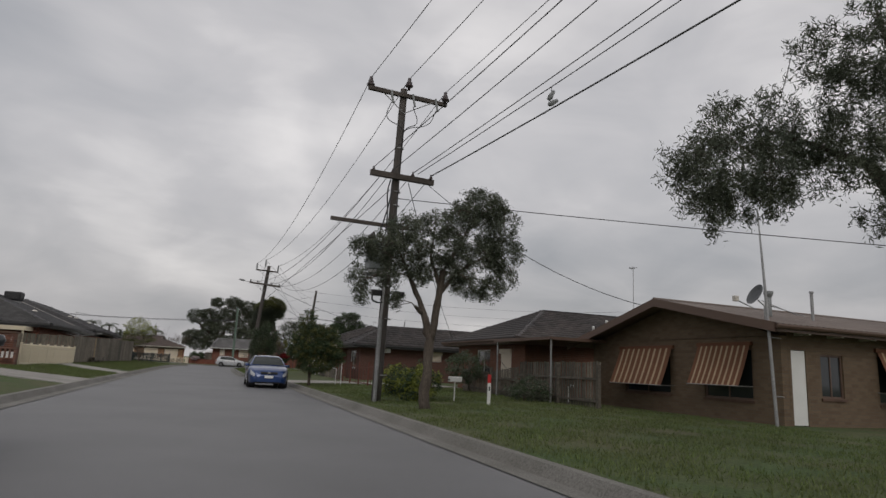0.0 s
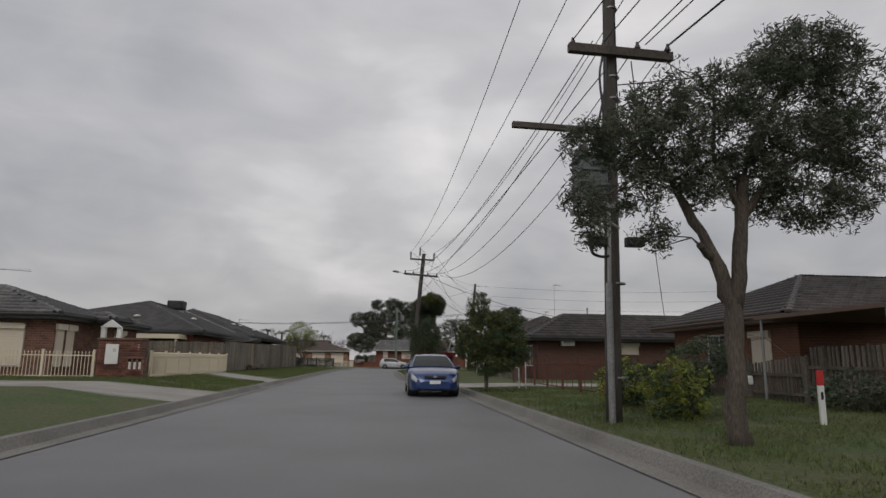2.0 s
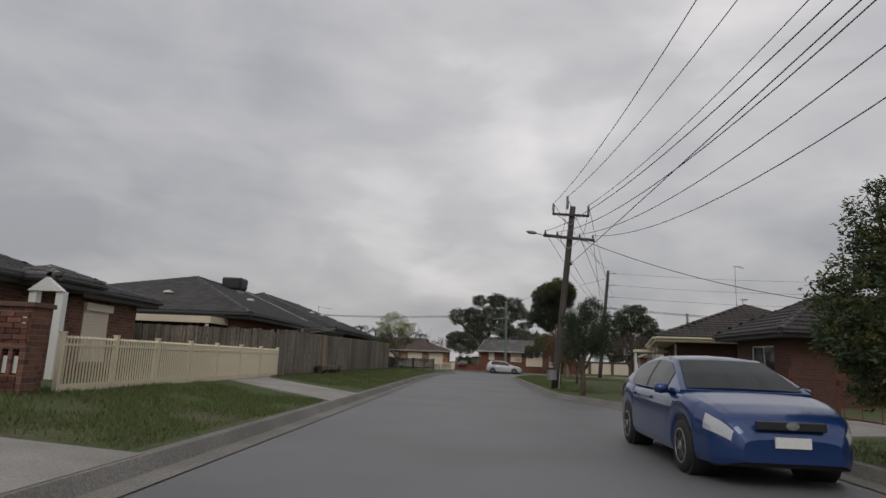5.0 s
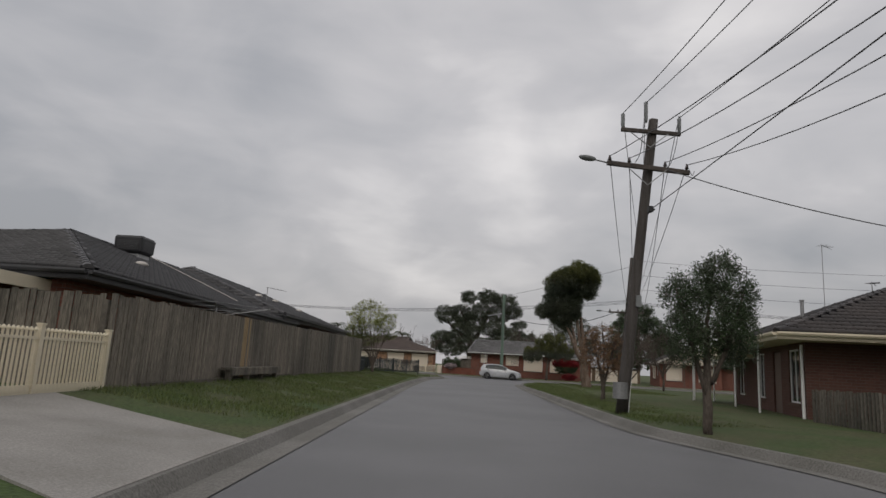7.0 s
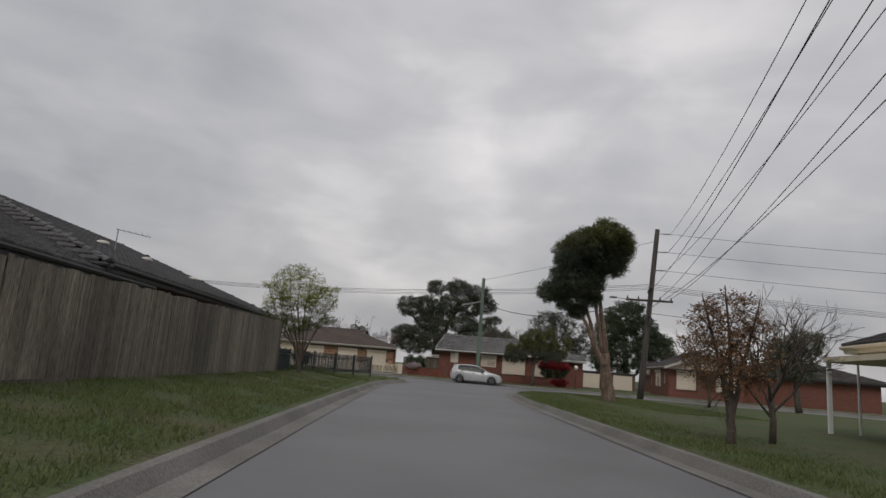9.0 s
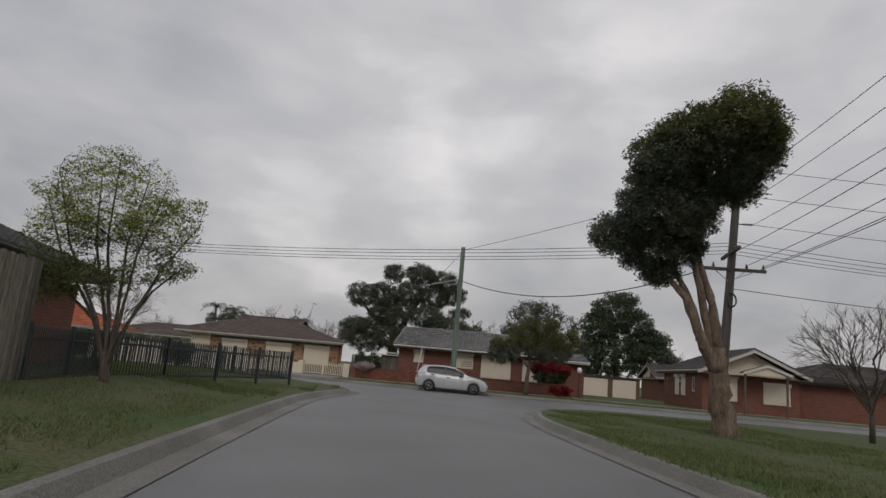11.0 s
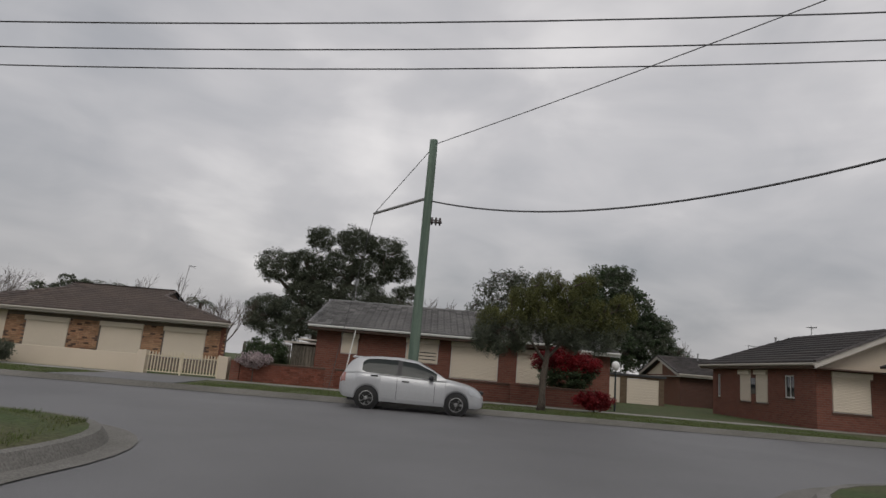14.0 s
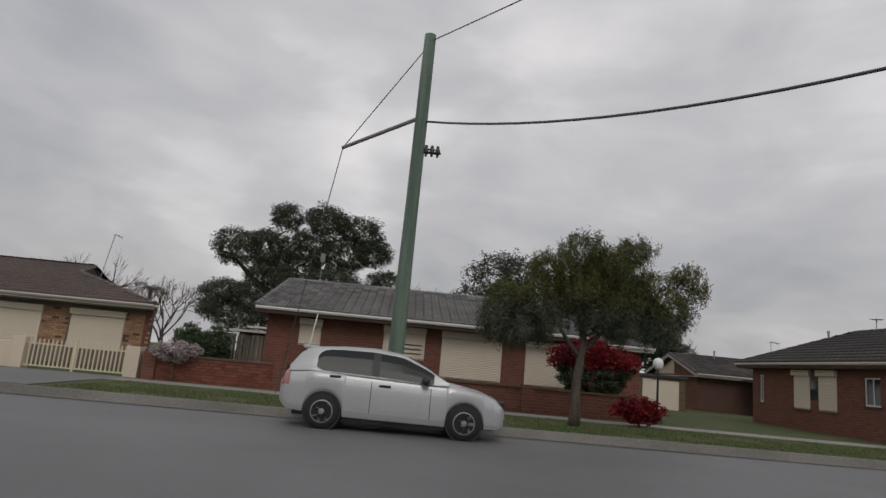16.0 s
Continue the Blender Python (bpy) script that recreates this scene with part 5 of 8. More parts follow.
HN = house("brown_roofed_house", CROSS, "low house with a brown tiled roof behind the street")
wall(HN, (-36, 24.6), (-24.8, 24.6), 0.14, 2.0, M["cream_wall"])
hip_roof(HN, -37, -24.2, 24, 32, 2.1, 3.3, M["tile_brown"], M["fascia"], M["fascia"])
HS = house("rear_shed", CROSS, "pale metal shed roofs behind the gardens")
part("wall", Build().box(-6.3, -4.7, 13, 17, 0.14, 1.85), M["rail"], HS)
part("roof", Build().box(-6.6, -4.55, 12.6, 17.3, 1.85, 1.93), M["fascia"], HS)
part("roof", Build().box(-6.1, -4.5, 13.2, 17.3, 2.05, 2.12), M["fascia"], HS)


# ---- power poles and lines ----
def pole_body(parent, base, top, r0, r1, material):
    pts = [Vector(base).lerp(Vector(top), t) for t in np.linspace(0, 1, 9)]
    rs = [(r0 + (r1 - r0) * t) * (1 + 0.03 * math.sin(9 * t)) for t in np.linspace(0, 1, 9)]
    part("pole", Build().tube(pts, rs, 14), material, parent, smooth=True)


def crossarm(parent, c, d, half, w=0.1, h=0.12, name="crossarm", material="arm"):
    """A timber arm centred at c along the unit direction d."""
    d = Vector(d).normalized()
    m = Matrix.Translation(c) @ d.to_track_quat("X", "Z").to_matrix().to_4x4()
    part(name, Build().box(-half, half, -w / 2, w / 2, -h / 2, h / 2, m), M[material], parent, bevel=0.01)


def insulator(parent, at, s=1.0):
    b = Build().lathe([(0.025 * s, -0.06 * s), (0.03 * s, 0), (0.075 * s, 0.015 * s), (0.08 * s, 0.045 * s), (0.045 * s, 0.055 * s), (0.06 * s, 0.1 * s), (0.04 * s, 0.12 * s), (0.035 * s, 0.19 * s), (0.015 * s, 0.2 * s)], 10, Matrix.Translation(at))
    part("insulator", b, M["porcelain"], parent, smooth=True)


def strut(parent, a, b, r=0.014, material="steel", name="brace"):
    part(name, Build().tube([a, b], r, 6), M[material], parent)


def bent(parent, pts, r, material="black", name="lead"):
    """A cable bent smoothly through points."""
    P = [Vector(p) for p in pts]
    for _ in range(3):
        out = [P[0]]
        for a, b in zip(P, P[1:]):
            out += [a.lerp(b, 0.25), a.lerp(b, 0.75)]
        P = out + [P[-1]]
    part(name, Build().tube(P, r, 6), M[material], parent, smooth=True)


def power_line(a, b, sag, r=0.011, label="thin dark overhead power line between poles", group="power lines"):
    a, b = Vector(a), Vector(b)
    pts = [a.lerp(b, t) - Vector((0, 0, 4 * sag * t * (1 - t))) for t in np.linspace(0, 1, 25)]
    return tagged(part("power_line", Build().tube(pts, r, 5), M["wire"], smooth=True), label, "cable", group)


P1, P2, P3, GP = Vector((3.5, 14.6, 0.15)), Vector((2.0, 45.5, 0.14)), Vector((9.95, 77.25, 0.14)), cross(-0.05, 0.75, 0.13)
P1T, P2T, P3T, GPT = Vector((3.72, 14.6, 9.15)), Vector((2.66, 44.9, 8.0)), Vector((10.79, 77.25, 10.0)), Vector((*cross(0.0, 0.35).xy, 8.12))

VIEW_FIT = Matrix.Translation((0.03, -0.0975, -0.08625)) @ Matrix.Scale(1.075, 4)  # scaled about an early camera position to fit the camera's view


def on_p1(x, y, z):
    """A point on the first pole, before its view-fitting scale."""
    return VIEW_FIT @ Vector((x, y, z))


p1 = tagged(empty("transformer_pole", VIEW_FIT), "weathered timber power pole carrying a grey transformer", "power pole", "power poles")
pole_body(p1, P1, P1T, 0.13, 0.1, M["pole"])
ax1 = Vector((1, 0.06, 0.0)).normalized()
crossarm(p1, (3.84, 14.5, 8.92), ax1, 1.22)
crossarm(p1, (3.8, 14.44, 6.42), ax1, 0.95, 0.12, 0.16)
crossarm(p1, (2.98, 14.44, 4.98), ax1, 1.12, 0.09, 0.1)
for dx in (-1.14, 0.0, 1.14):
    insulator(p1, (3.84 + dx, 14.5, 9.0 if dx else 9.2), 1.5)
for dx, s in ((-0.55, 1), (0.1, -1), (0.8, 1)):
    part("fuse", Build().tube([(3.84 + dx, 14.38, 8.95), (3.84 + dx + 0.05, 14.3, 8.55)], 0.035, 8), M["tank"], p1)
    bent(p1, [(3.84 + dx, 14.32, 8.55), (3.84 + dx - 0.2 * s, 14.25, 8.0), (3.75, 14.4, 7.9), (3.7, 14.42, 7.5), (3.68, 14.4, 4.6)], 0.012)
for dx in (-1, 1):
    strut(p1, (3.84 + 0.75 * dx, 14.45, 8.86), (3.72, 14.45, 8.35))
for dx in (-0.85, -0.3, 0.3, 0.85):
    insulator(p1, (3.8 + dx, 14.44, 6.5), 0.7)
for z in (0.9, 2.4, 4.9, 5.6, 6.0, 7.3):
    part("strap", Build().lathe([(0.152 - 0.004 * z, z), (0.152 - 0.004 * z, z + 0.025)], 14, Matrix.Translation((3.6 + 0.013 * z, 14.6, 0))), M["steel"], p1)
bent(p1, [(3.45, 14.4, 6.3), (3.35, 14.35, 5.9), (3.42, 14.35, 5.3), (3.4, 14.38, 4.7)], 0.02)
bent(p1, [(3.5, 14.4, 6.3), (3.46, 14.33, 5.7), (3.3, 14.35, 5.0), (3.2, 14.4, 4.6)], 0.02)
part("conduit", Build().tube([(3.44, 14.5, 0.15), (3.46, 14.5, 2.35), (3.47, 14.5, 2.4)], 0.055, 10), M["steel"], p1, "grey steel cable conduit up the pole")
part("conduit", Build().tube([(3.47, 14.5, 2.4), (3.5, 14.5, 3.6)], 0.035, 8), M["steel"], p1)
# transformer tank on its platform
tank = part("transformer_tank", Build().box(2.98, 3.4, 14.2, 14.8, 3.7, 4.45), M["tank_pale"], p1, "grey green painted transformer tank", bevel=0.03)
for lz in (3.95, 4.2):
    part("tank_ledge", Build().box(2.95, 3.43, 14.17, 14.83, lz, lz + 0.03), M["tank_pale"], tank, bevel=0.006)
part("tank_lid", Build().box(2.95, 3.43, 14.17, 14.83, 4.45, 4.49), M["tank_pale"], tank, bevel=0.008)
for y in (14.3, 14.5, 14.72):
    insulator(p1, (3.05, y, 4.53), 1.0)
for y in (14.2, 14.8):
    part("platform_bar", Build().box(2.95, 3.85, y - 0.04, y + 0.04, 3.58, 3.68), M["steel"], p1)
    strut(p1, (3.05, y, 3.58), (3.55, y, 3.25), 0.022)
for x in (3.3, 3.93):
    part("switch_block", Build().box(x - 0.15, x + 0.15, 14.45, 14.6, 3.02, 3.18), M["black"], p1, bevel=0.02)
bent(p1, [(3.18, 14.45, 3.05), (3.15, 14.42, 2.88), (3.32, 14.44, 2.82), (3.46, 14.48, 2.85)], 0.025)
tagged(p1)

p2 = tagged(empty("street_light_pole", I4), "leaning grey timber power pole with a street light", "power pole", "power poles")
pole_body(p2, P2, P2T, 0.155, 0.12, M["pole"])
ax2 = Vector((1, 0.02, -0.03)).normalized()
crossarm(p2, (2.55, 44.78, 7.6), ax2, 0.8, 0.09, 0.1)
crossarm(p2, (2.47, 44.76, 6.58), (1, 0.02, -0.07), 1.1, 0.1, 0.12)
for dx, z in ((-0.75, 7.75), (0.76, 7.7)):
    part("insulator", Build().lathe([(0.03, -0.12), (0.05, 0.0), (0.055, 0.1), (0.05, 0.2), (0.055, 0.3), (0.03, 0.34)], 10, Matrix.Translation((2.55 + dx, 44.78, z))), M["tank"], p2, smooth=True)
part("insulator", Build().lathe([(0.03, -0.1), (0.05, 0.0), (0.055, 0.2), (0.05, 0.4), (0.055, 0.46), (0.03, 0.5)], 10, Matrix.Translation((2.4, 44.72, 7.93))), M["tank"], p2, smooth=True)
for dx in (-1.02, -0.5, 0.45, 1.02):
    insulator(p2, (2.47 + dx, 44.76, 6.67 - 0.07 * dx), 0.7)
for dx in (-1, 1):
    strut(p2, (2.5 + 0.5 * dx, 44.74, 7.55), (2.52, 44.74, 7.15))
    strut(p2, (2.45 + 0.5 * dx, 44.72, 6.53), (2.45, 44.74, 6.1))
for dx in (-1.02, -0.5, 0.45, 1.02):
    z = 6.72 - 0.07 * dx
    bent(p2, [(2.47 + dx, 44.7, z), (2.53 + dx, 44.66, z - 0.2), (2.6 + dx, 44.7, z - 0.26), (2.66 + dx, 44.74, z - 0.1)], 0.007)
bent(p2, [(3.3, 44.74, 8.0), (3.22, 44.7, 7.3), (3.08, 44.7, 6.75), (2.95, 44.72, 6.58)], 0.009)
bent(p2, [(2.38, 44.7, 8.3), (2.3, 44.66, 7.5), (2.24, 44.68, 6.9), (2.1, 44.72, 6.68)], 0.009)
strut(p2, (1.4, 44.76, 6.66), (1.02, 44.76, 6.74), 0.02, "steel", "light_arm")
lamp_m = Matrix.Translation((0.86, 44.76, 6.77)) @ Matrix.Rotation(radians(8), 4, "Y") @ Matrix.Diagonal((1.0, 0.5, 0.32, 1))
part("lantern", Build().lathe([(0.02, -0.2), (0.16, -0.18), (0.24, -0.05), (0.22, 0.1), (0.1, 0.2), (0.02, 0.22)], 14, lamp_m), M["tank"], p2, "grey street lantern", smooth=True)
part("switch_block", Build().box(2.44, 2.56, 44.6, 44.75, 5.35, 5.5), M["black"], p2, bevel=0.01)
strut(p2, (2.42, 44.7, 5.3), (2.6, 44.62, 5.42), 0.02, "black", "bracket")
part("conduit", Build().tube([(2.16, 45.42, 0.2), (2.3, 45.24, 2.9)], 0.014, 8), M["white"], p2, "thin pale cable cover up the pole")
part("meter_box", Build().box(2.26, 2.4, 45.1, 45.24, 2.9, 3.2), M["tank"], p2, bevel=0.012)
part("marker_band", Build().lathe([(0.193, 0.55), (0.19, 0.95)], 14, Matrix.Translation((1.81, 44.9, 0))), M["steel"], p2)

p3 = tagged(empty("street_light_pole", FAR), "grey timber corner power pole with a street light", "power pole", "power poles")
pole_body(p3, P3, P3T, 0.18, 0.13, M["pole"])
a3 = Vector((math.cos(radians(12.5)), -math.sin(radians(12.5)), 0))
b3 = Vector((-a3.y, a3.x, 0))
c3 = Vector((10.34, 77.17, 5.75))
side3 = Vector((0.3016, 0.9535, 0))
crossarm(p3, c3, a3, 1.3)
crossarm(p3, c3 + Vector((0.02, 0, 0.62)), side3, 1.15)
for k in (-1.2, -0.6, 0.6, 1.2):
    insulator(p3, c3 + a3 * k + Vector((0, 0, 0.08)), 0.8)
strut(p3, c3 + a3 * -0.6, c3 + Vector((0, 0, -0.5)))
strut(p3, c3 + a3 * 0.6, c3 + Vector((0, 0, -0.5)))
strut(p3, c3 - a3 * 1.3 + Vector((0, 0, 0.02)), c3 - a3 * 1.8 + Vector((0, 0, 0.06)), 0.02, "steel", "light_arm")
lm3 = Matrix.Translation(c3 - a3 * 2.0 + Vector((0, 0, 0.08))) @ Matrix.Rotation(radians(-12.5), 4, "Z") @ Matrix.Diagonal((1.0, 0.5, 0.32, 1))
part("lantern", Build().lathe([(0.02, -0.2), (0.16, -0.18), (0.24, -0.05), (0.22, 0.1), (0.1, 0.2), (0.02, 0.22)], 14, lm3), M["tank"], p3, "grey street lantern", smooth=True)
OFF = [Vector((10.2 + 0.125 * (z - 4.6), 77.25, z)) for z in (9.75, 8.65, 7.55)]
for o in OFF:
    part("stand_off", Build().tube([o, o + a3 * 0.68], 0.022, 8), M["porcelain"], p3)
    for k in (0.34, 0.44, 0.54, 0.64):
        part("shed", Build().lathe([(0.02, -0.02), (0.05, -0.01), (0.05, 0.01), (0.02, 0.02)], 10, Matrix.Translation(o + a3 * k) @ a3.to_track_quat("Z", "Y").to_matrix().to_4x4()), M["porcelain"], p3)
bent(p3, [(10.22, 77.08, 4.86), (10.45, 77.02, 4.8), (10.5, 77.0, 4.45), (10.28, 77.02, 4.28), (10.17, 77.05, 4.5), (10.22, 77.08, 4.86)], 0.03, "black", "cable_loop")

gp = tagged(empty("green_pole", I4), "green treated timber stay pole behind the parked car", "power pole", "power poles")
pole_body(gp, GP, GPT, 0.16, 0.12, M["pole_green"])
gpa = GP.lerp(GPT, 0.77)
arm_end = far(1.05, 92.95, 6.15)
part("stay_arm", Build().tube([gpa, arm_end], 0.045, 10), M["steel"], gp, "galvanised stay outrigger arm")
strut(gp, GPT - Vector((0.05, 0, 0.3)), arm_end, 0.012, "wire", "stay_wire")
strut(gp, arm_end, (arm_end.x - 0.75, arm_end.y + 2.4, 0.14), 0.012, "wire", "stay_wire")
gi = GP.lerp(GPT, 0.685)
x3 = (cross(1, 0) - cross(0, 0)).normalized()
strut(gp, gi, gi + x3 * 0.36, 0.02, "black", "bracket")
for k in range(3):
    insulator(gp, gi + x3 * (0.17 + 0.12 * k) + Vector((0, 0, -0.1)), 0.95)
part("tag", Build().box(-0.012, 0.012, -0.2, -0.185, 1.7, 2.05, Matrix.Translation((GP.x + 0.02, GP.y, 0))), M["white"], gp)

# lines from the first pole to the second, and away past it
for dx1, dx2, z2 in ((-1.14, -0.75, 8.09), (0.0, -0.15, 8.4), (1.14, 0.76, 8.04)):
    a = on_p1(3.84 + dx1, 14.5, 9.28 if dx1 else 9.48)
    power_line(a, (2.55 + dx2, 44.78, z2), 1.05)
    power_line(a, (7.7 + 1.2 * dx1, -26, 12.4), 0.5)
BACK = {-0.85: (7.5, -26, 10.5), -0.3: (9.2, -26, 12.0), 0.3: (10.5, -26, 11.2), 0.85: (12.5, -26, 10.5)}
for dx1, dx2 in ((-0.85, -1.02), (-0.3, -0.5), (0.3, 0.45), (0.85, 1.02)):
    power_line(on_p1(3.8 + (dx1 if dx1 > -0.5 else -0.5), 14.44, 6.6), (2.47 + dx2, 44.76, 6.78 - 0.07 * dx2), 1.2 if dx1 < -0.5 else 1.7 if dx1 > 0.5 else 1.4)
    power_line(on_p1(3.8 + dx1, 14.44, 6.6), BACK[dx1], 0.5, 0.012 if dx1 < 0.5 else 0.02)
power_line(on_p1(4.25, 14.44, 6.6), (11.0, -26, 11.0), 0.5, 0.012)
power_line(on_p1(3.45, 14.4, 6.0), (2.55, 44.65, 5.45), 0.05, 0.012, "thick dark telephone cable between poles")
# second pole to the corner pole
for dx, o in zip((-0.75, -0.15, 0.76), OFF):
    power_line((2.55 + dx, 44.78, 8.36 if dx == -0.15 else 8.09), FAR @ (o + a3 * 0.68), 0.55)
for dx, k, dz in ((-1.02, 0.08, 0.62), (-0.5, 0.6, 0.18), (0.45, 1.2, 0.18), (1.02, 0.05, -0.4)):
    power_line((2.47 + dx, 44.76, 6.76 - 0.07 * dx), FAR @ (c3 + a3 * k + Vector((0, 0, dz))), 0.6)
power_line(FAR @ (c3 + Vector((0, 0, -0.72))), FAR @ (c3 + a3 * 40 + Vector((0, 0, -0.5))), 0.8, 0.014)
# lines along the cross street
top3 = c3 + Vector((0.1, 0, 0.8))
for k, dz in ((-1.0, 0.02), (-0.35, 0.03), (0.3, 0.0), (0.85, -0.02)):
    power_line(FAR @ (top3 + side3 * k + Vector((0, 0, dz))), FAR @ (Vector((-32, 90.7, 6.45)) + side3 * k * 1.1), 1.12)
    power_line(FAR @ (top3 + side3 * k), FAR @ (c3 + a3 * 40 + b3 * k + Vector((0, 0, 0.6))), 0.9)
for o in OFF:
    power_line(FAR @ (o + a3 * 0.68), FAR @ (c3 + a3 * 42 + Vector((0, 0, o.z - c3.z + 0.2))), 0.8)
power_line(GPT - Vector((0, 0, 0.15)), far(10.7, 77.25, 9.3), 0.1, 0.013, "thin stay wire to the green pole")
power_line(gpa + Vector((0.1, -0.1, -0.12)), FAR @ (c3 - a3 * 0.9 + Vector((0, 0, -0.05))), 0.96, 0.024, "thick bundled black overhead cable")
# house services
power_line((3.95, 15.3, 6.1), (20.0, 2.44, 3.55), 0.1, 0.012, "single dark service cable to a house")
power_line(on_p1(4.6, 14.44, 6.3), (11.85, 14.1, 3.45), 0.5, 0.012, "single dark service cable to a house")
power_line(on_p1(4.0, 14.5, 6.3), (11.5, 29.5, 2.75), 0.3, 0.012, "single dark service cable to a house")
power_line((2.9, 44.6, 6.5), (13.0, 39.0, 3.3), 0.55, 0.014, "single dark service cable to a house")
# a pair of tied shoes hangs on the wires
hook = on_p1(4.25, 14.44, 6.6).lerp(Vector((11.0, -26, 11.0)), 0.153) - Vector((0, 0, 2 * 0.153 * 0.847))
shoes = tagged(empty("hanging_shoes", Matrix.Translation(hook - Vector((0, 0, 0.2)))), "pair of grey shoes hanging from the wires", "shoes")
for k, (tx, tz) in enumerate(((0.25, 0.15), (-0.3, -0.2))):
    mm = Matrix.Translation((0.05 * k, 0, -0.16 * k)) @ Matrix.Rotation(radians(-60 + 25 * k), 4, "Y") @ Matrix.Diagonal((0.15, 0.05, 0.06, 1))
    bm_shoe = Build().lathe([(0.1, -1.0), (0.75, -0.85), (1.0, -0.3), (0.8, 0.3), (0.7, 0.8), (0.15, 1.0)], 12, mm @ Matrix.Rotation(radians(90), 4, "Y"))
    part("shoe", bm_shoe, M["tank"], shoes, smooth=True)
    part("lace", Build().tube([(0.05 * k, 0, -0.16 * k + 0.05), (0, 0, 0.212)], 0.005, 4), M["black"], shoes)


# ---- trees ----
def leaf_cloud(rng, blobs, clumps, per, size, slim, spread, droop, tall):
    """Leaf rhombs in round or hanging clumps inside ellipsoids (centre, radii); outlines stay uneven and the crown keeps gaps."""
    w = np.array([b[1][0] * b[1][1] * b[1][2] for b in blobs]) ** 0.72
    pick = rng.choice(len(blobs), clumps, p=w / w.sum())
    C = np.array([b[0] for b in blobs])[pick]
    R = np.array([b[1] for b in blobs])[pick]
    d = rng.normal(size=(clumps, 3))
    d /= np.linalg.norm(d, axis=1, keepdims=True)
    rad = rng.uniform(0.2, 1.0, (clumps, 1)) ** 0.45
    centre = C + d * R * rad
    e = rng.normal(size=(clumps, per, 3))
    e /= np.linalg.norm(e, axis=2, keepdims=True)
    reach = spread * 1.75 * rng.uniform(0.6, 1.2, (clumps, 1, 1))
    P = (centre[:, None] + e * rng.uniform(0, 1, (clumps, per, 1)) ** 0.5 * reach * np.array([1, 1, tall])).reshape(-1, 3)
    n = len(P)
    a = rng.normal(size=(n, 3)) * np.array([1, 1, 0.6]) - np.array([0, 0, droop])
    a /= np.linalg.norm(a, axis=1, keepdims=True)
    b = np.cross(a, rng.normal(size=(n, 3)))
    b /= np.linalg.norm(b, axis=1, keepdims=True)
    s = size * rng.uniform(0.6, 1.3, (n, 1))
    V = np.stack([P - a * s, P + b * s * slim, P + a * s, P - b * s * slim], 1).reshape(-1, 3)
    F = np.arange(4 * n).reshape(-1, 4)
    return V, F, centre


def tree(name, label, stems, blobs, clumps, per, size, slim, spread, leaf, bark="bark", droop=0.3, twigs=60, seed=1, leaf2=None, group="", r_twig=0.022, tall=0.75, cap=0.0, m=I4):
    """Tapered stems (lists of (x, y, z, radius)), limbs that reach into the crown, and leaves."""
    rng = np.random.default_rng(seed)
    t = tagged(empty(name, m @ Matrix.Translation(stems[0][0][:3])), label, "tree", group)
    o = Vector(stems[0][0][:3])
    b = Build()
    nodes = []
    for st in stems:
        pts = [Vector(p[:3]) - o for p in st]
        rs = [p[3] for p in st]
        fine, fr = [], []
        for i in range(len(pts) - 1):
            for k in range(4):
                q = k / 4
                fine.append(pts[i].lerp(pts[i + 1], q) + Vector(rng.normal(0, rs[i] * 0.12, 3)))
                fr.append((rs[i] + (rs[i + 1] - rs[i]) * q) * rng.uniform(0.9, 1.12))
        fine.append(pts[-1])
        fr.append(rs[-1])
        b.tube(fine, fr, 9)
        nodes += list(zip(fine, fr))[len(fine) // 2:]
    part("trunk", b, M[bark], t, smooth=True)
    V, F, centre = leaf_cloud(rng, [(np.array(c) - np.array(o), r) for c, r in blobs], clumps, per, size, slim, spread, droop, tall)
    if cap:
        # leaves are sorted by height, so the highest take leaf2
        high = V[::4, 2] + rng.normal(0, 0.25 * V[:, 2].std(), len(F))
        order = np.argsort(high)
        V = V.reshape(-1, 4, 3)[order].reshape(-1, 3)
    br = Build()
    for c in centre[rng.choice(len(centre), min(twigs, len(centre)), replace=False)]:
        c = Vector(c)
        p, r = min(nodes, key=lambda q: (q[0] - c).length + 0.6 * abs(q[0].z - c.z) * (q[0].z > c.z))
        mid = p.lerp(c, 0.5) + Vector(rng.normal(0, 0.08, 3)) + Vector((0, 0, 0.12 * (c - p).length))
        br.tube([p, mid, c], [min(r * 0.6, r_twig * 1.8), r_twig, r_twig * 0.4], 5, caps=False)
        nodes.append((mid, r_twig))
    part("branchwork", br, M[bark], t, smooth=True)["kind"] = "stuff"
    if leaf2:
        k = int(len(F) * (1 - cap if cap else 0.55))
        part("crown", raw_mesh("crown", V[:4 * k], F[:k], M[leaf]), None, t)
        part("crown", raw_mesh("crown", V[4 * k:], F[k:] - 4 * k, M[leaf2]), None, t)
    else:
        part("crown", raw_mesh("crown", V, F, M[leaf]), None, t)
    return t


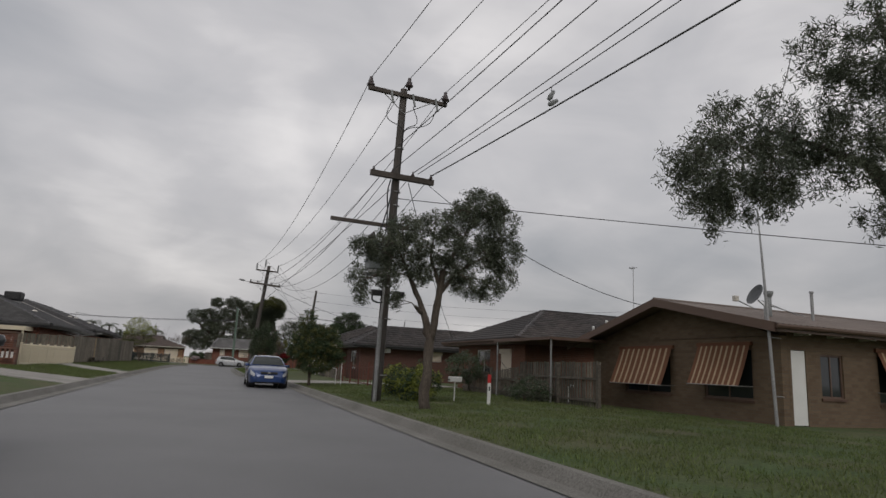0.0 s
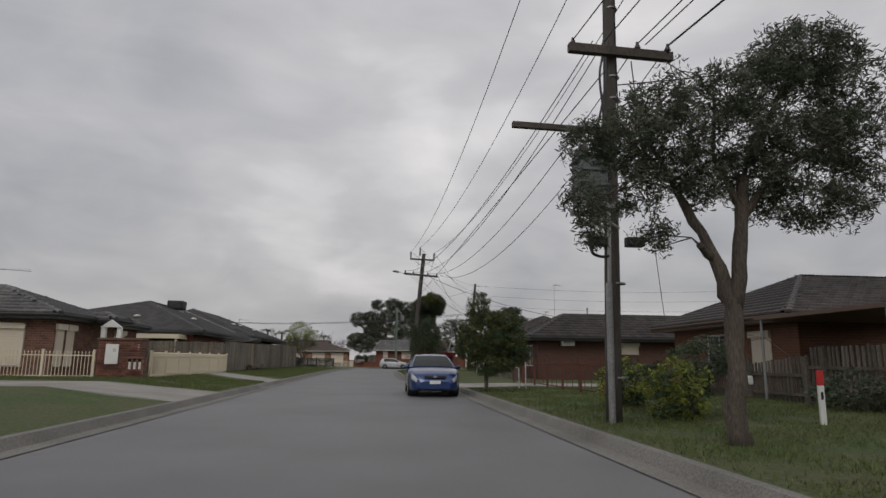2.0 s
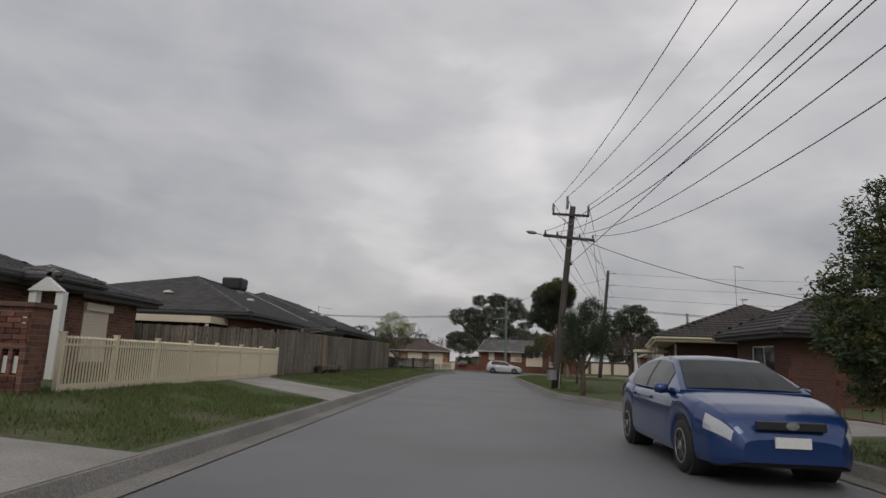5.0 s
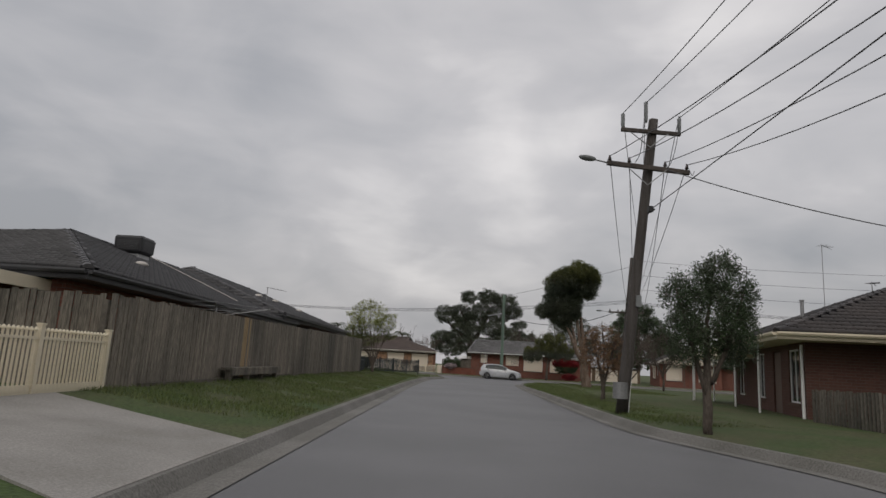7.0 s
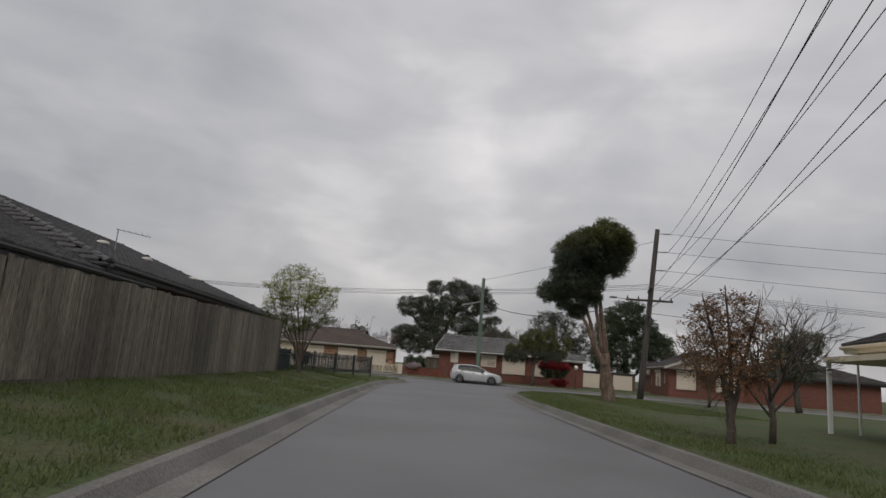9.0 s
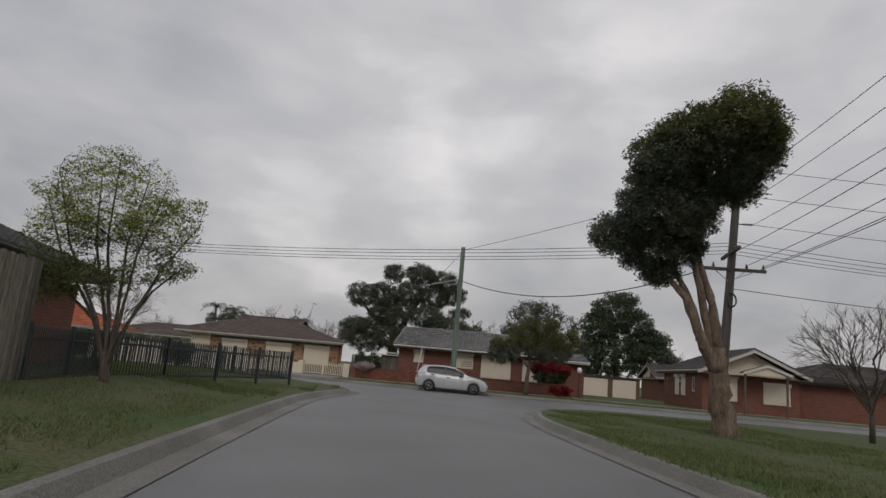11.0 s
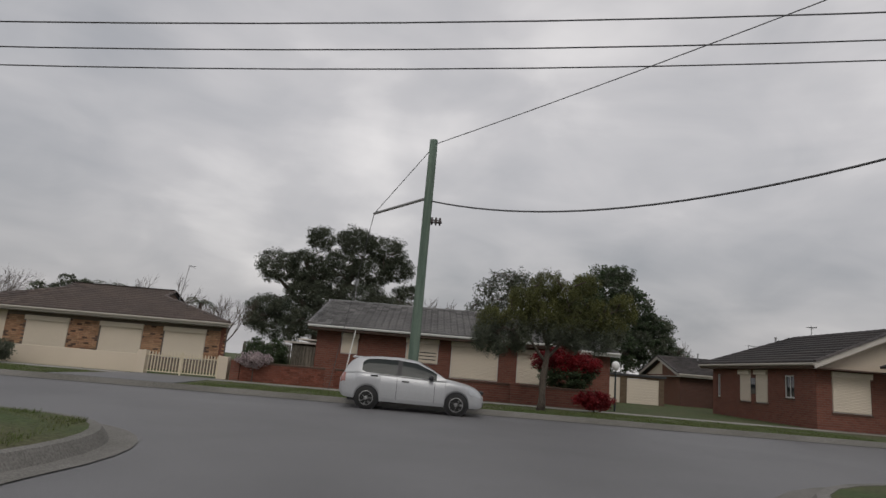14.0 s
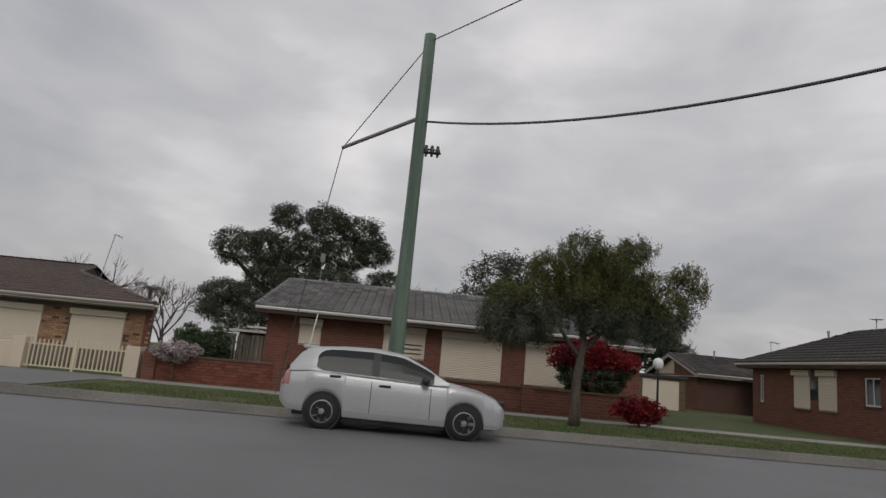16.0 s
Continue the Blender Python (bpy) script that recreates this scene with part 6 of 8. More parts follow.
def bare_tree(label, base, height, spread, seed, limbs=7, r=0.12, twig="twig", name="bare_tree", m=I4):
    """A leafless tree: limbs that fork three times."""
    rng = np.random.default_rng(seed)
    t = tagged(empty(name, m @ Matrix.Translation(base)), label, "tree", "bare trees")
    b, w = Build(), Build()
    b.tube([(0, 0, 0), (0.03, 0, height * 0.15), (0, 0.04, height * 0.32)], [r, r * 0.85, r * 0.7], 8)

    def grow(p, d, length, rad, depth):
        q = p + d * length
        mid = p.lerp(q, 0.5) + Vector(rng.normal(0, length * 0.05, 3))
        (b if depth > 1 else w).tube([p, mid, q], [rad, rad * 0.8, rad * 0.6], 5 if depth > 1 else 3, caps=False)
        if depth:
            for k in range(3 if depth > 1 else 4):
                e = (d + Vector(rng.normal(0, 0.36, 3)) + Vector((0, 0, 0.1))).normalized()
                grow(p.lerp(q, rng.uniform(0.55, 1)), e, length * rng.uniform(0.55, 0.8), rad * 0.58, depth - 1)
    for k in range(limbs):
        a = 2 * math.pi * k / limbs + rng.uniform(-0.3, 0.3)
        d = Vector((math.cos(a) * spread, math.sin(a) * spread, 1)).normalized()
        grow(Vector((0, 0, height * rng.uniform(0.16, 0.32))), d, height * 0.27, r * 0.42, 4)
    part("trunk", b, M["bark"], t, smooth=True)
    part("branchwork", w, M[twig], t)["kind"] = "stuff"
    return t


tree("street_tree", "grey-green street tree with peeling forked trunk", [
    [(4.25, 12.7, 0.1, 0.15), (4.3, 12.7, 1.1, 0.115), (4.32, 12.7, 1.9, 0.115), (4.14, 12.75, 2.5, 0.075), (3.88, 12.9, 3.2, 0.06), (3.4, 12.9, 4.1, 0.02)],
    [(4.32, 12.7, 1.8, 0.1), (4.45, 12.65, 2.7, 0.09), (4.6, 12.7, 3.6, 0.08), (5.1, 12.8, 4.5, 0.04), (5.6, 12.8, 5.5, 0.012)],
    [(4.5, 12.7, 3.0, 0.06), (4.9, 12.6, 3.6, 0.045), (5.7, 12.6, 4.1, 0.03), (6.2, 12.6, 4.6, 0.012)],
    [(4.5, 12.7, 3.2, 0.05), (4.3, 12.9, 4.0, 0.035), (4.4, 12.9, 5.0, 0.012)],
    [(4.05, 12.7, 2.5, 0.05), (3.85, 12.6, 2.65, 0.04)]],
    [((5.69, 12.75, 5.5), (0.7, 0.8, 0.5)), ((6.1, 12.75, 4.96), (0.58, 0.8, 0.58)), ((6.25, 12.75, 4.29), (0.48, 0.8, 0.48)), ((6.28, 12.75, 3.6), (0.38, 0.6, 0.4)), ((5.07, 12.75, 5.05), (0.6, 0.8, 0.45)), ((4.31, 12.75, 4.8), (0.55, 0.8, 0.35)), ((3.53, 12.75, 4.6), (0.45, 0.8, 0.34)), ((2.95, 12.75, 4.06), (0.5, 0.8, 0.38)), ((2.45, 12.75, 4.02), (0.3, 0.5, 0.24)), ((3.62, 12.75, 4.01), (0.62, 0.8, 0.42)), ((4.55, 12.75, 4.15), (0.7, 0.9, 0.45)), ((5.5, 12.75, 4.2), (0.66, 0.9, 0.52)), ((2.4, 12.75, 3.25), (0.26, 0.5, 0.3)), ((2.52, 12.75, 2.85), (0.18, 0.4, 0.26)), ((3.07, 12.75, 3.4), (0.4, 0.6, 0.32)), ((5.3, 12.75, 3.3), (0.45, 0.7, 0.28)), ((5.82, 12.75, 3.22), (0.4, 0.6, 0.3)), ((3.35, 12.75, 2.85), (0.18, 0.4, 0.26)), ((3.95, 12.75, 3.5), (0.36, 0.6, 0.26)), ((4.75, 12.75, 3.6), (0.4, 0.6, 0.28))],
    1150, 50, 0.046, 0.21, 0.1, "leaf_grey", "bark", 0.5, 220, 3, "leaf_dark", "street trees", r_twig=0.012, tall=1.1)
tree("street_tree", "dark weeping street tree crown overhanging the verge", [
    [(8.2, 2.6, 0.1, 0.2), (8.0, 2.8, 2.0, 0.15), (6.9, 3.2, 4.0, 0.07), (5.8, 3.8, 4.5, 0.02)], [(8.0, 2.7, 1.8, 0.12), (6.9, 2.6, 4.4, 0.06), (6.2, 2.5, 5.6, 0.02)]],
    [((5.51, 3.85, 4.5), (0.66, 0.7, 0.42)), ((5.28, 3.85, 3.95), (1.0, 0.8, 0.5)), ((4.8, 3.85, 3.55), (0.46, 0.6, 0.34)), ((6.17, 3.8, 4.02), (0.7, 0.7, 0.52)), ((5.54, 3.85, 3.5), (0.66, 0.6, 0.26)), ((4.96, 3.85, 3.12), (0.12, 0.2, 0.14)), ((6.52, 3.6, 4.48), (0.6, 0.7, 0.42)), ((4.5, 3.85, 3.74), (0.28, 0.4, 0.28)),
     ((6.13, 2.7, 5.2), (0.72, 0.8, 0.52)), ((6.5, 2.7, 4.58), (0.8, 0.8, 0.85)), ((6.2, 2.7, 3.75), (0.44, 0.5, 0.5)), ((6.42, 2.7, 3.2), (0.25, 0.4, 0.3)), ((7.4, 2.3, 4.9), (1.0, 1.0, 1.1))],
    950, 56, 0.042, 0.18, 0.085, "leaf_grey", "bark", 0.7, 90, 4, "leaf_dark", "street trees", r_twig=0.006, tall=1.2)
tree("street_tree", "bushy mid-green street tree on a slim trunk", [
    [(3.4, 25.8, 0.1, 0.075), (3.42, 25.8, 0.9, 0.06), (3.2, 25.75, 2.2, 0.04), (3.1, 25.7, 3.3, 0.015)]],
    [((3.3, 25.75, 2.0), (0.95, 0.9, 0.75)), ((3.9, 25.8, 1.75), (0.6, 0.7, 0.5)), ((2.9, 25.7, 1.6), (0.55, 0.6, 0.45)), ((3.15, 25.7, 2.85), (0.42, 0.45, 0.6)), ((3.75, 25.8, 2.5), (0.45, 0.5, 0.35)), ((4.15, 25.8, 2.45), (0.45, 0.5, 0.34)), ((4.4, 25.8, 1.95), (0.36, 0.5, 0.42)), ((4.5, 25.8, 1.4), (0.42, 0.5, 0.4)), ((3.6, 25.8, 1.1), (0.85, 0.8, 0.42))],
    1450, 36, 0.036, 0.34, 0.085, "leaf_mid", "bark", 0.2, 70, 5, "leaf_olive", "street trees", r_twig=0.01)
tree("street_tree", "dark bushy street tree beside the leaning pole", [
    [(2.4, 41.0, 0.1, 0.09), (2.4, 41.0, 0.8, 0.08), (2.45, 41.1, 2.2, 0.04), (2.6, 41.0, 3.5, 0.012)],
    [(2.4, 41.0, 0.8, 0.06), (2.1, 41.0, 1.9, 0.035), (1.8, 41.0, 3.0, 0.01)],
    [(2.4, 41.0, 0.9, 0.06), (2.85, 41.0, 1.9, 0.035), (3.2, 41.0, 3.0, 0.01)]],
    [((2.5, 41.1, 2.3), (0.75, 0.8, 0.75)), ((2.0, 41.0, 1.9), (0.42, 0.6, 0.5)), ((3.0, 41.1, 2.0), (0.42, 0.6, 0.6)), ((2.7, 41.0, 3.2), (0.4, 0.5, 0.42)), ((1.9, 41.1, 2.8), (0.34, 0.4, 0.35)), ((3.2, 41.1, 2.75), (0.22, 0.4, 0.4)), ((2.4, 41.1, 3.0), (0.3, 0.4, 0.4))],
    1250, 28, 0.034, 0.26, 0.07, "leaf_mid", "bark", -0.5, 150, 6, "leaf_grey", "street trees", r_twig=0.009, tall=1.7)
tree("paperbark_tree", "tall leaning paperbark with a dense dark crown", [
    [(5.85, 70.3, 0.1, 0.33), (5.71, 70.3, 0.9, 0.27), (5.63, 70.3, 1.6, 0.25), (5.60, 70.3, 2.3, 0.19)],
    [(5.61, 70.3, 2.2, 0.16), (5.56, 70.4, 3.2, 0.12), (5.53, 71.1, 4.6, 0.1), (5.09, 70.07, 5.65, 0.085), (4.87, 68.73, 6.79, 0.023)],
    [(5.60, 70.25, 1.7, 0.17), (5.12, 70.2, 2.4, 0.13), (4.73, 70.2, 3.4, 0.09), (4.52, 71.1, 4.2, 0.06), (4.18, 70.63, 5.1, 0.023)],
    [(5.17, 70.3, 2.4, 0.1), (5.01, 70.4, 3.2, 0.09), (4.92, 71.1, 4.2, 0.075), (4.54, 70.31, 5.42, 0.023)],
    [(5.57, 70.35, 2, 0.12), (5.33, 70.5, 3.4, 0.1), (5.23, 70.86, 4.85, 0.07), (4.55, 69.52, 6.15, 0.023)]],
    [((4.76, 68.14, 7.21), (0.77, 0.96, 0.69)), ((5.54, 68.3, 7.11), (0.46, 0.62, 0.47)), ((4.06, 68.61, 6.88), (0.92, 1.09, 0.67)), ((3.54, 69.13, 6.48), (0.80, 1.04, 0.70)), ((5.02, 69.17, 6.45), (0.88, 1.04, 0.64)), ((3.98, 69.96, 5.76), (1.15, 1.20, 1.00)), ((3.54, 70.67, 5.06), (0.54, 0.84, 0.53)), ((4.22, 71.02, 4.69), (0.88, 0.97, 0.66)), ((4.51, 71.1, 4.12), (0.46, 0.65, 0.32)), ((4.75, 70.11, 5.61), (0.73, 0.91, 0.80)), ((5.66, 68.89, 6.67), (0.57, 0.74, 0.59)), ((5.66, 69.52, 6.15), (0.50, 0.68, 0.51)), ((5.12, 70.82, 4.9), (0.32, 0.53, 0.56)), ((3.12, 70.78, 4.94), (0.61, 0.69, 0.57)), ((5.70, 68.61, 6.88), (0.48, 0.59, 0.53))],
    3900, 36, 0.052, 0.27, 0.125, "leaf_dark", "paperbark", 0.3, 150, 7, "leaf_olive", cap=0.3, m=FAR)
tips = ((-9.3, 3.8), (-8.9, 4.2), (-8.5, 4.55), (-7.95, 4.7), (-7.5, 4.4), (-6.95, 4.05), (-6.4, 3.55), (-6.6, 2.75), (-9.25, 2.9))
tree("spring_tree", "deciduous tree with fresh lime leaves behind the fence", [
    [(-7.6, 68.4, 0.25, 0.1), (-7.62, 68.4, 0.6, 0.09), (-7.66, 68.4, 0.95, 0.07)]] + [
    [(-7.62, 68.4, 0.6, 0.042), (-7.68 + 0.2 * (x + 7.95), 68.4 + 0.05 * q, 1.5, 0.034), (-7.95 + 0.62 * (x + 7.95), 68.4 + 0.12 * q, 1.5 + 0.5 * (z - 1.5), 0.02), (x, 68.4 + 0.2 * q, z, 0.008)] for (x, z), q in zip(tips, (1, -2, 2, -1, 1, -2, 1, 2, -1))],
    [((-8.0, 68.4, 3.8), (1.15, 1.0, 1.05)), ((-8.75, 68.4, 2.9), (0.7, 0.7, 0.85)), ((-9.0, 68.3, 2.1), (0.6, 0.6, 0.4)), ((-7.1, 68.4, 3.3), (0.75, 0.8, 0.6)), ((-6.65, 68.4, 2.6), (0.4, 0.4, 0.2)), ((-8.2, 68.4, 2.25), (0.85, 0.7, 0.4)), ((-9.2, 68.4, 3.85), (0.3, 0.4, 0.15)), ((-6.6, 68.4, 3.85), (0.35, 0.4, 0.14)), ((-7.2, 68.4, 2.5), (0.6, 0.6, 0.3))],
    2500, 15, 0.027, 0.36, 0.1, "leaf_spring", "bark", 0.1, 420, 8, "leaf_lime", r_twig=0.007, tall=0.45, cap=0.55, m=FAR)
bb_blobs = ((4.15, 4.25, 0.5, 0.42), (3.4, 3.75, 0.5, 0.38), (5.45, 4.3, 0.42, 0.32), (4.8, 3.9, 0.6, 0.42), (2.35, 2.95, 0.42, 0.36), (2.1, 2.4, 0.3, 0.5), (2.6, 2.2, 0.36, 0.42), (3.1, 2.9, 0.5, 0.5), (3.35, 2.35, 0.3, 0.4), (4.1, 3.2, 0.75, 0.6), (5.0, 3.0, 0.7, 0.6), (5.75, 3.3, 0.45, 0.6), (6.0, 2.55, 0.45, 0.5), (6.45, 2.9, 0.32, 0.45), (6.7, 3.85, 0.3, 0.2), (6.85, 3.45, 0.16, 0.4), (5.2, 2.4, 0.45, 0.32), (4.4, 2.6, 0.5, 0.34))
tree("bottlebrush_tree", "weeping olive bottlebrush tree before the brick fence", [
    [(*cross(4.15, 2.6, 0.12), 0.13), (*cross(4.2, 2.6, 1.2), 0.1), (*cross(4.3, 2.6, 2.2), 0.08), (*cross(3.9, 2.6, 3.4), 0.03)],
    [(*cross(4.25, 2.6, 1.8), 0.07), (*cross(5.1, 2.6, 2.8), 0.05), (*cross(6.3, 2.7, 3.4), 0.02)],
    [(*cross(4.22, 2.6, 1.7), 0.06), (*cross(3.5, 2.6, 2.6), 0.04), (*cross(2.7, 2.5, 3.0), 0.02)]],
    [(tuple(cross(u, 2.6, z)), (ru, 0.7 + 0.25 * ru, rz)) for u, z, ru, rz in bb_blobs],
    2300, 44, 0.043, 0.2, 0.07, "leaf_dark", "bark", 0.9, 130, 9, "leaf_olive", tall=1.9, cap=0.6)
gum_blobs = ((-2.9, 8.6, 1.8, 1.35), (0.56, 11.4, 1.3, 1.0), (3.5, 11.6, 1.75, 1.2), (6.2, 11.1, 1.85, 1.25), (7.45, 9.5, 1.4, 1.1), (-0.7, 8.9, 1.3, 1.5), (2.3, 9.2, 2.0, 1.5), (5.2, 9.1, 2.1, 1.25), (-3.4, 5.1, 1.7, 0.85), (-4.2, 3.8, 0.9, 0.75), (-1.75, 4.9, 1.5, 1.15), (0.7, 6.4, 1.55, 1.3), (4.1, 6.8, 2.4, 1.25), (8.5, 7.5, 1.3, 0.6), (-1.2, 6.8, 0.8, 0.95), (1.5, 4.2, 3.0, 1.4), (-1.8, 3.3, 2.0, 1.1), (0.3, 7.6, 1.6, 1.2), (6.8, 5.4, 3.0, 1.5), (9.6, 5.0, 2.4, 1.2))
tree("gum_tree", "huge dark gum tree towering behind the roofs", [
    [(1.0, 127, 0, 0.6), (1.2, 127, 4, 0.5), (0.4, 127, 7.5, 0.3), (-1.0, 127, 10, 0.12)], [(1.2, 127, 4, 0.4), (3.2, 127, 8, 0.25), (4.6, 127, 11, 0.1)], [(0.8, 127, 5, 0.3), (-1.5, 127, 6.5, 0.2), (-3.0, 127, 8, 0.08)]],
    [((x, 127, z + 0.15), (1.05 * rx, 0.8 + 0.6 * rx, 1.08 * rz)) for x, z, rx, rz in gum_blobs],
    4200, 46, 0.078, 0.42, 0.25, "leaf_dark", "bark", 0.2, 110, 10, "leaf_grey", r_twig=0.06, tall=0.8, cap=0.35, m=FAR)
tree("garden_tree", "large rounded green tree behind the gardens", [
    [(25.2, 121.3, 0.1, 0.4), (25.1, 121.3, 4, 0.3), (24.9, 121.3, 7.5, 0.14)]],
    [((24.6, 121.3, 8.9), (2.7, 2.5, 2.4)), ((23.0, 121.3, 7.1), (2.0, 2.5, 2.1)), ((27.4, 121.3, 7.6), (1.8, 2.3, 2.1)), ((24.85, 121.3, 4.2), (3.9, 2.7, 2.5)), ((28.7, 121.3, 5.0), (2.3, 2.5, 2.5)), ((31.4, 121.3, 3.2), (1.5, 2.0, 1.8)), ((29.6, 121.3, 5.8), (1.7, 2.2, 1.8)), ((22.0, 121.3, 3.9), (1.6, 2.3, 2.2)), ((26.0, 121.3, 10.5), (1.5, 1.8, 0.8))],
    2600, 34, 0.1, 0.5, 0.25, "leaf_mid", "bark", 0.2, 60, 11, "leaf_dark", r_twig=0.05, m=FAR)
tree("garden_tree", "grey thinly leaved tree behind the brick house", [
    [(14.0, 113, 0.1, 0.3), (14.0, 113, 4, 0.2), (13.4, 113, 7, 0.1)], [(14.0, 113, 4, 0.15), (15.4, 113, 7.2, 0.06)]],
    [((12.6, 113, 7.0), (1.7, 2.0, 1.4)), ((14.3, 113, 7.2), (1.6, 2.0, 1.3)), ((15.8, 113, 6.0), (1.9, 2.0, 1.5)), ((14.0, 113, 4.4), (2.8, 2.2, 1.8)), ((17.0, 113, 4.4), (1.9, 2.0, 1.4)), ((11.4, 113, 5.2), (1.3, 1.6, 1.2))],
    900, 26, 0.085, 0.35, 0.26, "leaf_grey", "twig", 0.2, 330, 12, r_twig=0.03, m=FAR)
tree("garden_tree", "dark dense garden tree behind the house", [
    [(17.6, 75, 0.2, 0.2), (17.6, 75, 2.0, 0.14), (17.5, 75, 3.6, 0.05)]],
    [((16.5, 75, 3.3), (0.6, 0.9, 0.6)), ((17.3, 75, 3.7), (0.9, 0.9, 0.6)), ((18.3, 75, 3.9), (0.9, 0.9, 0.7)), ((17.4, 75, 2.6), (1.5, 1.1, 0.9))],
    620, 34, 0.05, 0.4, 0.14, "leaf_mid", "bark", 0.2, 60, 13, "leaf_dark", m=FAR)
tree("russet_tree", "russet twiggy deciduous tree near the leaning pole", [
    [(3.25, 52.7, 0.1, 0.09), (3.25, 52.7, 0.7, 0.08), (3.05, 52.7, 1.6, 0.04), (2.7, 52.7, 2.9, 0.01)], [(3.25, 52.7, 0.6, 0.055), (3.5, 52.7, 1.6, 0.04), (3.85, 52.7, 2.9, 0.01)], [(3.25, 52.7, 0.7, 0.05), (3.3, 52.8, 1.9, 0.035), (3.2, 52.8, 3.1, 0.01)]],
    [((2.8, 52.7, 2.0), (0.5, 0.6, 0.75)), ((3.6, 52.7, 1.9), (0.55, 0.6, 0.75)), ((3.2, 52.7, 2.5), (0.65, 0.6, 0.5)), ((3.2, 52.7, 1.4), (0.75, 0.6, 0.45))],
    560, 16, 0.028, 0.4, 0.075, "leaf_brown", "bark", 0.1, 420, 14, r_twig=0.007)
tree("azalea_bush", "round azalea bush in full red bloom", [
    [(*cross(5.9, 6.9, 0.1), 0.05), (*cross(5.9, 6.9, 0.8), 0.03)]],
    [(tuple(cross(4.95, 6.9, 1.8)), (0.45, 0.6, 0.4)), (tuple(cross(5.8, 6.9, 2.0)), (0.7, 0.7, 0.45)), (tuple(cross(6.7, 6.9, 1.75)), (0.55, 0.6, 0.45)), (tuple(cross(5.9, 6.9, 1.3)), (1.15, 0.8, 0.55))],
    560, 34, 0.045, 0.6, 0.10, "leaf_mid", "bark", 0.0, 30, 15, "leaf_red", r_twig=0.01, cap=0.6)
tree("azalea_bush", "low red shrub spilling over the fence", [
    [(*cross(6.3, 4.2, 0.1), 0.03), (*cross(6.3, 4.2, 0.4), 0.02)]],
    [(tuple(cross(6.3, 4.2, 0.55)), (0.8, 0.4, 0.3))],
    120, 34, 0.04, 0.6, 0.09, "leaf_red", "bark", 0.0, 12, 16, r_twig=0.008)
tree("blossom_shrub", "pale pink blossoming shrub over the brick wall", [
    [(*cross(-6.1, 5.9, 0.1), 0.03), (*cross(-6.1, 5.9, 0.6), 0.02)]],
    [(tuple(cross(-6.1, 5.9, 0.95)), (0.65, 0.45, 0.28))],
    110, 26, 0.035, 0.6, 0.08, "blossom", "bark", 0.0, 30, 17, r_twig=0.006)
for sx, sv in ((-6.95, 10.5), (-6.05, 10.6)):
    tree("garden_shrub", "clipped dark conifer shrub beside the house", [
        [(*cross(sx - 0.4, sv, 0.1), 0.05), (*cross(sx - 0.4, sv, 1.0), 0.03)]],
        [(tuple(cross(sx - 0.4, sv, 1.15)), (0.5, 0.5, 0.75))],
        130, 30, 0.06, 0.35, 0.12, "leaf_mid", "bark", 0.0, 10, 18, r_twig=0.008, group="shrubs")
tree("garden_shrub", "leafy green shrubs at the foot of the pole", [
    [(5.2, 15.6, 0.15, 0.03), (5.2, 15.6, 0.6, 0.02)]],
    [((5.0, 15.8, 0.6), (0.5, 0.6, 0.5)), ((5.7, 17.2, 0.75), (0.6, 0.8, 0.6)), ((5.4, 19.0, 0.7), (0.6, 0.8, 0.55))],
    260, 30, 0.05, 0.45, 0.11, "leaf_lime", "bark", 0.0, 20, 19, "leaf_mid", r_twig=0.008, group="shrubs")
tree("garden_shrub", "dark shrub before the paling fence", [
    [(9.6, 17.6, 0.15, 0.03), (9.6, 17.6, 0.5, 0.02)]],
    [((9.8, 17.6, 0.55), (0.7, 0.9, 0.5)), ((9.9, 23.6, 1.3), (0.9, 1.0, 0.7))],
    220, 30, 0.05, 0.4, 0.12, "leaf_dark", "bark", 0.0, 20, 20, "leaf_mid", r_twig=0.008, group="shrubs")
tree("garden_shrub", "round dark shrub before the rendered fence", [
    [(-15.4, 4.9, 0.12, 0.04), (-15.4, 4.9, 0.6, 0.025)]],
    [((-15.6, 4.9, 0.75), (0.75, 0.5, 0.42)), ((-15.0, 4.9, 0.6), (0.6, 0.45, 0.4))],
    260, 32, 0.04, 0.45, 0.09, "leaf_dark", "bark", 0.0, 20, 23, r_twig=0.008, group="shrubs", m=CROSS)
hedge = tree("garden_hedge", "tall dark clipped hedge along the far footpath", [
    [(-22.5, 4.6, 0.12, 0.06), (-22.5, 4.6, 1.2, 0.03)]],
    [((u, 4.6, z), (0.75, 0.5, 0.5)) for u in np.arange(-27.5, -17.6, 0.9) for z in (0.55, 1.25)],
    1800, 30, 0.045, 0.45, 0.1, "leaf_dark", "bark", 0.0, 60, 24, r_twig=0.01, group="shrubs", m=CROSS)
tagged(hedge, "tall dark clipped hedge along the far footpath", "hedge", "shrubs")
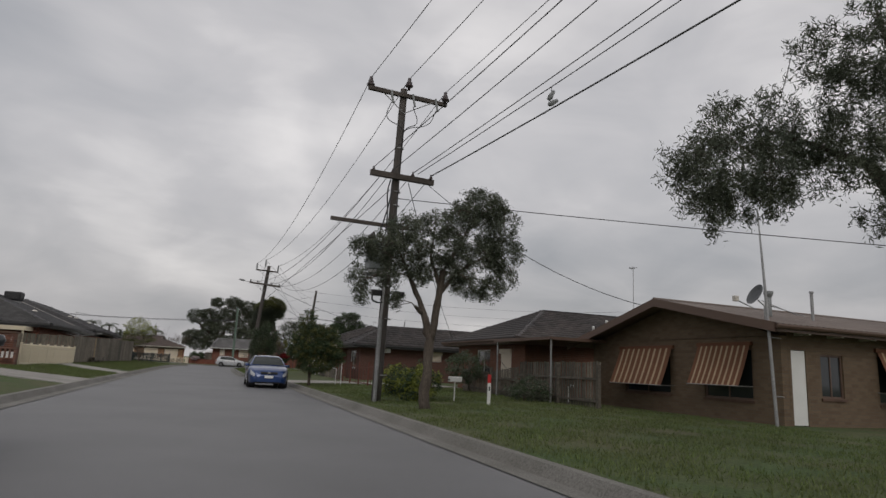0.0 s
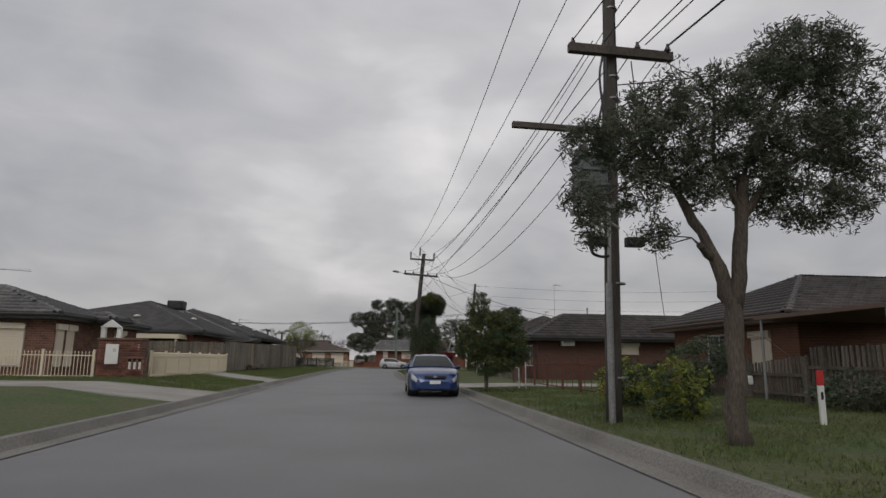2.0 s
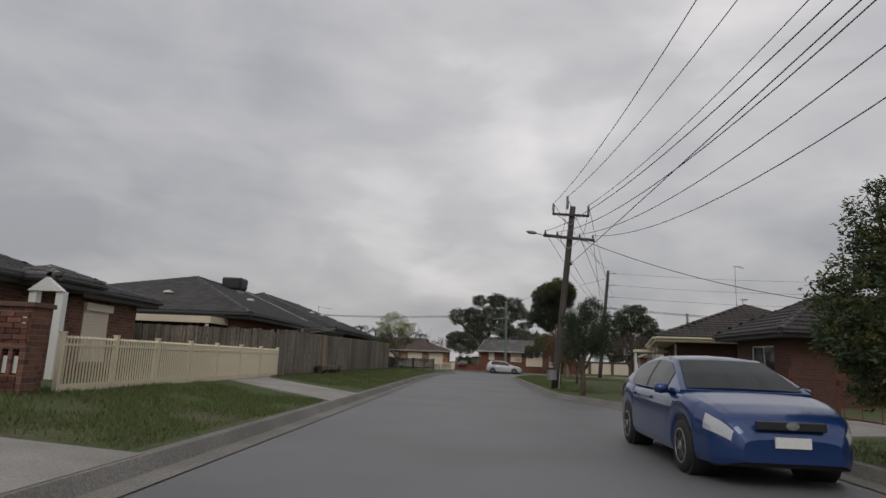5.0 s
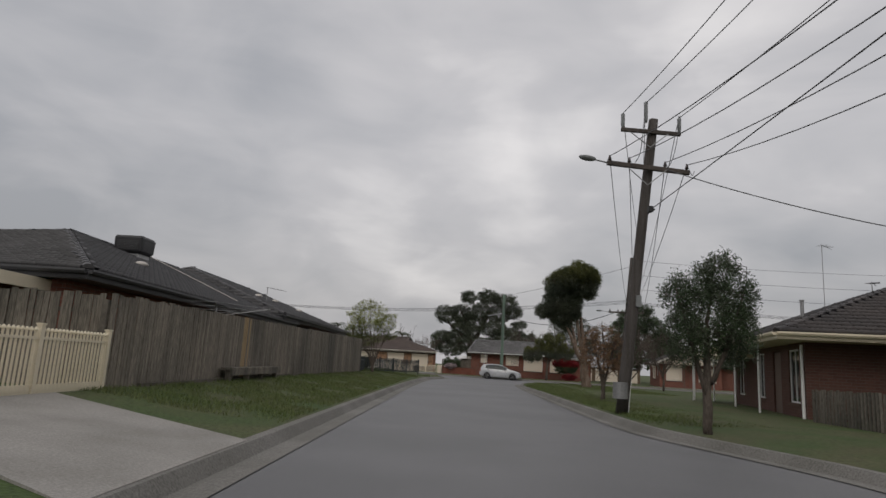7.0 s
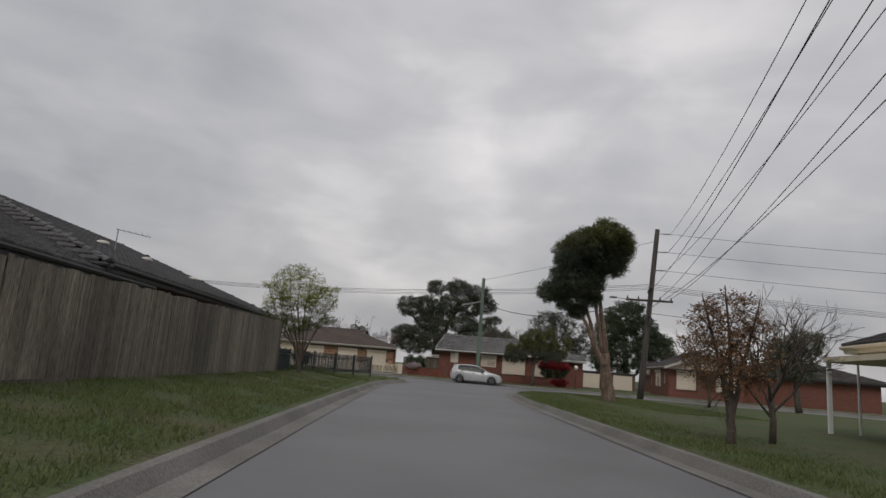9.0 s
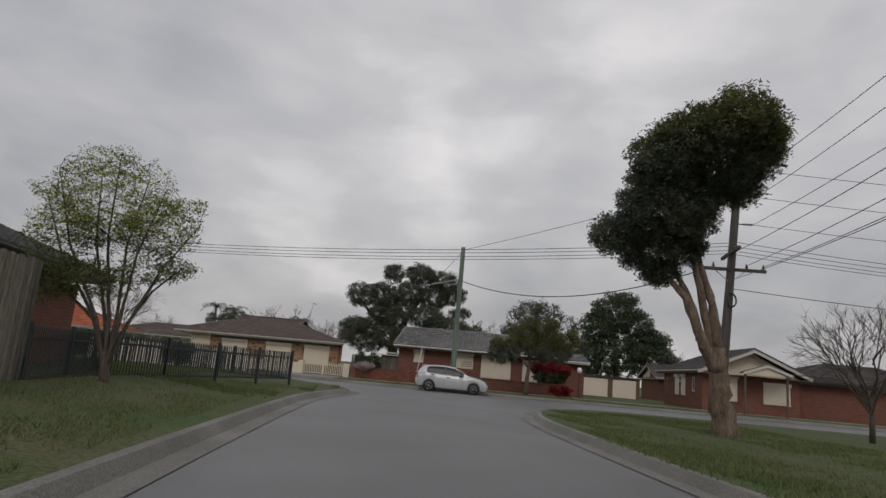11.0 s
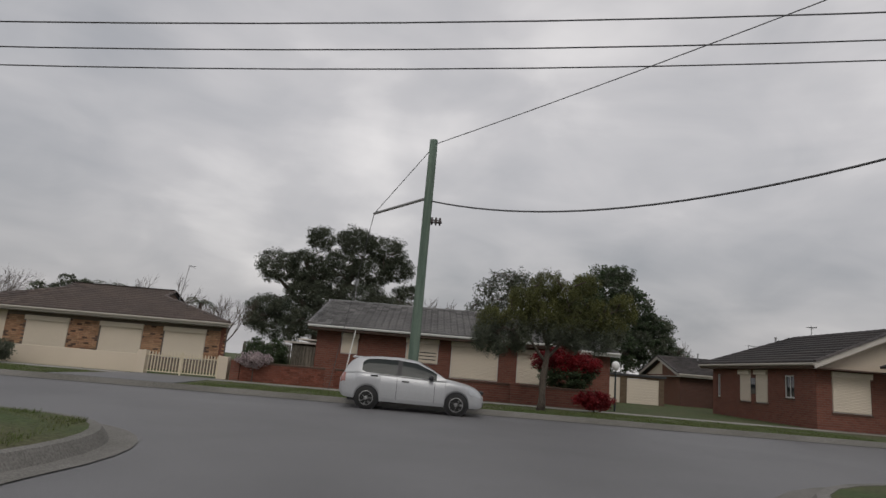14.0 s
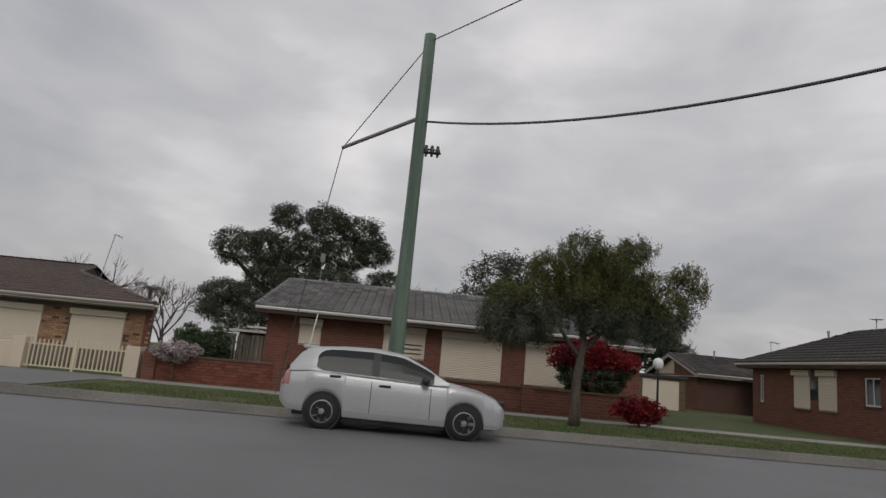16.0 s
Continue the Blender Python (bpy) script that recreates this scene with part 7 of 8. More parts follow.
tree("garden_tree", "small dark tree clumps behind the cream house", [
    [(-14.6, 113.5, 0.1, 0.16), (-14.6, 113.5, 2.6, 0.1), (-14.7, 113.5, 3.9, 0.03)]],
    [((-15.9, 113.5, 3.8), (0.6, 0.7, 0.55)), ((-15.6, 113.5, 3.6), (0.9, 0.8, 0.5)), ((-14.5, 113.5, 4.4), (0.6, 0.7, 0.6)), ((-14.6, 113.5, 4.0), (0.8, 0.8, 0.5)), ((-13.4, 113.5, 4.25), (0.6, 0.7, 0.5)), ((-13.9, 113.5, 3.6), (1.0, 0.8, 0.5))],
    240, 26, 0.07, 0.4, 0.14, "leaf_dark", "bark", 0.1, 60, 25, r_twig=0.02, m=FAR)
tree("garden_shrub", "clipped dark bush behind the iron fence", [
    [(-9.2, 79.2, 0.25, 0.03), (-9.2, 79.2, 0.7, 0.02)]],
    [((-9.2, 79.2, 0.95), (0.55, 0.55, 0.42))],
    140, 34, 0.035, 0.5, 0.09, "leaf_dark", "bark", 0.0, 12, 21, r_twig=0.008, group="shrubs", m=FAR)
bare_tree("leafless grey tree far behind the roofs", (-52.5, 194, 0), 16, 0.85, 31, 14, 0.22, m=FAR)
bare_tree("leafless grey tree far behind the roofs", (-43.5, 190, 0), 9.0, 0.9, 38, 12, 0.15, m=FAR)
bare_tree("leafless spreading tree in the corner garden", (11.6, 70.9, 0.15), 4.7, 0.72, 32, 12, 0.08)
bare_tree("leafless grey tree behind the far houses", (32, 121, 0), 5.6, 0.6, 33, 7, 0.16, m=FAR)
bare_tree("leafless twiggy tree behind the roof", (-11, 122, 0), 7.2, 0.7, 34, 9, 0.14, m=FAR)
bare_tree("small leafless tree behind the shed", (-5.5, 116, 0), 6.0, 0.7, 35, 7, 0.12, m=FAR)
bare_tree("leafless twiggy tree behind the roof", (9.0, 121, 0), 8.0, 0.7, 36, 7, 0.2, m=FAR)
bare_tree("bare russet branches by the leaning pole", (4.2, 53.0, 0.1), 3.5, 0.8, 37, 7, 0.07)


def palm(base, h, r, seed):
    rng = np.random.default_rng(seed)
    t = tagged(empty("palm_tree", FAR @ Matrix.Translation(base)), "distant palm with arching dark fronds", "palm", "palms")
    part("trunk", Build().tube([(0, 0, 0), (0.05, 0, h * 0.5), (0, 0, h)], [0.24, 0.18, 0.16], 8), M["bark"], t, smooth=True)
    for k in range(16):
        a, e = 2 * math.pi * k / 16 + rng.uniform(-0.2, 0.2), rng.uniform(0.1, 1.1)
        b = Build()
        side = Vector((-math.sin(a), math.cos(a), 0))
        pts = []
        for s in np.linspace(0, 1, 8):
            rr = r * s
            pts.append(Vector((math.cos(a) * rr * math.cos(e * 0.5), math.sin(a) * rr * math.cos(e * 0.5), h + r * (math.sin(e) * s - 0.75 * s * s))))
        for i in range(1, 8):
            for sgn in (-1, 1):
                for q in (0, 0.5):
                    p = pts[i - 1].lerp(pts[i], q)
                    tip = p + side * sgn * 0.45 * (1.1 - i / 8) + Vector((0, 0, -0.25))
                    d = (pts[i] - pts[i - 1]) * 0.3
                    b.poly([p, p + d * 0.6, tip + d * 0.5])
        b.tube(pts, 0.025, 4)
        part("frond", b, M["leaf_dark"], t)


for x, y, h, r, s in ((-18.9, 139, 6.2, 1.9, 1), (-22.8, 146, 6.9, 2.1, 2), (-10.3, 139, 5.6, 1.8, 3)):
    palm((x, y, 0.2), h, r, s)


# ---- fences ----
def paling_mesh(w, h, t, name, material, pointed=False):
    b = Build().box(-w / 2, w / 2, -t / 2, t / 2, 0, h)
    return b.mesh(name, material)


def paling_fence(label, a, b, z0, top0, top1, pitch=0.107, rails=True, material="paling", seed=5, fresh=(), rail_side=1, sag=0.0, levels=(0.2, 0.78)):
    """Upright timber palings from a to b (xy), with rails and a plinth board behind them."""
    rng = random.Random(seed)
    f = tagged(empty("paling_fence", I4), label, "fence", "paling fences")
    a, b = Vector((*a, 0)), Vector((*b, 0))
    L = (b - a).length
    d = (b - a) / L
    ang = math.atan2(d.y, d.x)
    n = int(L / pitch)
    kinds = [paling_mesh(0.1, 1.0, 0.016, "paling", M[material]), paling_mesh(0.094, 1.0, 0.018, "paling", M[material]), paling_mesh(0.103, 1.0, 0.015, "paling", M[material])]
    new_one = paling_mesh(0.1, 1.0, 0.016, "paling", M["paling_new"])
    for i in range(n):
        t = (i + 0.5) / n
        top = top0 + (top1 - top0) * t + rng.uniform(-0.03, 0.022) - sag * math.sin(math.pi * t)
        p = a.lerp(b, t)
        o = part("paling", new_one if i in fresh else rng.choice(kinds), None, f)
        q = rng.uniform(-0.006, 0.006)
        o.matrix_local = Matrix.Translation((p.x - d.y * q, p.y + d.x * q, z0)) @ Matrix.Rotation(ang, 4, "Z") @ Matrix.Rotation(rng.uniform(-0.017, 0.017), 4, "Y") @ Matrix.Diagonal((1, 1, top - z0, 1))
    nrm = Vector((-d.y, d.x, 0)) * rail_side * 0.04
    mm = Matrix.Translation(a + nrm) @ Matrix.Rotation(ang, 4, "Z")
    for k in levels:
        zz = z0 + (top0 + top1 - 2 * z0) / 2 * k
        part("rail", Build().box(0, L, -0.022, 0.022, zz, zz + 0.075, mm), M["rail"], f)
    for i in range(int(L / 2.4) + 1):
        s = min(i * 2.4, L - 0.05)
        part("fence_post", Build().box(s - 0.05, s + 0.05, -0.02, 0.08, z0 - 0.1, z0 + (top0 - z0) * 0.93, mm), M["rail"], f)
    return f


paling_fence("long weathered grey paling fence, one fresh orange paling", (-8.1, 39.0), (-7.69, 65.0), 0.41, 1.97, 2.28, seed=5, fresh=(59, 60, 61, 63), rail_side=1)
paling_fence("weathered grey paling fence beside the driveway", (-14.6, 39.05), (-8.2, 39.05), 0.41, 2.02, 1.96, seed=6)
paling_fence("old grey paling fence with sagging top", (10.6, 14.5), (10.6, 19.9), 0.2, 1.62, 1.60, 0.15, seed=7, rail_side=1, levels=(0.12, 0.6))
paling_fence("old grey paling fence with sagging top", (10.6, 19.95), (10.6, 25.6), 0.2, 1.42, 1.05, 0.15, seed=8, rail_side=1, sag=0.08, levels=(0.15, 0.62))
paling_fence("low grey timber fence in front of the house", (7.2, 46.0), (7.2, 37.6), 0.2, 1.05, 1.08, 0.13, seed=9)
paling_fence("pale weathered timber fence between the gardens", tuple(cross(-8.2, 11.5).xy), tuple(cross(-4.5, 11.5).xy), 0.14, 1.72, 1.72, 0.12, seed=10)
paling_fence("bleached white paling fence behind the iron railings", fxy(-14.5, 84.8), fxy(-7.6, 84.03), 0.25, 1.25, 1.2, 0.16, seed=11, material="fascia")
part_bench = tagged(empty("timber_bench", I4), "low weathered timber bench against the fence", "bench")
for y in (43.98, 45.3, 46.5, 47.9):
    part("leg", Build().box(-7.85, -7.72, y - 0.06, y + 0.06, 0.4, 0.7), M["paling"], part_bench, bevel=0.01)
part("seat_board", Build().box(-7.95, -7.66, 43.85, 48.05, 0.7, 0.765), M["paling"], part_bench, bevel=0.008)
part("front_board", Build().box(-7.70, -7.66, 43.85, 48.05, 0.58, 0.698), M["paling"], part_bench)
part("edging", Build().box(-7.98, -7.9, 40.0, 56.0, 0.38, 0.5), M["rail"], part_bench)


def bar_mesh(h, r, material, top="knob"):
    prof = [(r, 0), (r, h - 0.04), (r * 1.7, h - 0.03), (r * 1.7, h - 0.01), (r * 0.3, h + 0.02)] if top == "knob" else [(r, 0), (r, h), (r * 0.4, h + 0.03)]
    b = Build().lathe(prof, 6)
    return b.mesh("picket", material, smooth=False)


def railing(label, pts, z0, h, pitch, material, post=0.05, post_step=1.7, r=0.011, top="knob", name="metal_fence", plinth=0.0, group="metal fences", rails=(0.1, 0.86)):
    """Metal railings along a polyline: posts, two rails and single pickets."""
    f = tagged(empty(name, I4), label, "fence", group)
    pick = bar_mesh(h - 0.08, r, M[material], top)
    for a, b in zip(pts, pts[1:]):
        a, b = Vector((*a, 0)), Vector((*b, 0))
        L = (b - a).length
        d = (b - a) / L
        mm = Matrix.Translation(a) @ Matrix.Rotation(math.atan2(d.y, d.x), 4, "Z")
        n = int(L / pitch)
        for i in range(n):
            o = part("picket", pick, None, f)
            p = a + d * (L * (i + 0.5) / n)
            o.matrix_local = Matrix.Translation((p.x, p.y, z0 + 0.08))
        for k in rails:
            part("rail", Build().box(0, L, -0.016, 0.016, z0 + h * k - 0.018, z0 + h * k + 0.018, mm), M[material], f)
        if plinth:
            part("plinth_board", Build().box(0, L, -0.012, 0.012, z0 - 0.04, z0 + plinth, mm), M[material], f)
        m = max(1, round(L / post_step))
        for i in range(0 if a.xy == Vector(pts[0]) else 1, m + 1):
            s = L * i / m
            pb = Build().box(s - post / 2, s + post / 2, -post / 2, post / 2, z0 - 0.1, z0 + h + 0.05, mm)
            pb.box(s - post * 0.62, s + post * 0.62, -post * 0.62, post * 0.62, z0 + h + 0.05, z0 + h + 0.075, mm)
            part("post", pb, M[material], f)
    return f


railing("cream metal picket fence around the front lawn", [(-9.75, 27.6), (-24.6, 27.6)], 0.4, 0.9, 0.115, "cream", 0.07, 1.65, 0.013)
railing("cream metal driveway gates and side panels", [(-8.0, 27.9), (-8.0, 30.9), (-8.0, 33.9), (-8.0, 38.88)], 0.4, 0.9, 0.085, "cream", 0.075, 1.5, 0.017, plinth=0.16, name="driveway_gates")
railing("black iron picket fence around a corner lawn", [(-7.72, 65.1), fxy(-8.3, 70.0), fxy(-5.12, 77.2), fxy(-17.0, 81.8)], 0.34, 0.92, 0.088, "iron", 0.06, 2.0, 0.0135, top="spike", rails=(0.12, 0.82))
railing("rust brown metal posts and rails along a garden", [(6.2, 34.2), (6.2, 22.6)], 0.2, 1.02, 0.6, "rust", 0.07, 1.9, 0.012, top="spike")
gate = railing("cream timber picket gates between rendered pillars", [tuple(cross(-10.25, 6.05).xy), tuple(cross(-7.45, 6.05).xy)], 0.15, 0.78, 0.115, "cream", 0.06, 1.4, 0.022, top="spike", name="picket_gates")


# ---- brickwork built brick by brick ----
def brick_shape(material, l=0.222, h=0.074, t=0.03):
    c = 0.004
    b = Build()
    b.v = [(0, 0.02, 0), (l, 0.02, 0), (l, 0.02, h), (0, 0.02, h), (c, -t + 0.02, c), (l - c, -t + 0.02, c), (l - c, -t + 0.02, h - c), (c, -t + 0.02, h - c)]
    b.f = [(4, 5, 6, 7), (0, 1, 5, 4), (1, 2, 6, 5), (2, 3, 7, 6), (3, 0, 4, 7)]
    return b.mesh("brick", material)


late_bricks = []


def brick_area(parent, m, s0, s1, z0, z1, mats, seed=3, proud=0.0, odd=0.0):
    """Single bricks in stretcher bond over a wall's outer face; odd: how many stand proud."""
    late_bricks.append((parent, m, s0, s1, z0, z1, mats, seed, proud, odd))


pier = tagged(empty("brick_letterbox_pier", I4), "brick gate pier with meter cabinet and letterboxes", "pier")
m = wall(pier, (-9.55, 27.35), (-8.15, 27.35), 0.2, 1.70, M["brick_h1"], t=0.42, name="core")
part("coping", Build().box(-9.6, -8.1, 27.3, 27.82, 1.70, 1.77), M["brick_burnt"], pier, bevel=0.01)
brick_area(pier, m, 0.0, 1.4, 0.2, 1.70, ("brick_piece_h1",), 3)
m2 = wall(pier, (-8.7, 27.02), (-7.92, 27.02), 0.2, 1.16, M["brick_h1"], [(0.27, 0.37, 0.72, 1.08), (0.43, 0.53, 0.72, 1.08), (0.59, 0.69, 0.72, 1.08)], t=0.32, name="core")
brick_area(pier, m2, 0.0, 0.25, 0.2, 1.16, ("brick_piece_h1",), 4)
brick_area(pier, m2, 0.25, 0.78, 0.2, 0.70, ("brick_piece_h1",), 5)
for s in (0.27, 0.43, 0.59):
    part("letterbox", Build().box(s, s + 0.1, 0.05, 0.25, 0.74, 0.98, m2), M["white"], pier, "white letterbox in a slot")
cab = part("meter_cabinet", Build().box(0.26, 0.68, -0.06, 0.02, 0.9, 1.56, m), M["white"], pier, "white metal meter cabinet", bevel=0.012)
part("cabinet_label", Build().box(0.5, 0.6, -0.064, -0.0605, 1.3, 1.42, m), M["fascia"], cab)
part("plate", Build().box(1.28, 1.34, -0.018, -0.012, 1.38, 1.56, m), M["white"], pier)
mp = wall(pier, (-8.15, 27.35), (-8.15, 27.77), 0.2, 1.695, M["brick_h1"], t=0.05, name="core")

bw = tagged(empty("brick_fence", CROSS), "low red brick garden wall along the footpath", "brick fence")
m = wall(bw, (-6.95, 6.0), (7.0, 6.0), 0.1, 0.80, M["brick_red"], t=0.22)
part("coping", Build().box(-7.0, 7.05, 5.96, 6.26, 0.80, 0.865), M["brick_burnt"], bw, bevel=0.012)
for u in (-6.95, -3.4, 0.1, 3.6, 6.9):
    part("pier", Build().box(u - 0.02, u + 0.33, 5.93, 6.28, 0.1, 0.9), M["brick_red"], bw, bevel=0.008)
brick_area(bw, m, 0.36, 6.5, 0.12, 0.80, ("brick_piece",), 7)
cw = tagged(empty("rendered_fence", CROSS), "cream rendered low wall with square pillars", "garden wall")
part("wall", Build().box(-22.0, -10.5, 6.0, 6.2, 0.1, 0.82), M["cream_wall"], cw, bevel=0.01)
for u in (-7.42, -10.5):
    part("pillar", Build().box(u, u + 0.34, 5.93, 6.27, 0.1, 0.98), M["cream_wall"], cw, bevel=0.012)
# tan feature bricks of the cream house
part("render_panel", Build().box(-20.6, -19.1, V4 - 0.03, V4 - 0.004, 0.14, 2.25), M["cream_wall"], H4, "cream rendered panel")
MW = Matrix(((1, 0, 0, -20.6), (0, 1, 0, V4 - 0.0), (0, 0, 1, 0), (0, 0, 0, 1)))
for a, b in ((1.5, 2.4), (4.4, 5.83), (7.8, 8.77), (10.7, 11.6)):
    brick_area(H4, MW, a, b, 0.72, 2.06, ("brick_tan",) * 5 + ("brick_burnt",), 11, odd=0.16)

globe = tagged(empty("globe_lamp", CROSS @ Matrix.Translation((7.7, 6.4, 0))), "white globe garden lamp on a short post", "lamp")
part("lamp_post", Build().tube([(0, 0, 0.1), (0, 0, 1.68)], [0.04, 0.03], 8), M["iron"], globe)
part("globe", Build().lathe([(0.02, 1.68), (0.085, 1.70), (0.14, 1.78), (0.155, 1.86), (0.14, 1.95), (0.085, 2.02), (0.02, 2.045)], 16), M["globe"], globe, smooth=True)
pr = tagged(empty("white_pole", CROSS), "thin white pole leaning against the eave", "pole")
part("pole", Build().tube([(-2.95, 7.6, 0.14), (-2.69, 8.05, 2.48)], 0.022, 8), M["white"], pr)

# ---- verge furniture ----
mb = tagged(empty("letterbox", Matrix.Translation((6.4, 16.1, 0.1))), "white metal letterbox on a slim post", "letterbox", "letterboxes")
part("post", Build().tube([(0, 0, 0), (0, 0, 0.68)], 0.022, 8), M["white"], mb)
part("box", Build().box(-0.2, 0.2, -0.11, 0.11, 0.68, 0.84), M["white"], mb, bevel=0.025)
part("flap", Build().box(-0.205, -0.2, -0.08, 0.08, 0.72, 0.76), M["black"], mb)
mk = tagged(empty("marker_post", Matrix.Translation((6.92, 14.7, 0.2))), "white marker post with a red top band", "marker post")
part("post", Build().box(-0.05, 0.05, -0.02, 0.02, 0, 0.62), M["white"], mk, bevel=0.006)
part("band", Build().box(-0.052, 0.052, -0.022, 0.022, 0.622, 0.86), M["marker_red"], mk, bevel=0.006)
part("reflector", Build().box(-0.02, 0.02, -0.026, -0.0225, 0.4, 0.52), M["black"], mk)
wp = tagged(empty("tap_post", Matrix.Translation((4.9, 27.5, 0.2))), "short white pipe stand with a tap", "pipe")
part("pipe", Build().tube([(0, 0, 0), (0, 0, 0.72), (-0.16, 0, 0.74)], 0.022, 8), M["white"], wp)
part("pipe", Build().tube([(0.25, 0, 0), (0.25, 0, 1.05)], 0.018, 8), M["white"], wp)
bp = tagged(empty("bent_pipe", Matrix.Translation((11.4, 17.6, 0.2))), "white bent vent pipe by the wall", "pipe")
part("pipe", Build().tube([(0, 0, 0), (0, 0, 0.5), (0, -0.06, 0.58), (0, -0.25, 0.6)], 0.05, 10), M["white"], bp)


# ---- parked cars ----
def smooth_profile(pts, xs, passes=2):
    y = np.interp(xs, [p[0] for p in pts], [p[1] for p in pts])
    for _ in range(passes):
        y[1:-1] = (y[:-2] + 2 * y[1:-1] + y[2:]) / 4
    return y


SECT_F = np.array([0, 0.07, 0.14, 0.25, 0.35, 0.45, 0.55, 0.64, 0.72, 0.8, 0.87, 0.93, 0.97, 1.0])
SECT_K = smooth_profile([(0, 0.955), (0.14, 0.995), (0.45, 1.0), (0.72, 0.985), (0.93, 0.935), (1.0, 0.85)], SECT_F, 1)


def car(name, label, m, spec, paint):
    """A parked car; local x points forward. spec holds its side profile."""
    c = tagged(empty(name, m), label, "car", "parked cars")
    L, W, H = spec["L"], spec["W"] / 2, spec["H"]
    xs = np.linspace(-L / 2, L / 2, 121)
    zt, w = smooth_profile(spec["deck"], xs), smooth_profile(spec["width"], xs) * W
    zr = smooth_profile(spec["roof"], xs, 3)
    ax, ra = spec["axles"], spec["arch"]
    zb = smooth_profile(spec["sill"], xs, 1)
    for a in ax:
        k = np.abs(xs - a) < ra
        zb[k] = np.maximum(zb[k], spec["hub"] + np.sqrt(ra ** 2 - (xs[k] - a) ** 2))
    zb = np.minimum(zb, zt - 0.08)
    b = Build()
    rings = []
    for i, x in enumerate(xs):
        h = zt[i] - zb[i]
        half = [(w[i] * k, zb[i] + f * h) for f, k in zip(SECT_F, SECT_K)] + [(w[i] * 0.7, zt[i] + 0.014), (w[i] * 0.4, zt[i] + 0.025), (0, zt[i] + 0.03)]
        rings.append([(x, y, z) for y, z in half] + [(x, -y, z) for y, z in reversed(half[:-1])])
    for r, s in zip(rings, rings[1:]):
        for k in range(len(r) - 1):
            b.poly([r[k], r[k + 1], s[k + 1], s[k]])
    b.poly(rings[0])
    b.poly(list(reversed(rings[-1])))
    body = part("body", b, M[paint], c, smooth=True)
    # cabin
    ins = [i for i in range(len(xs)) if zr[i] > zt[i] + 0.03]
    base = float(np.mean(zt[ins]))

    def cabin(i, f):
        """The half section of the cabin at station i: f runs 0 at the belt, 1 at the gutter."""
        k = min(1.0, (zr[i] - zt[i]) / (H - base))
        wb, wt = w[i] * 0.93, w[i] * 0.93 - W * 0.26 * k
        return wb + (wt - wb) * f ** 1.3, zt[i] - 0.02 + (zr[i] - 0.05 * k - zt[i] + 0.02) * f
    g = Build()
    rr = []
    for i in ins:
        half = [cabin(i, f) for f in (0, 0.25, 0.5, 0.75, 1)]
        k = min(1.0, (zr[i] - zt[i]) / (H - base))
        yt = half[-1][0]
        half += [(yt * 0.93, zr[i] - 0.015 * k), (yt * 0.6, zr[i]), (0, zr[i] + 0.012 * k)]
        rr.append([(xs[i], y, z) for y, z in half] + [(xs[i], -y, z) for y, z in reversed(half[:-1])])
    for r, s in zip(rr, rr[1:]):
        for k in range(len(r) - 1):
            g.poly([r[k], r[k + 1], s[k + 1], s[k]])
    g.poly(rr[0])
    g.poly(list(reversed(rr[-1])))
    part("roof", g, M[paint], c, smooth=True)
    # side windows, proud of the cabin by a hair
    for x0, x1 in spec["windows"]:
        for sgn in (1, -1):
            p = Build()
            idx = [i for i in ins if x0 <= xs[i] <= x1]
            for i, j in zip(idx, idx[1:]):
                for f0, f1 in ((0.04, 0.34), (0.34, 0.65), (0.65, 0.95)):
                    q = []
                    for ii, ff in ((i, f0), (j, f0), (j, f1), (i, f1)):
                        # the hindmost corners are rounded off
                        ease = math.sqrt(max(0.0, 1 - max(0.0, 1 - (xs[ii] - x0) / 0.22) ** 2)) if x0 == spec["windows"][0][0] else 1.0
                        y, z = cabin(ii, 0.35 + (ff - 0.35) * (0.25 + 0.75 * ease))
                        q.append((xs[ii], sgn * (y + 0.008), z))
                    p.poly(q)
            part("side_window", p, M["car_glass"], c, smooth=True)
    for (xa, x0), (x1, xb) in zip(spec["windows"], spec["windows"][1:]):
        for sgn in (1, -1):
            p = Build()
            idx = [i for i in ins if x0 - 0.04 <= xs[i] <= x1 + 0.04]
            for i, j in zip(idx, idx[1:]):
                for f0, f1 in ((0.04, 0.34), (0.34, 0.65), (0.65, 0.95)):
                    p.poly([(xs[ii], sgn * (cabin(ii, ff)[0] + 0.006), cabin(ii, ff)[1]) for ii, ff in ((i, f0), (j, f0), (j, f1), (i, f1))])
            part("pillar", p, M["black"], c, "black door pillar", smooth=True)
    if "spoiler" in spec:
        sx, sz = spec["spoiler"]
        part("spoiler", Build().box(sx - 0.15, sx + 0.12, -W * 0.6, W * 0.6, sz - 0.045, sz + 0.012), M[paint], c, bevel=0.012)
    for nm, (x0, x1) in (("windscreen", spec["screen"]), ("rear_window", spec["back"])):
        p = Build()
        idx = [i for i in ins if x0 <= xs[i] <= x1]
        for i, j in zip(idx, idx[1:]):
            for k in range(8):
                q = []
                for ii, t in ((i, k), (j, k), (j, k + 1), (i, k + 1)):
                    f = -1 + 2 * t / 8
                    yt = cabin(ii, 1)[0] * 0.9
                    q.append((xs[ii] + (0.012 if nm == "windscreen" else -0.012), f * yt, zr[ii] - 0.012 * f * f + 0.014))
                p.poly(q)
        part(nm, p, M["car_glass"], c, smooth=True)
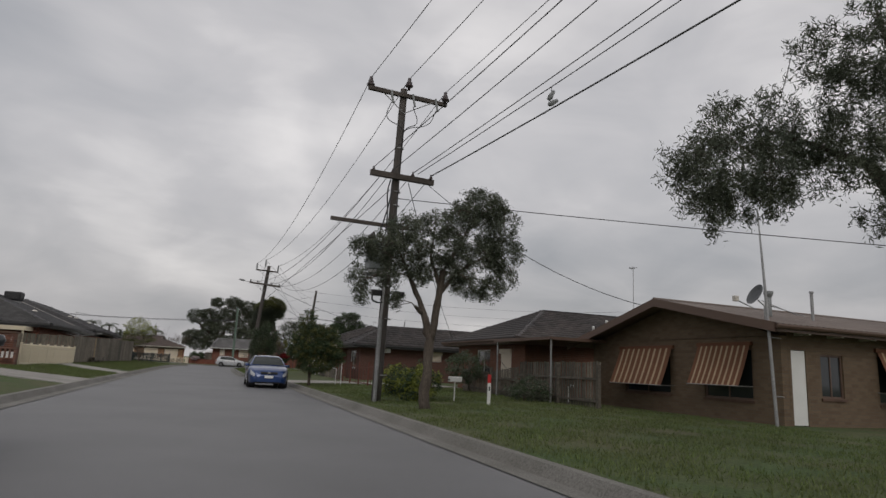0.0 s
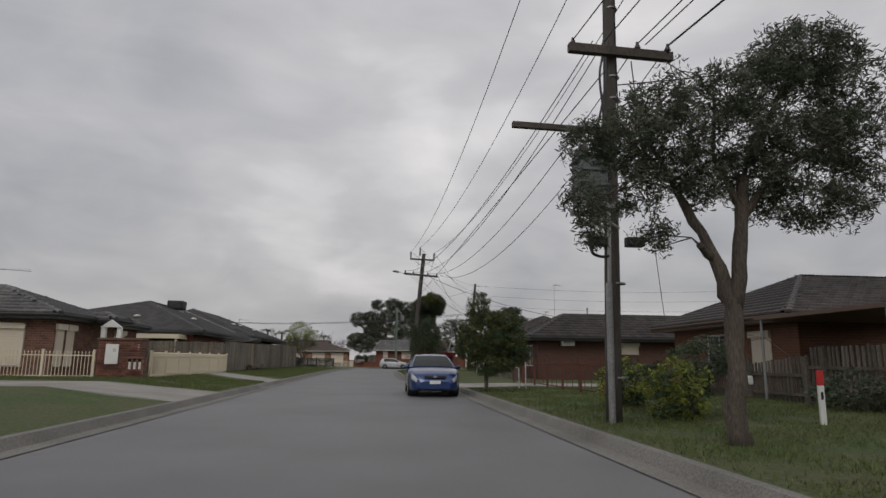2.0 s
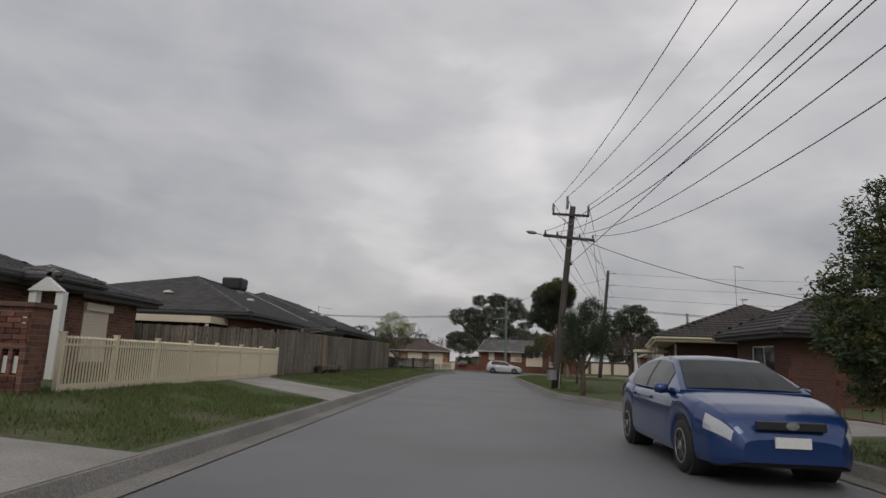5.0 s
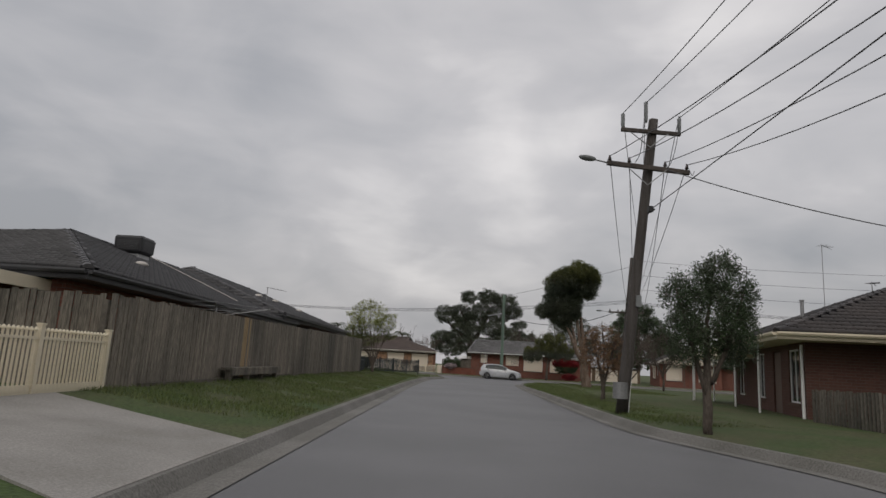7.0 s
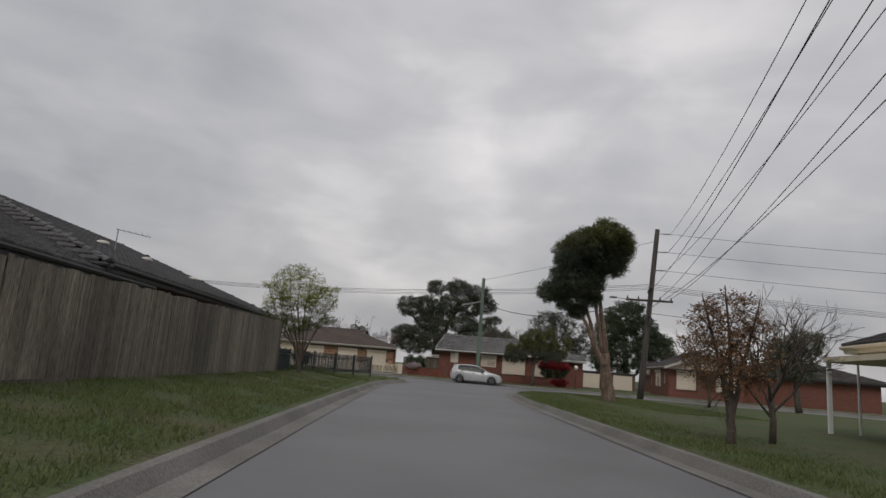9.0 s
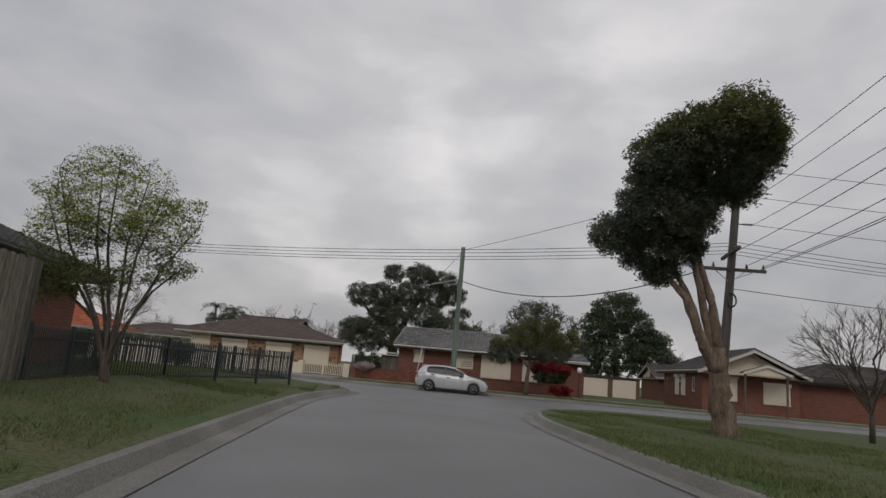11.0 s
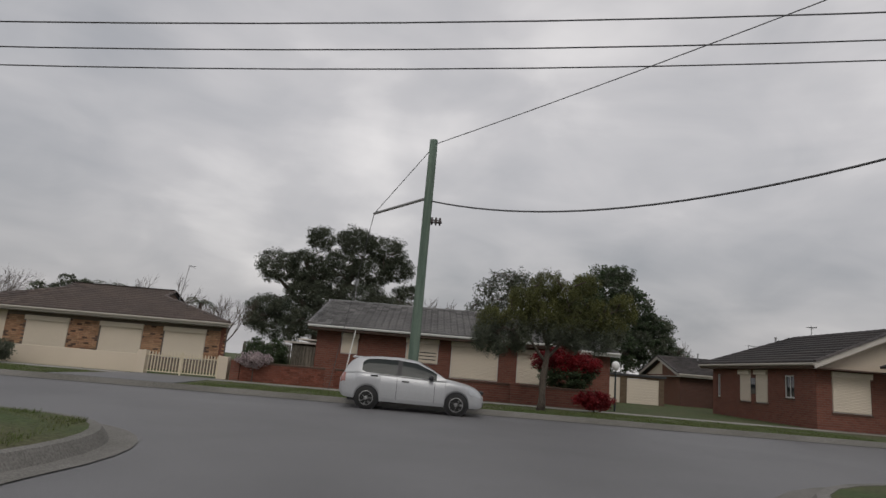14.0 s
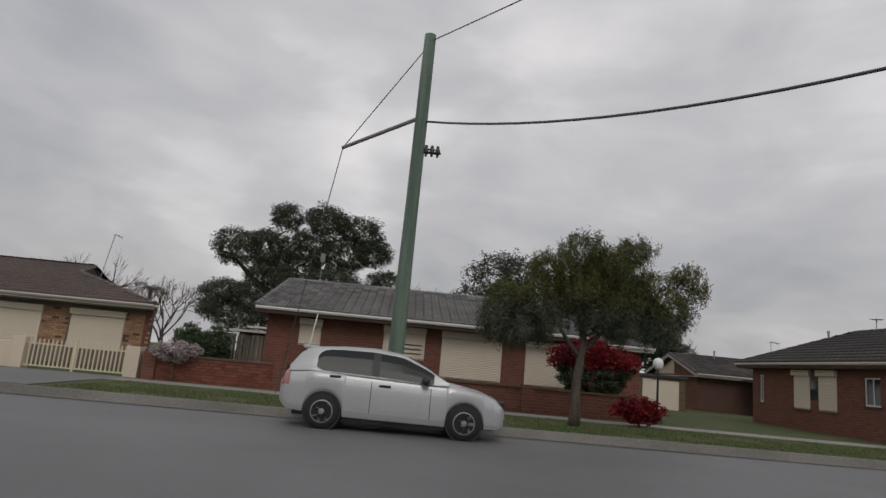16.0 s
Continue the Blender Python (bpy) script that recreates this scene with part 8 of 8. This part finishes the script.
    # wheels
    for a in ax:
        for sgn in (1, -1):
            rot = Matrix.Translation((a, sgn * (W - 0.11), spec["hub"])) @ Matrix.Rotation(radians(-90 * sgn), 4, "X")
            r = spec["hub"]
            wheel = part("wheel", Build().lathe([(r * 0.62, -0.10), (r * 0.93, -0.10), (r, -0.06), (r, 0.06), (r * 0.93, 0.10), (r * 0.64, 0.10)], 28, rot), M["tyre"], c, "black rubber tyre on alloy rim", smooth=True)
            part("rim", Build().lathe([(r * 0.66, 0.07), (r * 0.66, 0.104), (r * 0.6, 0.108), (r * 0.57, 0.06), (0.02, 0.05)], 24, rot), M["steel"], wheel)
            for k in range(7):
                sp = rot @ Matrix.Rotation(2 * math.pi * k / 7, 4, "Z")
                part("spoke", Build().box(0.02, r * 0.6, -0.028, 0.028, 0.07, 0.1, sp), M["steel"], wheel)
            part("hub_cap", Build().lathe([(0.055, 0.08), (0.05, 0.112), (0.01, 0.118)], 12, rot), M["steel"], wheel)
            arch_rot = Matrix.Translation((a, sgn * (W - 0.2), spec["hub"])) @ Matrix.Rotation(radians(-90 * sgn), 4, "X")
            part("arch_liner", Build().lathe([(0.02, -0.16), (ra * 0.995, -0.16), (ra * 0.995, 0.15)], 24, arch_rot), M["black"], c)
    part("underbody", Build().box(-L / 2 + 0.25, L / 2 - 0.25, -W * 0.8, W * 0.8, 0.2, 0.42), M["black"], c)
    # lamps, grille, mirrors, handles

    def skin(x, f, off=0.01):
        top, low = np.interp(x, xs, zt), np.interp(x, xs, zb)
        ys = np.interp(f, SECT_F, SECT_K) * np.interp(x, xs, w) + off
        return x, ys, low + f * (top - low)

    def patch(nm, x0, x1, f0, f1, material, sgn, n=8, off=0.01, lab=""):
        p = Build()
        gx = np.linspace(x0, x1, n)
        for x, y in zip(gx, gx[1:]):
            for fa, fb in zip(np.linspace(f0, f1, 9), np.linspace(f0, f1, 9)[1:]):
                q = []
                for xx, ff in ((x, fa), (y, fa), (y, fb), (x, fb)):
                    a, bb, z = skin(xx, ff, off)
                    q.append((a, sgn * bb, z))
                p.poly(q)
        part(nm, p, M[material], c, lab, smooth=True)
    for sgn in (1, -1):
        patch("headlight", *spec["headlight"], "lamp", sgn)
        patch("tail_light", *spec["taillight"], spec.get("tail_mat", "tail"), sgn)
        mx, my, mz = spec["mirror"]
        mir = part("mirror", Build().lathe([(0.02, -0.1), (0.07, -0.08), (0.085, 0.0), (0.07, 0.07), (0.02, 0.09)], 10, Matrix.Translation((mx, sgn * (my + 0.06), mz)) @ Matrix.Rotation(radians(90), 4, "X") @ Matrix.Diagonal((0.9, 0.85, 1, 1))), M[spec.get("mirror_mat", paint)], c, smooth=True)
        part("mirror_arm", Build().tube([(mx, sgn * (my - 0.08), mz - 0.06), (mx, sgn * (my + 0.02), mz - 0.02)], 0.02, 6), M["black"], mir)
        for hx0 in spec["handles"]:
            a, y, z = skin(hx0, 0.8, 0.012)
            part("door_handle", Build().box(a - 0.1, a + 0.1, sgn * y - 0.014, sgn * y + 0.014, z - 0.02, z + 0.02), M[spec.get("handle_mat", "black")], c, bevel=0.008)
        for x in spec["seams"]:
            patch("door_seam", x, x + 0.011, 0.12, 0.97, "black", sgn, 2, 0.002)
    fx = L / 2
    part("grille", Build().box(fx - 0.06, fx + 0.012, -0.36, 0.36, spec["grille"], spec["grille"] + 0.09), M["black"], c, bevel=0.012)
    part("badge", Build().lathe([(0.01, 0), (0.07, 0.0), (0.07, 0.012), (0.01, 0.014)], 14, Matrix.Translation((fx + 0.012, 0, spec["grille"] + 0.05)) @ Matrix.Rotation(radians(90), 4, "Y") @ Matrix.Diagonal((0.6, 1, 1, 1))), M["steel"], c)
    part("air_intake", Build().box(fx - 0.08, fx - 0.005, -0.5, 0.5, 0.28, 0.40), M["black"], c, bevel=0.02)
    for x, s in ((fx + 0.008, 1), (-fx - 0.008, -1)):
        part("number_plate", Build().box(x - 0.012, x + 0.012, -0.185, 0.185, 0.44 if s > 0 else 0.72, 0.55 if s > 0 else 0.83), M["white"], c)
    for sgn in (-0.45, 0.25):
        part("wiper", Build().tube([(spec["screen"][1] - 0.03, sgn, zt[int(np.argmin(np.abs(xs - spec["screen"][1])))] + 0.06), (spec["screen"][1] - 0.12, sgn + 0.5, zt[int(np.argmin(np.abs(xs - spec["screen"][1])))] + 0.10)], 0.01, 5), M["black"], c)
    return c


SEDAN = dict(L=4.75, W=1.77, H=1.43,
    deck=[(-2.375, 0.86), (-2.3, 0.99), (-1.75, 1.03), (-1.1, 0.99), (1.1, 0.95), (1.35, 0.94), (1.9, 0.84), (2.2, 0.74), (2.33, 0.62), (2.375, 0.5)],
    width=[(-2.375, 0.72), (-2.25, 0.88), (-1.5, 0.985), (-0.5, 1), (1.0, 1), (1.7, 0.97), (2.1, 0.87), (2.3, 0.72), (2.375, 0.58)],
    sill=[(-2.375, 0.4), (-2.2, 0.27), (-1.0, 0.24), (1.0, 0.22), (2.2, 0.22), (2.375, 0.28)],
    roof=[(-2.2, 0.5), (-1.78, 1.0), (-1.15, 1.33), (-0.6, 1.41), (-0.1, 1.43), (0.35, 1.39), (0.8, 1.19), (1.38, 0.9), (2.3, 0.3)],
    axles=(-1.36, 1.41), arch=0.36, hub=0.315, windows=[(-1.25, -0.28), (-0.2, 0.72)], screen=(0.42, 1.2), back=(-1.72, -1.05),
    headlight=(1.98, 2.31, 0.62, 0.9), taillight=(-2.3, -2.0, 0.6, 0.92), mirror=(0.78, 0.86, 0.97), handles=(-0.95, 0.0), seams=(-0.3, 0.85), grille=0.62, handle_mat="car_blue")
HATCH = dict(L=4.0, W=1.69, H=1.44,
    deck=[(-2.0, 0.78), (-1.93, 0.95), (-1.5, 0.99), (-0.8, 0.97), (0.75, 0.91), (1.0, 0.92), (1.55, 0.82), (1.8, 0.73), (1.95, 0.6), (2.0, 0.48)],
    width=[(-2.0, 0.74), (-1.9, 0.9), (-1.4, 0.985), (-0.5, 1), (0.8, 1), (1.4, 0.97), (1.75, 0.86), (1.93, 0.7), (2.0, 0.55)],
    sill=[(-2.0, 0.42), (-1.85, 0.29), (-1.0, 0.23), (1.0, 0.21), (1.85, 0.22), (2.0, 0.28)],
    roof=[(-1.98, 0.8), (-1.88, 1.02), (-1.72, 1.27), (-1.55, 1.38), (-1.0, 1.43), (-0.4, 1.44), (0.1, 1.385), (0.5, 1.2), (1.05, 0.88), (1.9, 0.3)], spoiler=(-1.56, 1.385), tail_mat="tail_pale",
    axles=(-1.22, 1.24), arch=0.335, hub=0.295, windows=[(-1.42, -0.4), (-0.33, 0.68)], screen=(0.18, 0.88), back=(-1.9, -1.7),
    headlight=(1.55, 1.93, 0.6, 0.95), taillight=(-1.98, -1.84, 0.6, 0.99), mirror=(0.52, 0.85, 0.95), handles=(-1.05, -0.18), seams=(-0.42, 0.62), grille=0.6, mirror_mat="black")
car("blue_sedan", "blue four-door sedan parked at the kerb", Matrix.Translation((1.68, 27.3, 0)) @ Matrix.Rotation(radians(-91), 4, "Z") @ Matrix.Scale(0.95, 4), SEDAN, "car_blue")
car("silver_hatchback", "silver five-door hatchback parked before the brick fence", CROSS @ Matrix.Translation((0.03, -0.45, 0)) @ Matrix.Scale(0.96, 4), HATCH, "car_silver")
WAGON = dict(L=4.4, W=1.8, H=1.72,
    deck=[(-2.2, 0.95), (-2.12, 1.06), (-1.5, 1.08), (1.2, 1.08), (1.6, 1.02), (2.0, 0.92), (2.15, 0.78), (2.2, 0.6)],
    width=[(-2.2, 0.8), (-2.0, 0.95), (-1.4, 1), (1.2, 1), (1.8, 0.95), (2.1, 0.84), (2.2, 0.7)],
    sill=[(-2.2, 0.45), (-2.0, 0.34), (-1.0, 0.28), (1.0, 0.28), (2.0, 0.3), (2.2, 0.36)],
    roof=[(-2.2, 0.9), (-2.1, 1.1), (-1.95, 1.5), (-1.7, 1.68), (-0.8, 1.72), (0.3, 1.7), (0.75, 1.6), (1.5, 1.02), (2.1, 0.4)],
    axles=(-1.3, 1.45), arch=0.38, hub=0.335, windows=[(-1.75, -0.7), (-0.62, 0.2), (0.28, 0.95)], screen=(0.85, 1.4), back=(-2.08, -1.9),
    headlight=(1.8, 2.12, 0.6, 0.94), taillight=(-2.17, -1.95, 0.62, 0.95), mirror=(1.25, 0.9, 1.22), handles=(-0.9, 0.0), seams=(-0.66, 0.24, 1.15), grille=0.7)
car("dark_parked_car", "dark grey wagon parked at the kerb", Matrix.Translation((-3.95, 4.75, 0)) @ Matrix.Rotation(radians(90), 4, "Z"), WAGON, "car_dark")


# ---- grass blades on the verges ----
def grass(label, region, count, seed, h=(0.03, 0.09), height=lambda x, y: 0.2, m=None):
    rng = np.random.default_rng(seed)
    x0, x1, y0, y1 = region
    x, y = rng.uniform(x0, x1, count), rng.uniform(y0, y1, count)
    keep = np.array([math.sin(3.1 * a + 1.7 * b) + math.sin(1.3 * a - 2.3 * b) + rng.normal(0, 0.7) > -0.9 for a, b in zip(x, y)])
    x, y = x[keep], y[keep]
    z = np.array([height(a, b) for a, b in zip(x, y)])
    n = len(x)
    ang, hh = rng.uniform(0, 2 * math.pi, n), rng.uniform(*h, n)
    lean = rng.normal(0, 0.5, (n, 2)) * hh[:, None]
    wd = 0.006 + 0.006 * rng.random(n)
    dx, dy = np.cos(ang) * wd, np.sin(ang) * wd
    V = np.stack([np.stack([x - dx, y - dy, z - 0.01], 1), np.stack([x + dx, y + dy, z - 0.01], 1), np.stack([x + lean[:, 0], y + lean[:, 1], z + hh], 1)], 1).reshape(-1, 3)
    if m is not None:
        V = V @ np.array(m.to_3x3()).T + np.array(m.translation)
    ob = part("grass", raw_mesh("grass", V, np.arange(3 * n).reshape(-1, 3), M["grass_blade"]), None)
    tagged(ob, label, "grass", kind="stuff")


M["grass_blade"] = leaf_mat("grass_blade", (0.115, 0.155, 0.05), (0.13, 0.15, 0.06), 0.35)
gl = lambda x, y: lawn_height(x)
grass("short damp grass along the paling fence", (-8.05, -4.95, 38.3, 71.0), 60000, 51, height=gl)
grass("short green grass inside the corner lawn", (-13.0, -6.0, 71.5, 80.0), 42000, 52, height=gl, m=FAR)
grass("short green grass on the corner verge", (-7.8, -4.95, 71.0, 82.0), 30000, 53, height=gl, m=FAR)
grass("short green grass on the rounded verge", (-4.95, -4.25, 76.2, 82.0), 5000, 61, height=lambda x, y: 0.155, m=FAR)
grass("short green grass on the rounded verge", (-4.25, -3.55, 79.2, 81.6), 1800, 62, height=lambda x, y: 0.14, m=FAR)
grass("short green grass by the curving kerb", (1.8, 3.4, 63.0, 69.6), 9000, 63, h=(0.02, 0.07), height=lambda x, y: 0.15, m=FAR)
grass("short green grass by the curving kerb", (2.5, 3.4, 69.6, 73.8), 4000, 64, h=(0.02, 0.07), height=lambda x, y: 0.15, m=FAR)
grass("short green grass on the opposite corner", (3.4, 9.0, 63.0, 76.5), 50000, 60, h=(0.02, 0.07), height=lambda x, y: 0.17 if x < 5.2 else 0.2, m=FAR)
grass("rough grass before the cream fence", (-16.0, -5.0, 24.7, 28.6), 34000, 54, height=gl)
grass("rough grass verge beside the road", (-7.9, -4.95, 28.5, 32.8), 14000, 55, height=gl)
grass("rough grass verge beside the pole", (1.8, 4.6, 42.5, 66.0), 26000, 56, height=lambda x, y: 0.16)
grass("grass strip before the brick fence", (-6.6, 14.0, 0.7, 4.2), 40000, 57, h=(0.02, 0.06), height=lambda x, y: 0.132, m=CROSS)
grass("grass strip before the rendered fence", (-26.0, -10.8, 0.7, 4.2), 26000, 58, h=(0.02, 0.06), height=lambda x, y: 0.132, m=CROSS)
grass("rough grass verge under the street trees", (3.2, 12.0, -4.0, 28.6), 130000, 59, h=(0.02, 0.07), height=lambda x, y: 0.13 + 0.07 * min(max((x - 3.0) / 2.6, 0), 1))

# ---- single bricks ----
for parent, m, s0, s1, z0, z1, mats, seed, proud, odd in late_bricks:
    rng = random.Random(seed)
    kinds = {k: (brick_shape(M[k]), brick_shape(M[k], 0.105), brick_shape(M[k], 0.222, 0.074, 0.045)) for k in set(mats)}
    count = 0
    row = 0
    z = z0 + 0.006
    while z + 0.074 < z1 + 0.004:
        s = s0 - (0.115 if row % 2 else 0.0)
        while s < s1 - 0.05:
            a, b = max(s, s0), min(s + 0.222, s1)
            full = b - a > 0.2
            if b - a > 0.09 and count < 300:
                k = rng.choice(mats)
                me = kinds[k][2 if full and rng.random() < odd else 0 if full else 1]
                o = part("brick", me, None, parent)
                o.matrix_local = m @ Matrix.Translation((a if a > s0 or not row % 2 else s0, -0.012 + rng.uniform(-0.0015, 0.0015), z))
                count += 1
            s += 0.232
        z += 0.084
        row += 1


# ---- single roof tiles, last ----
for me, parent, spots in pending_tiles:
    for k in spots:
        ob = new("roof_tile", me)
        ob.parent = parent
        ob.matrix_local = k
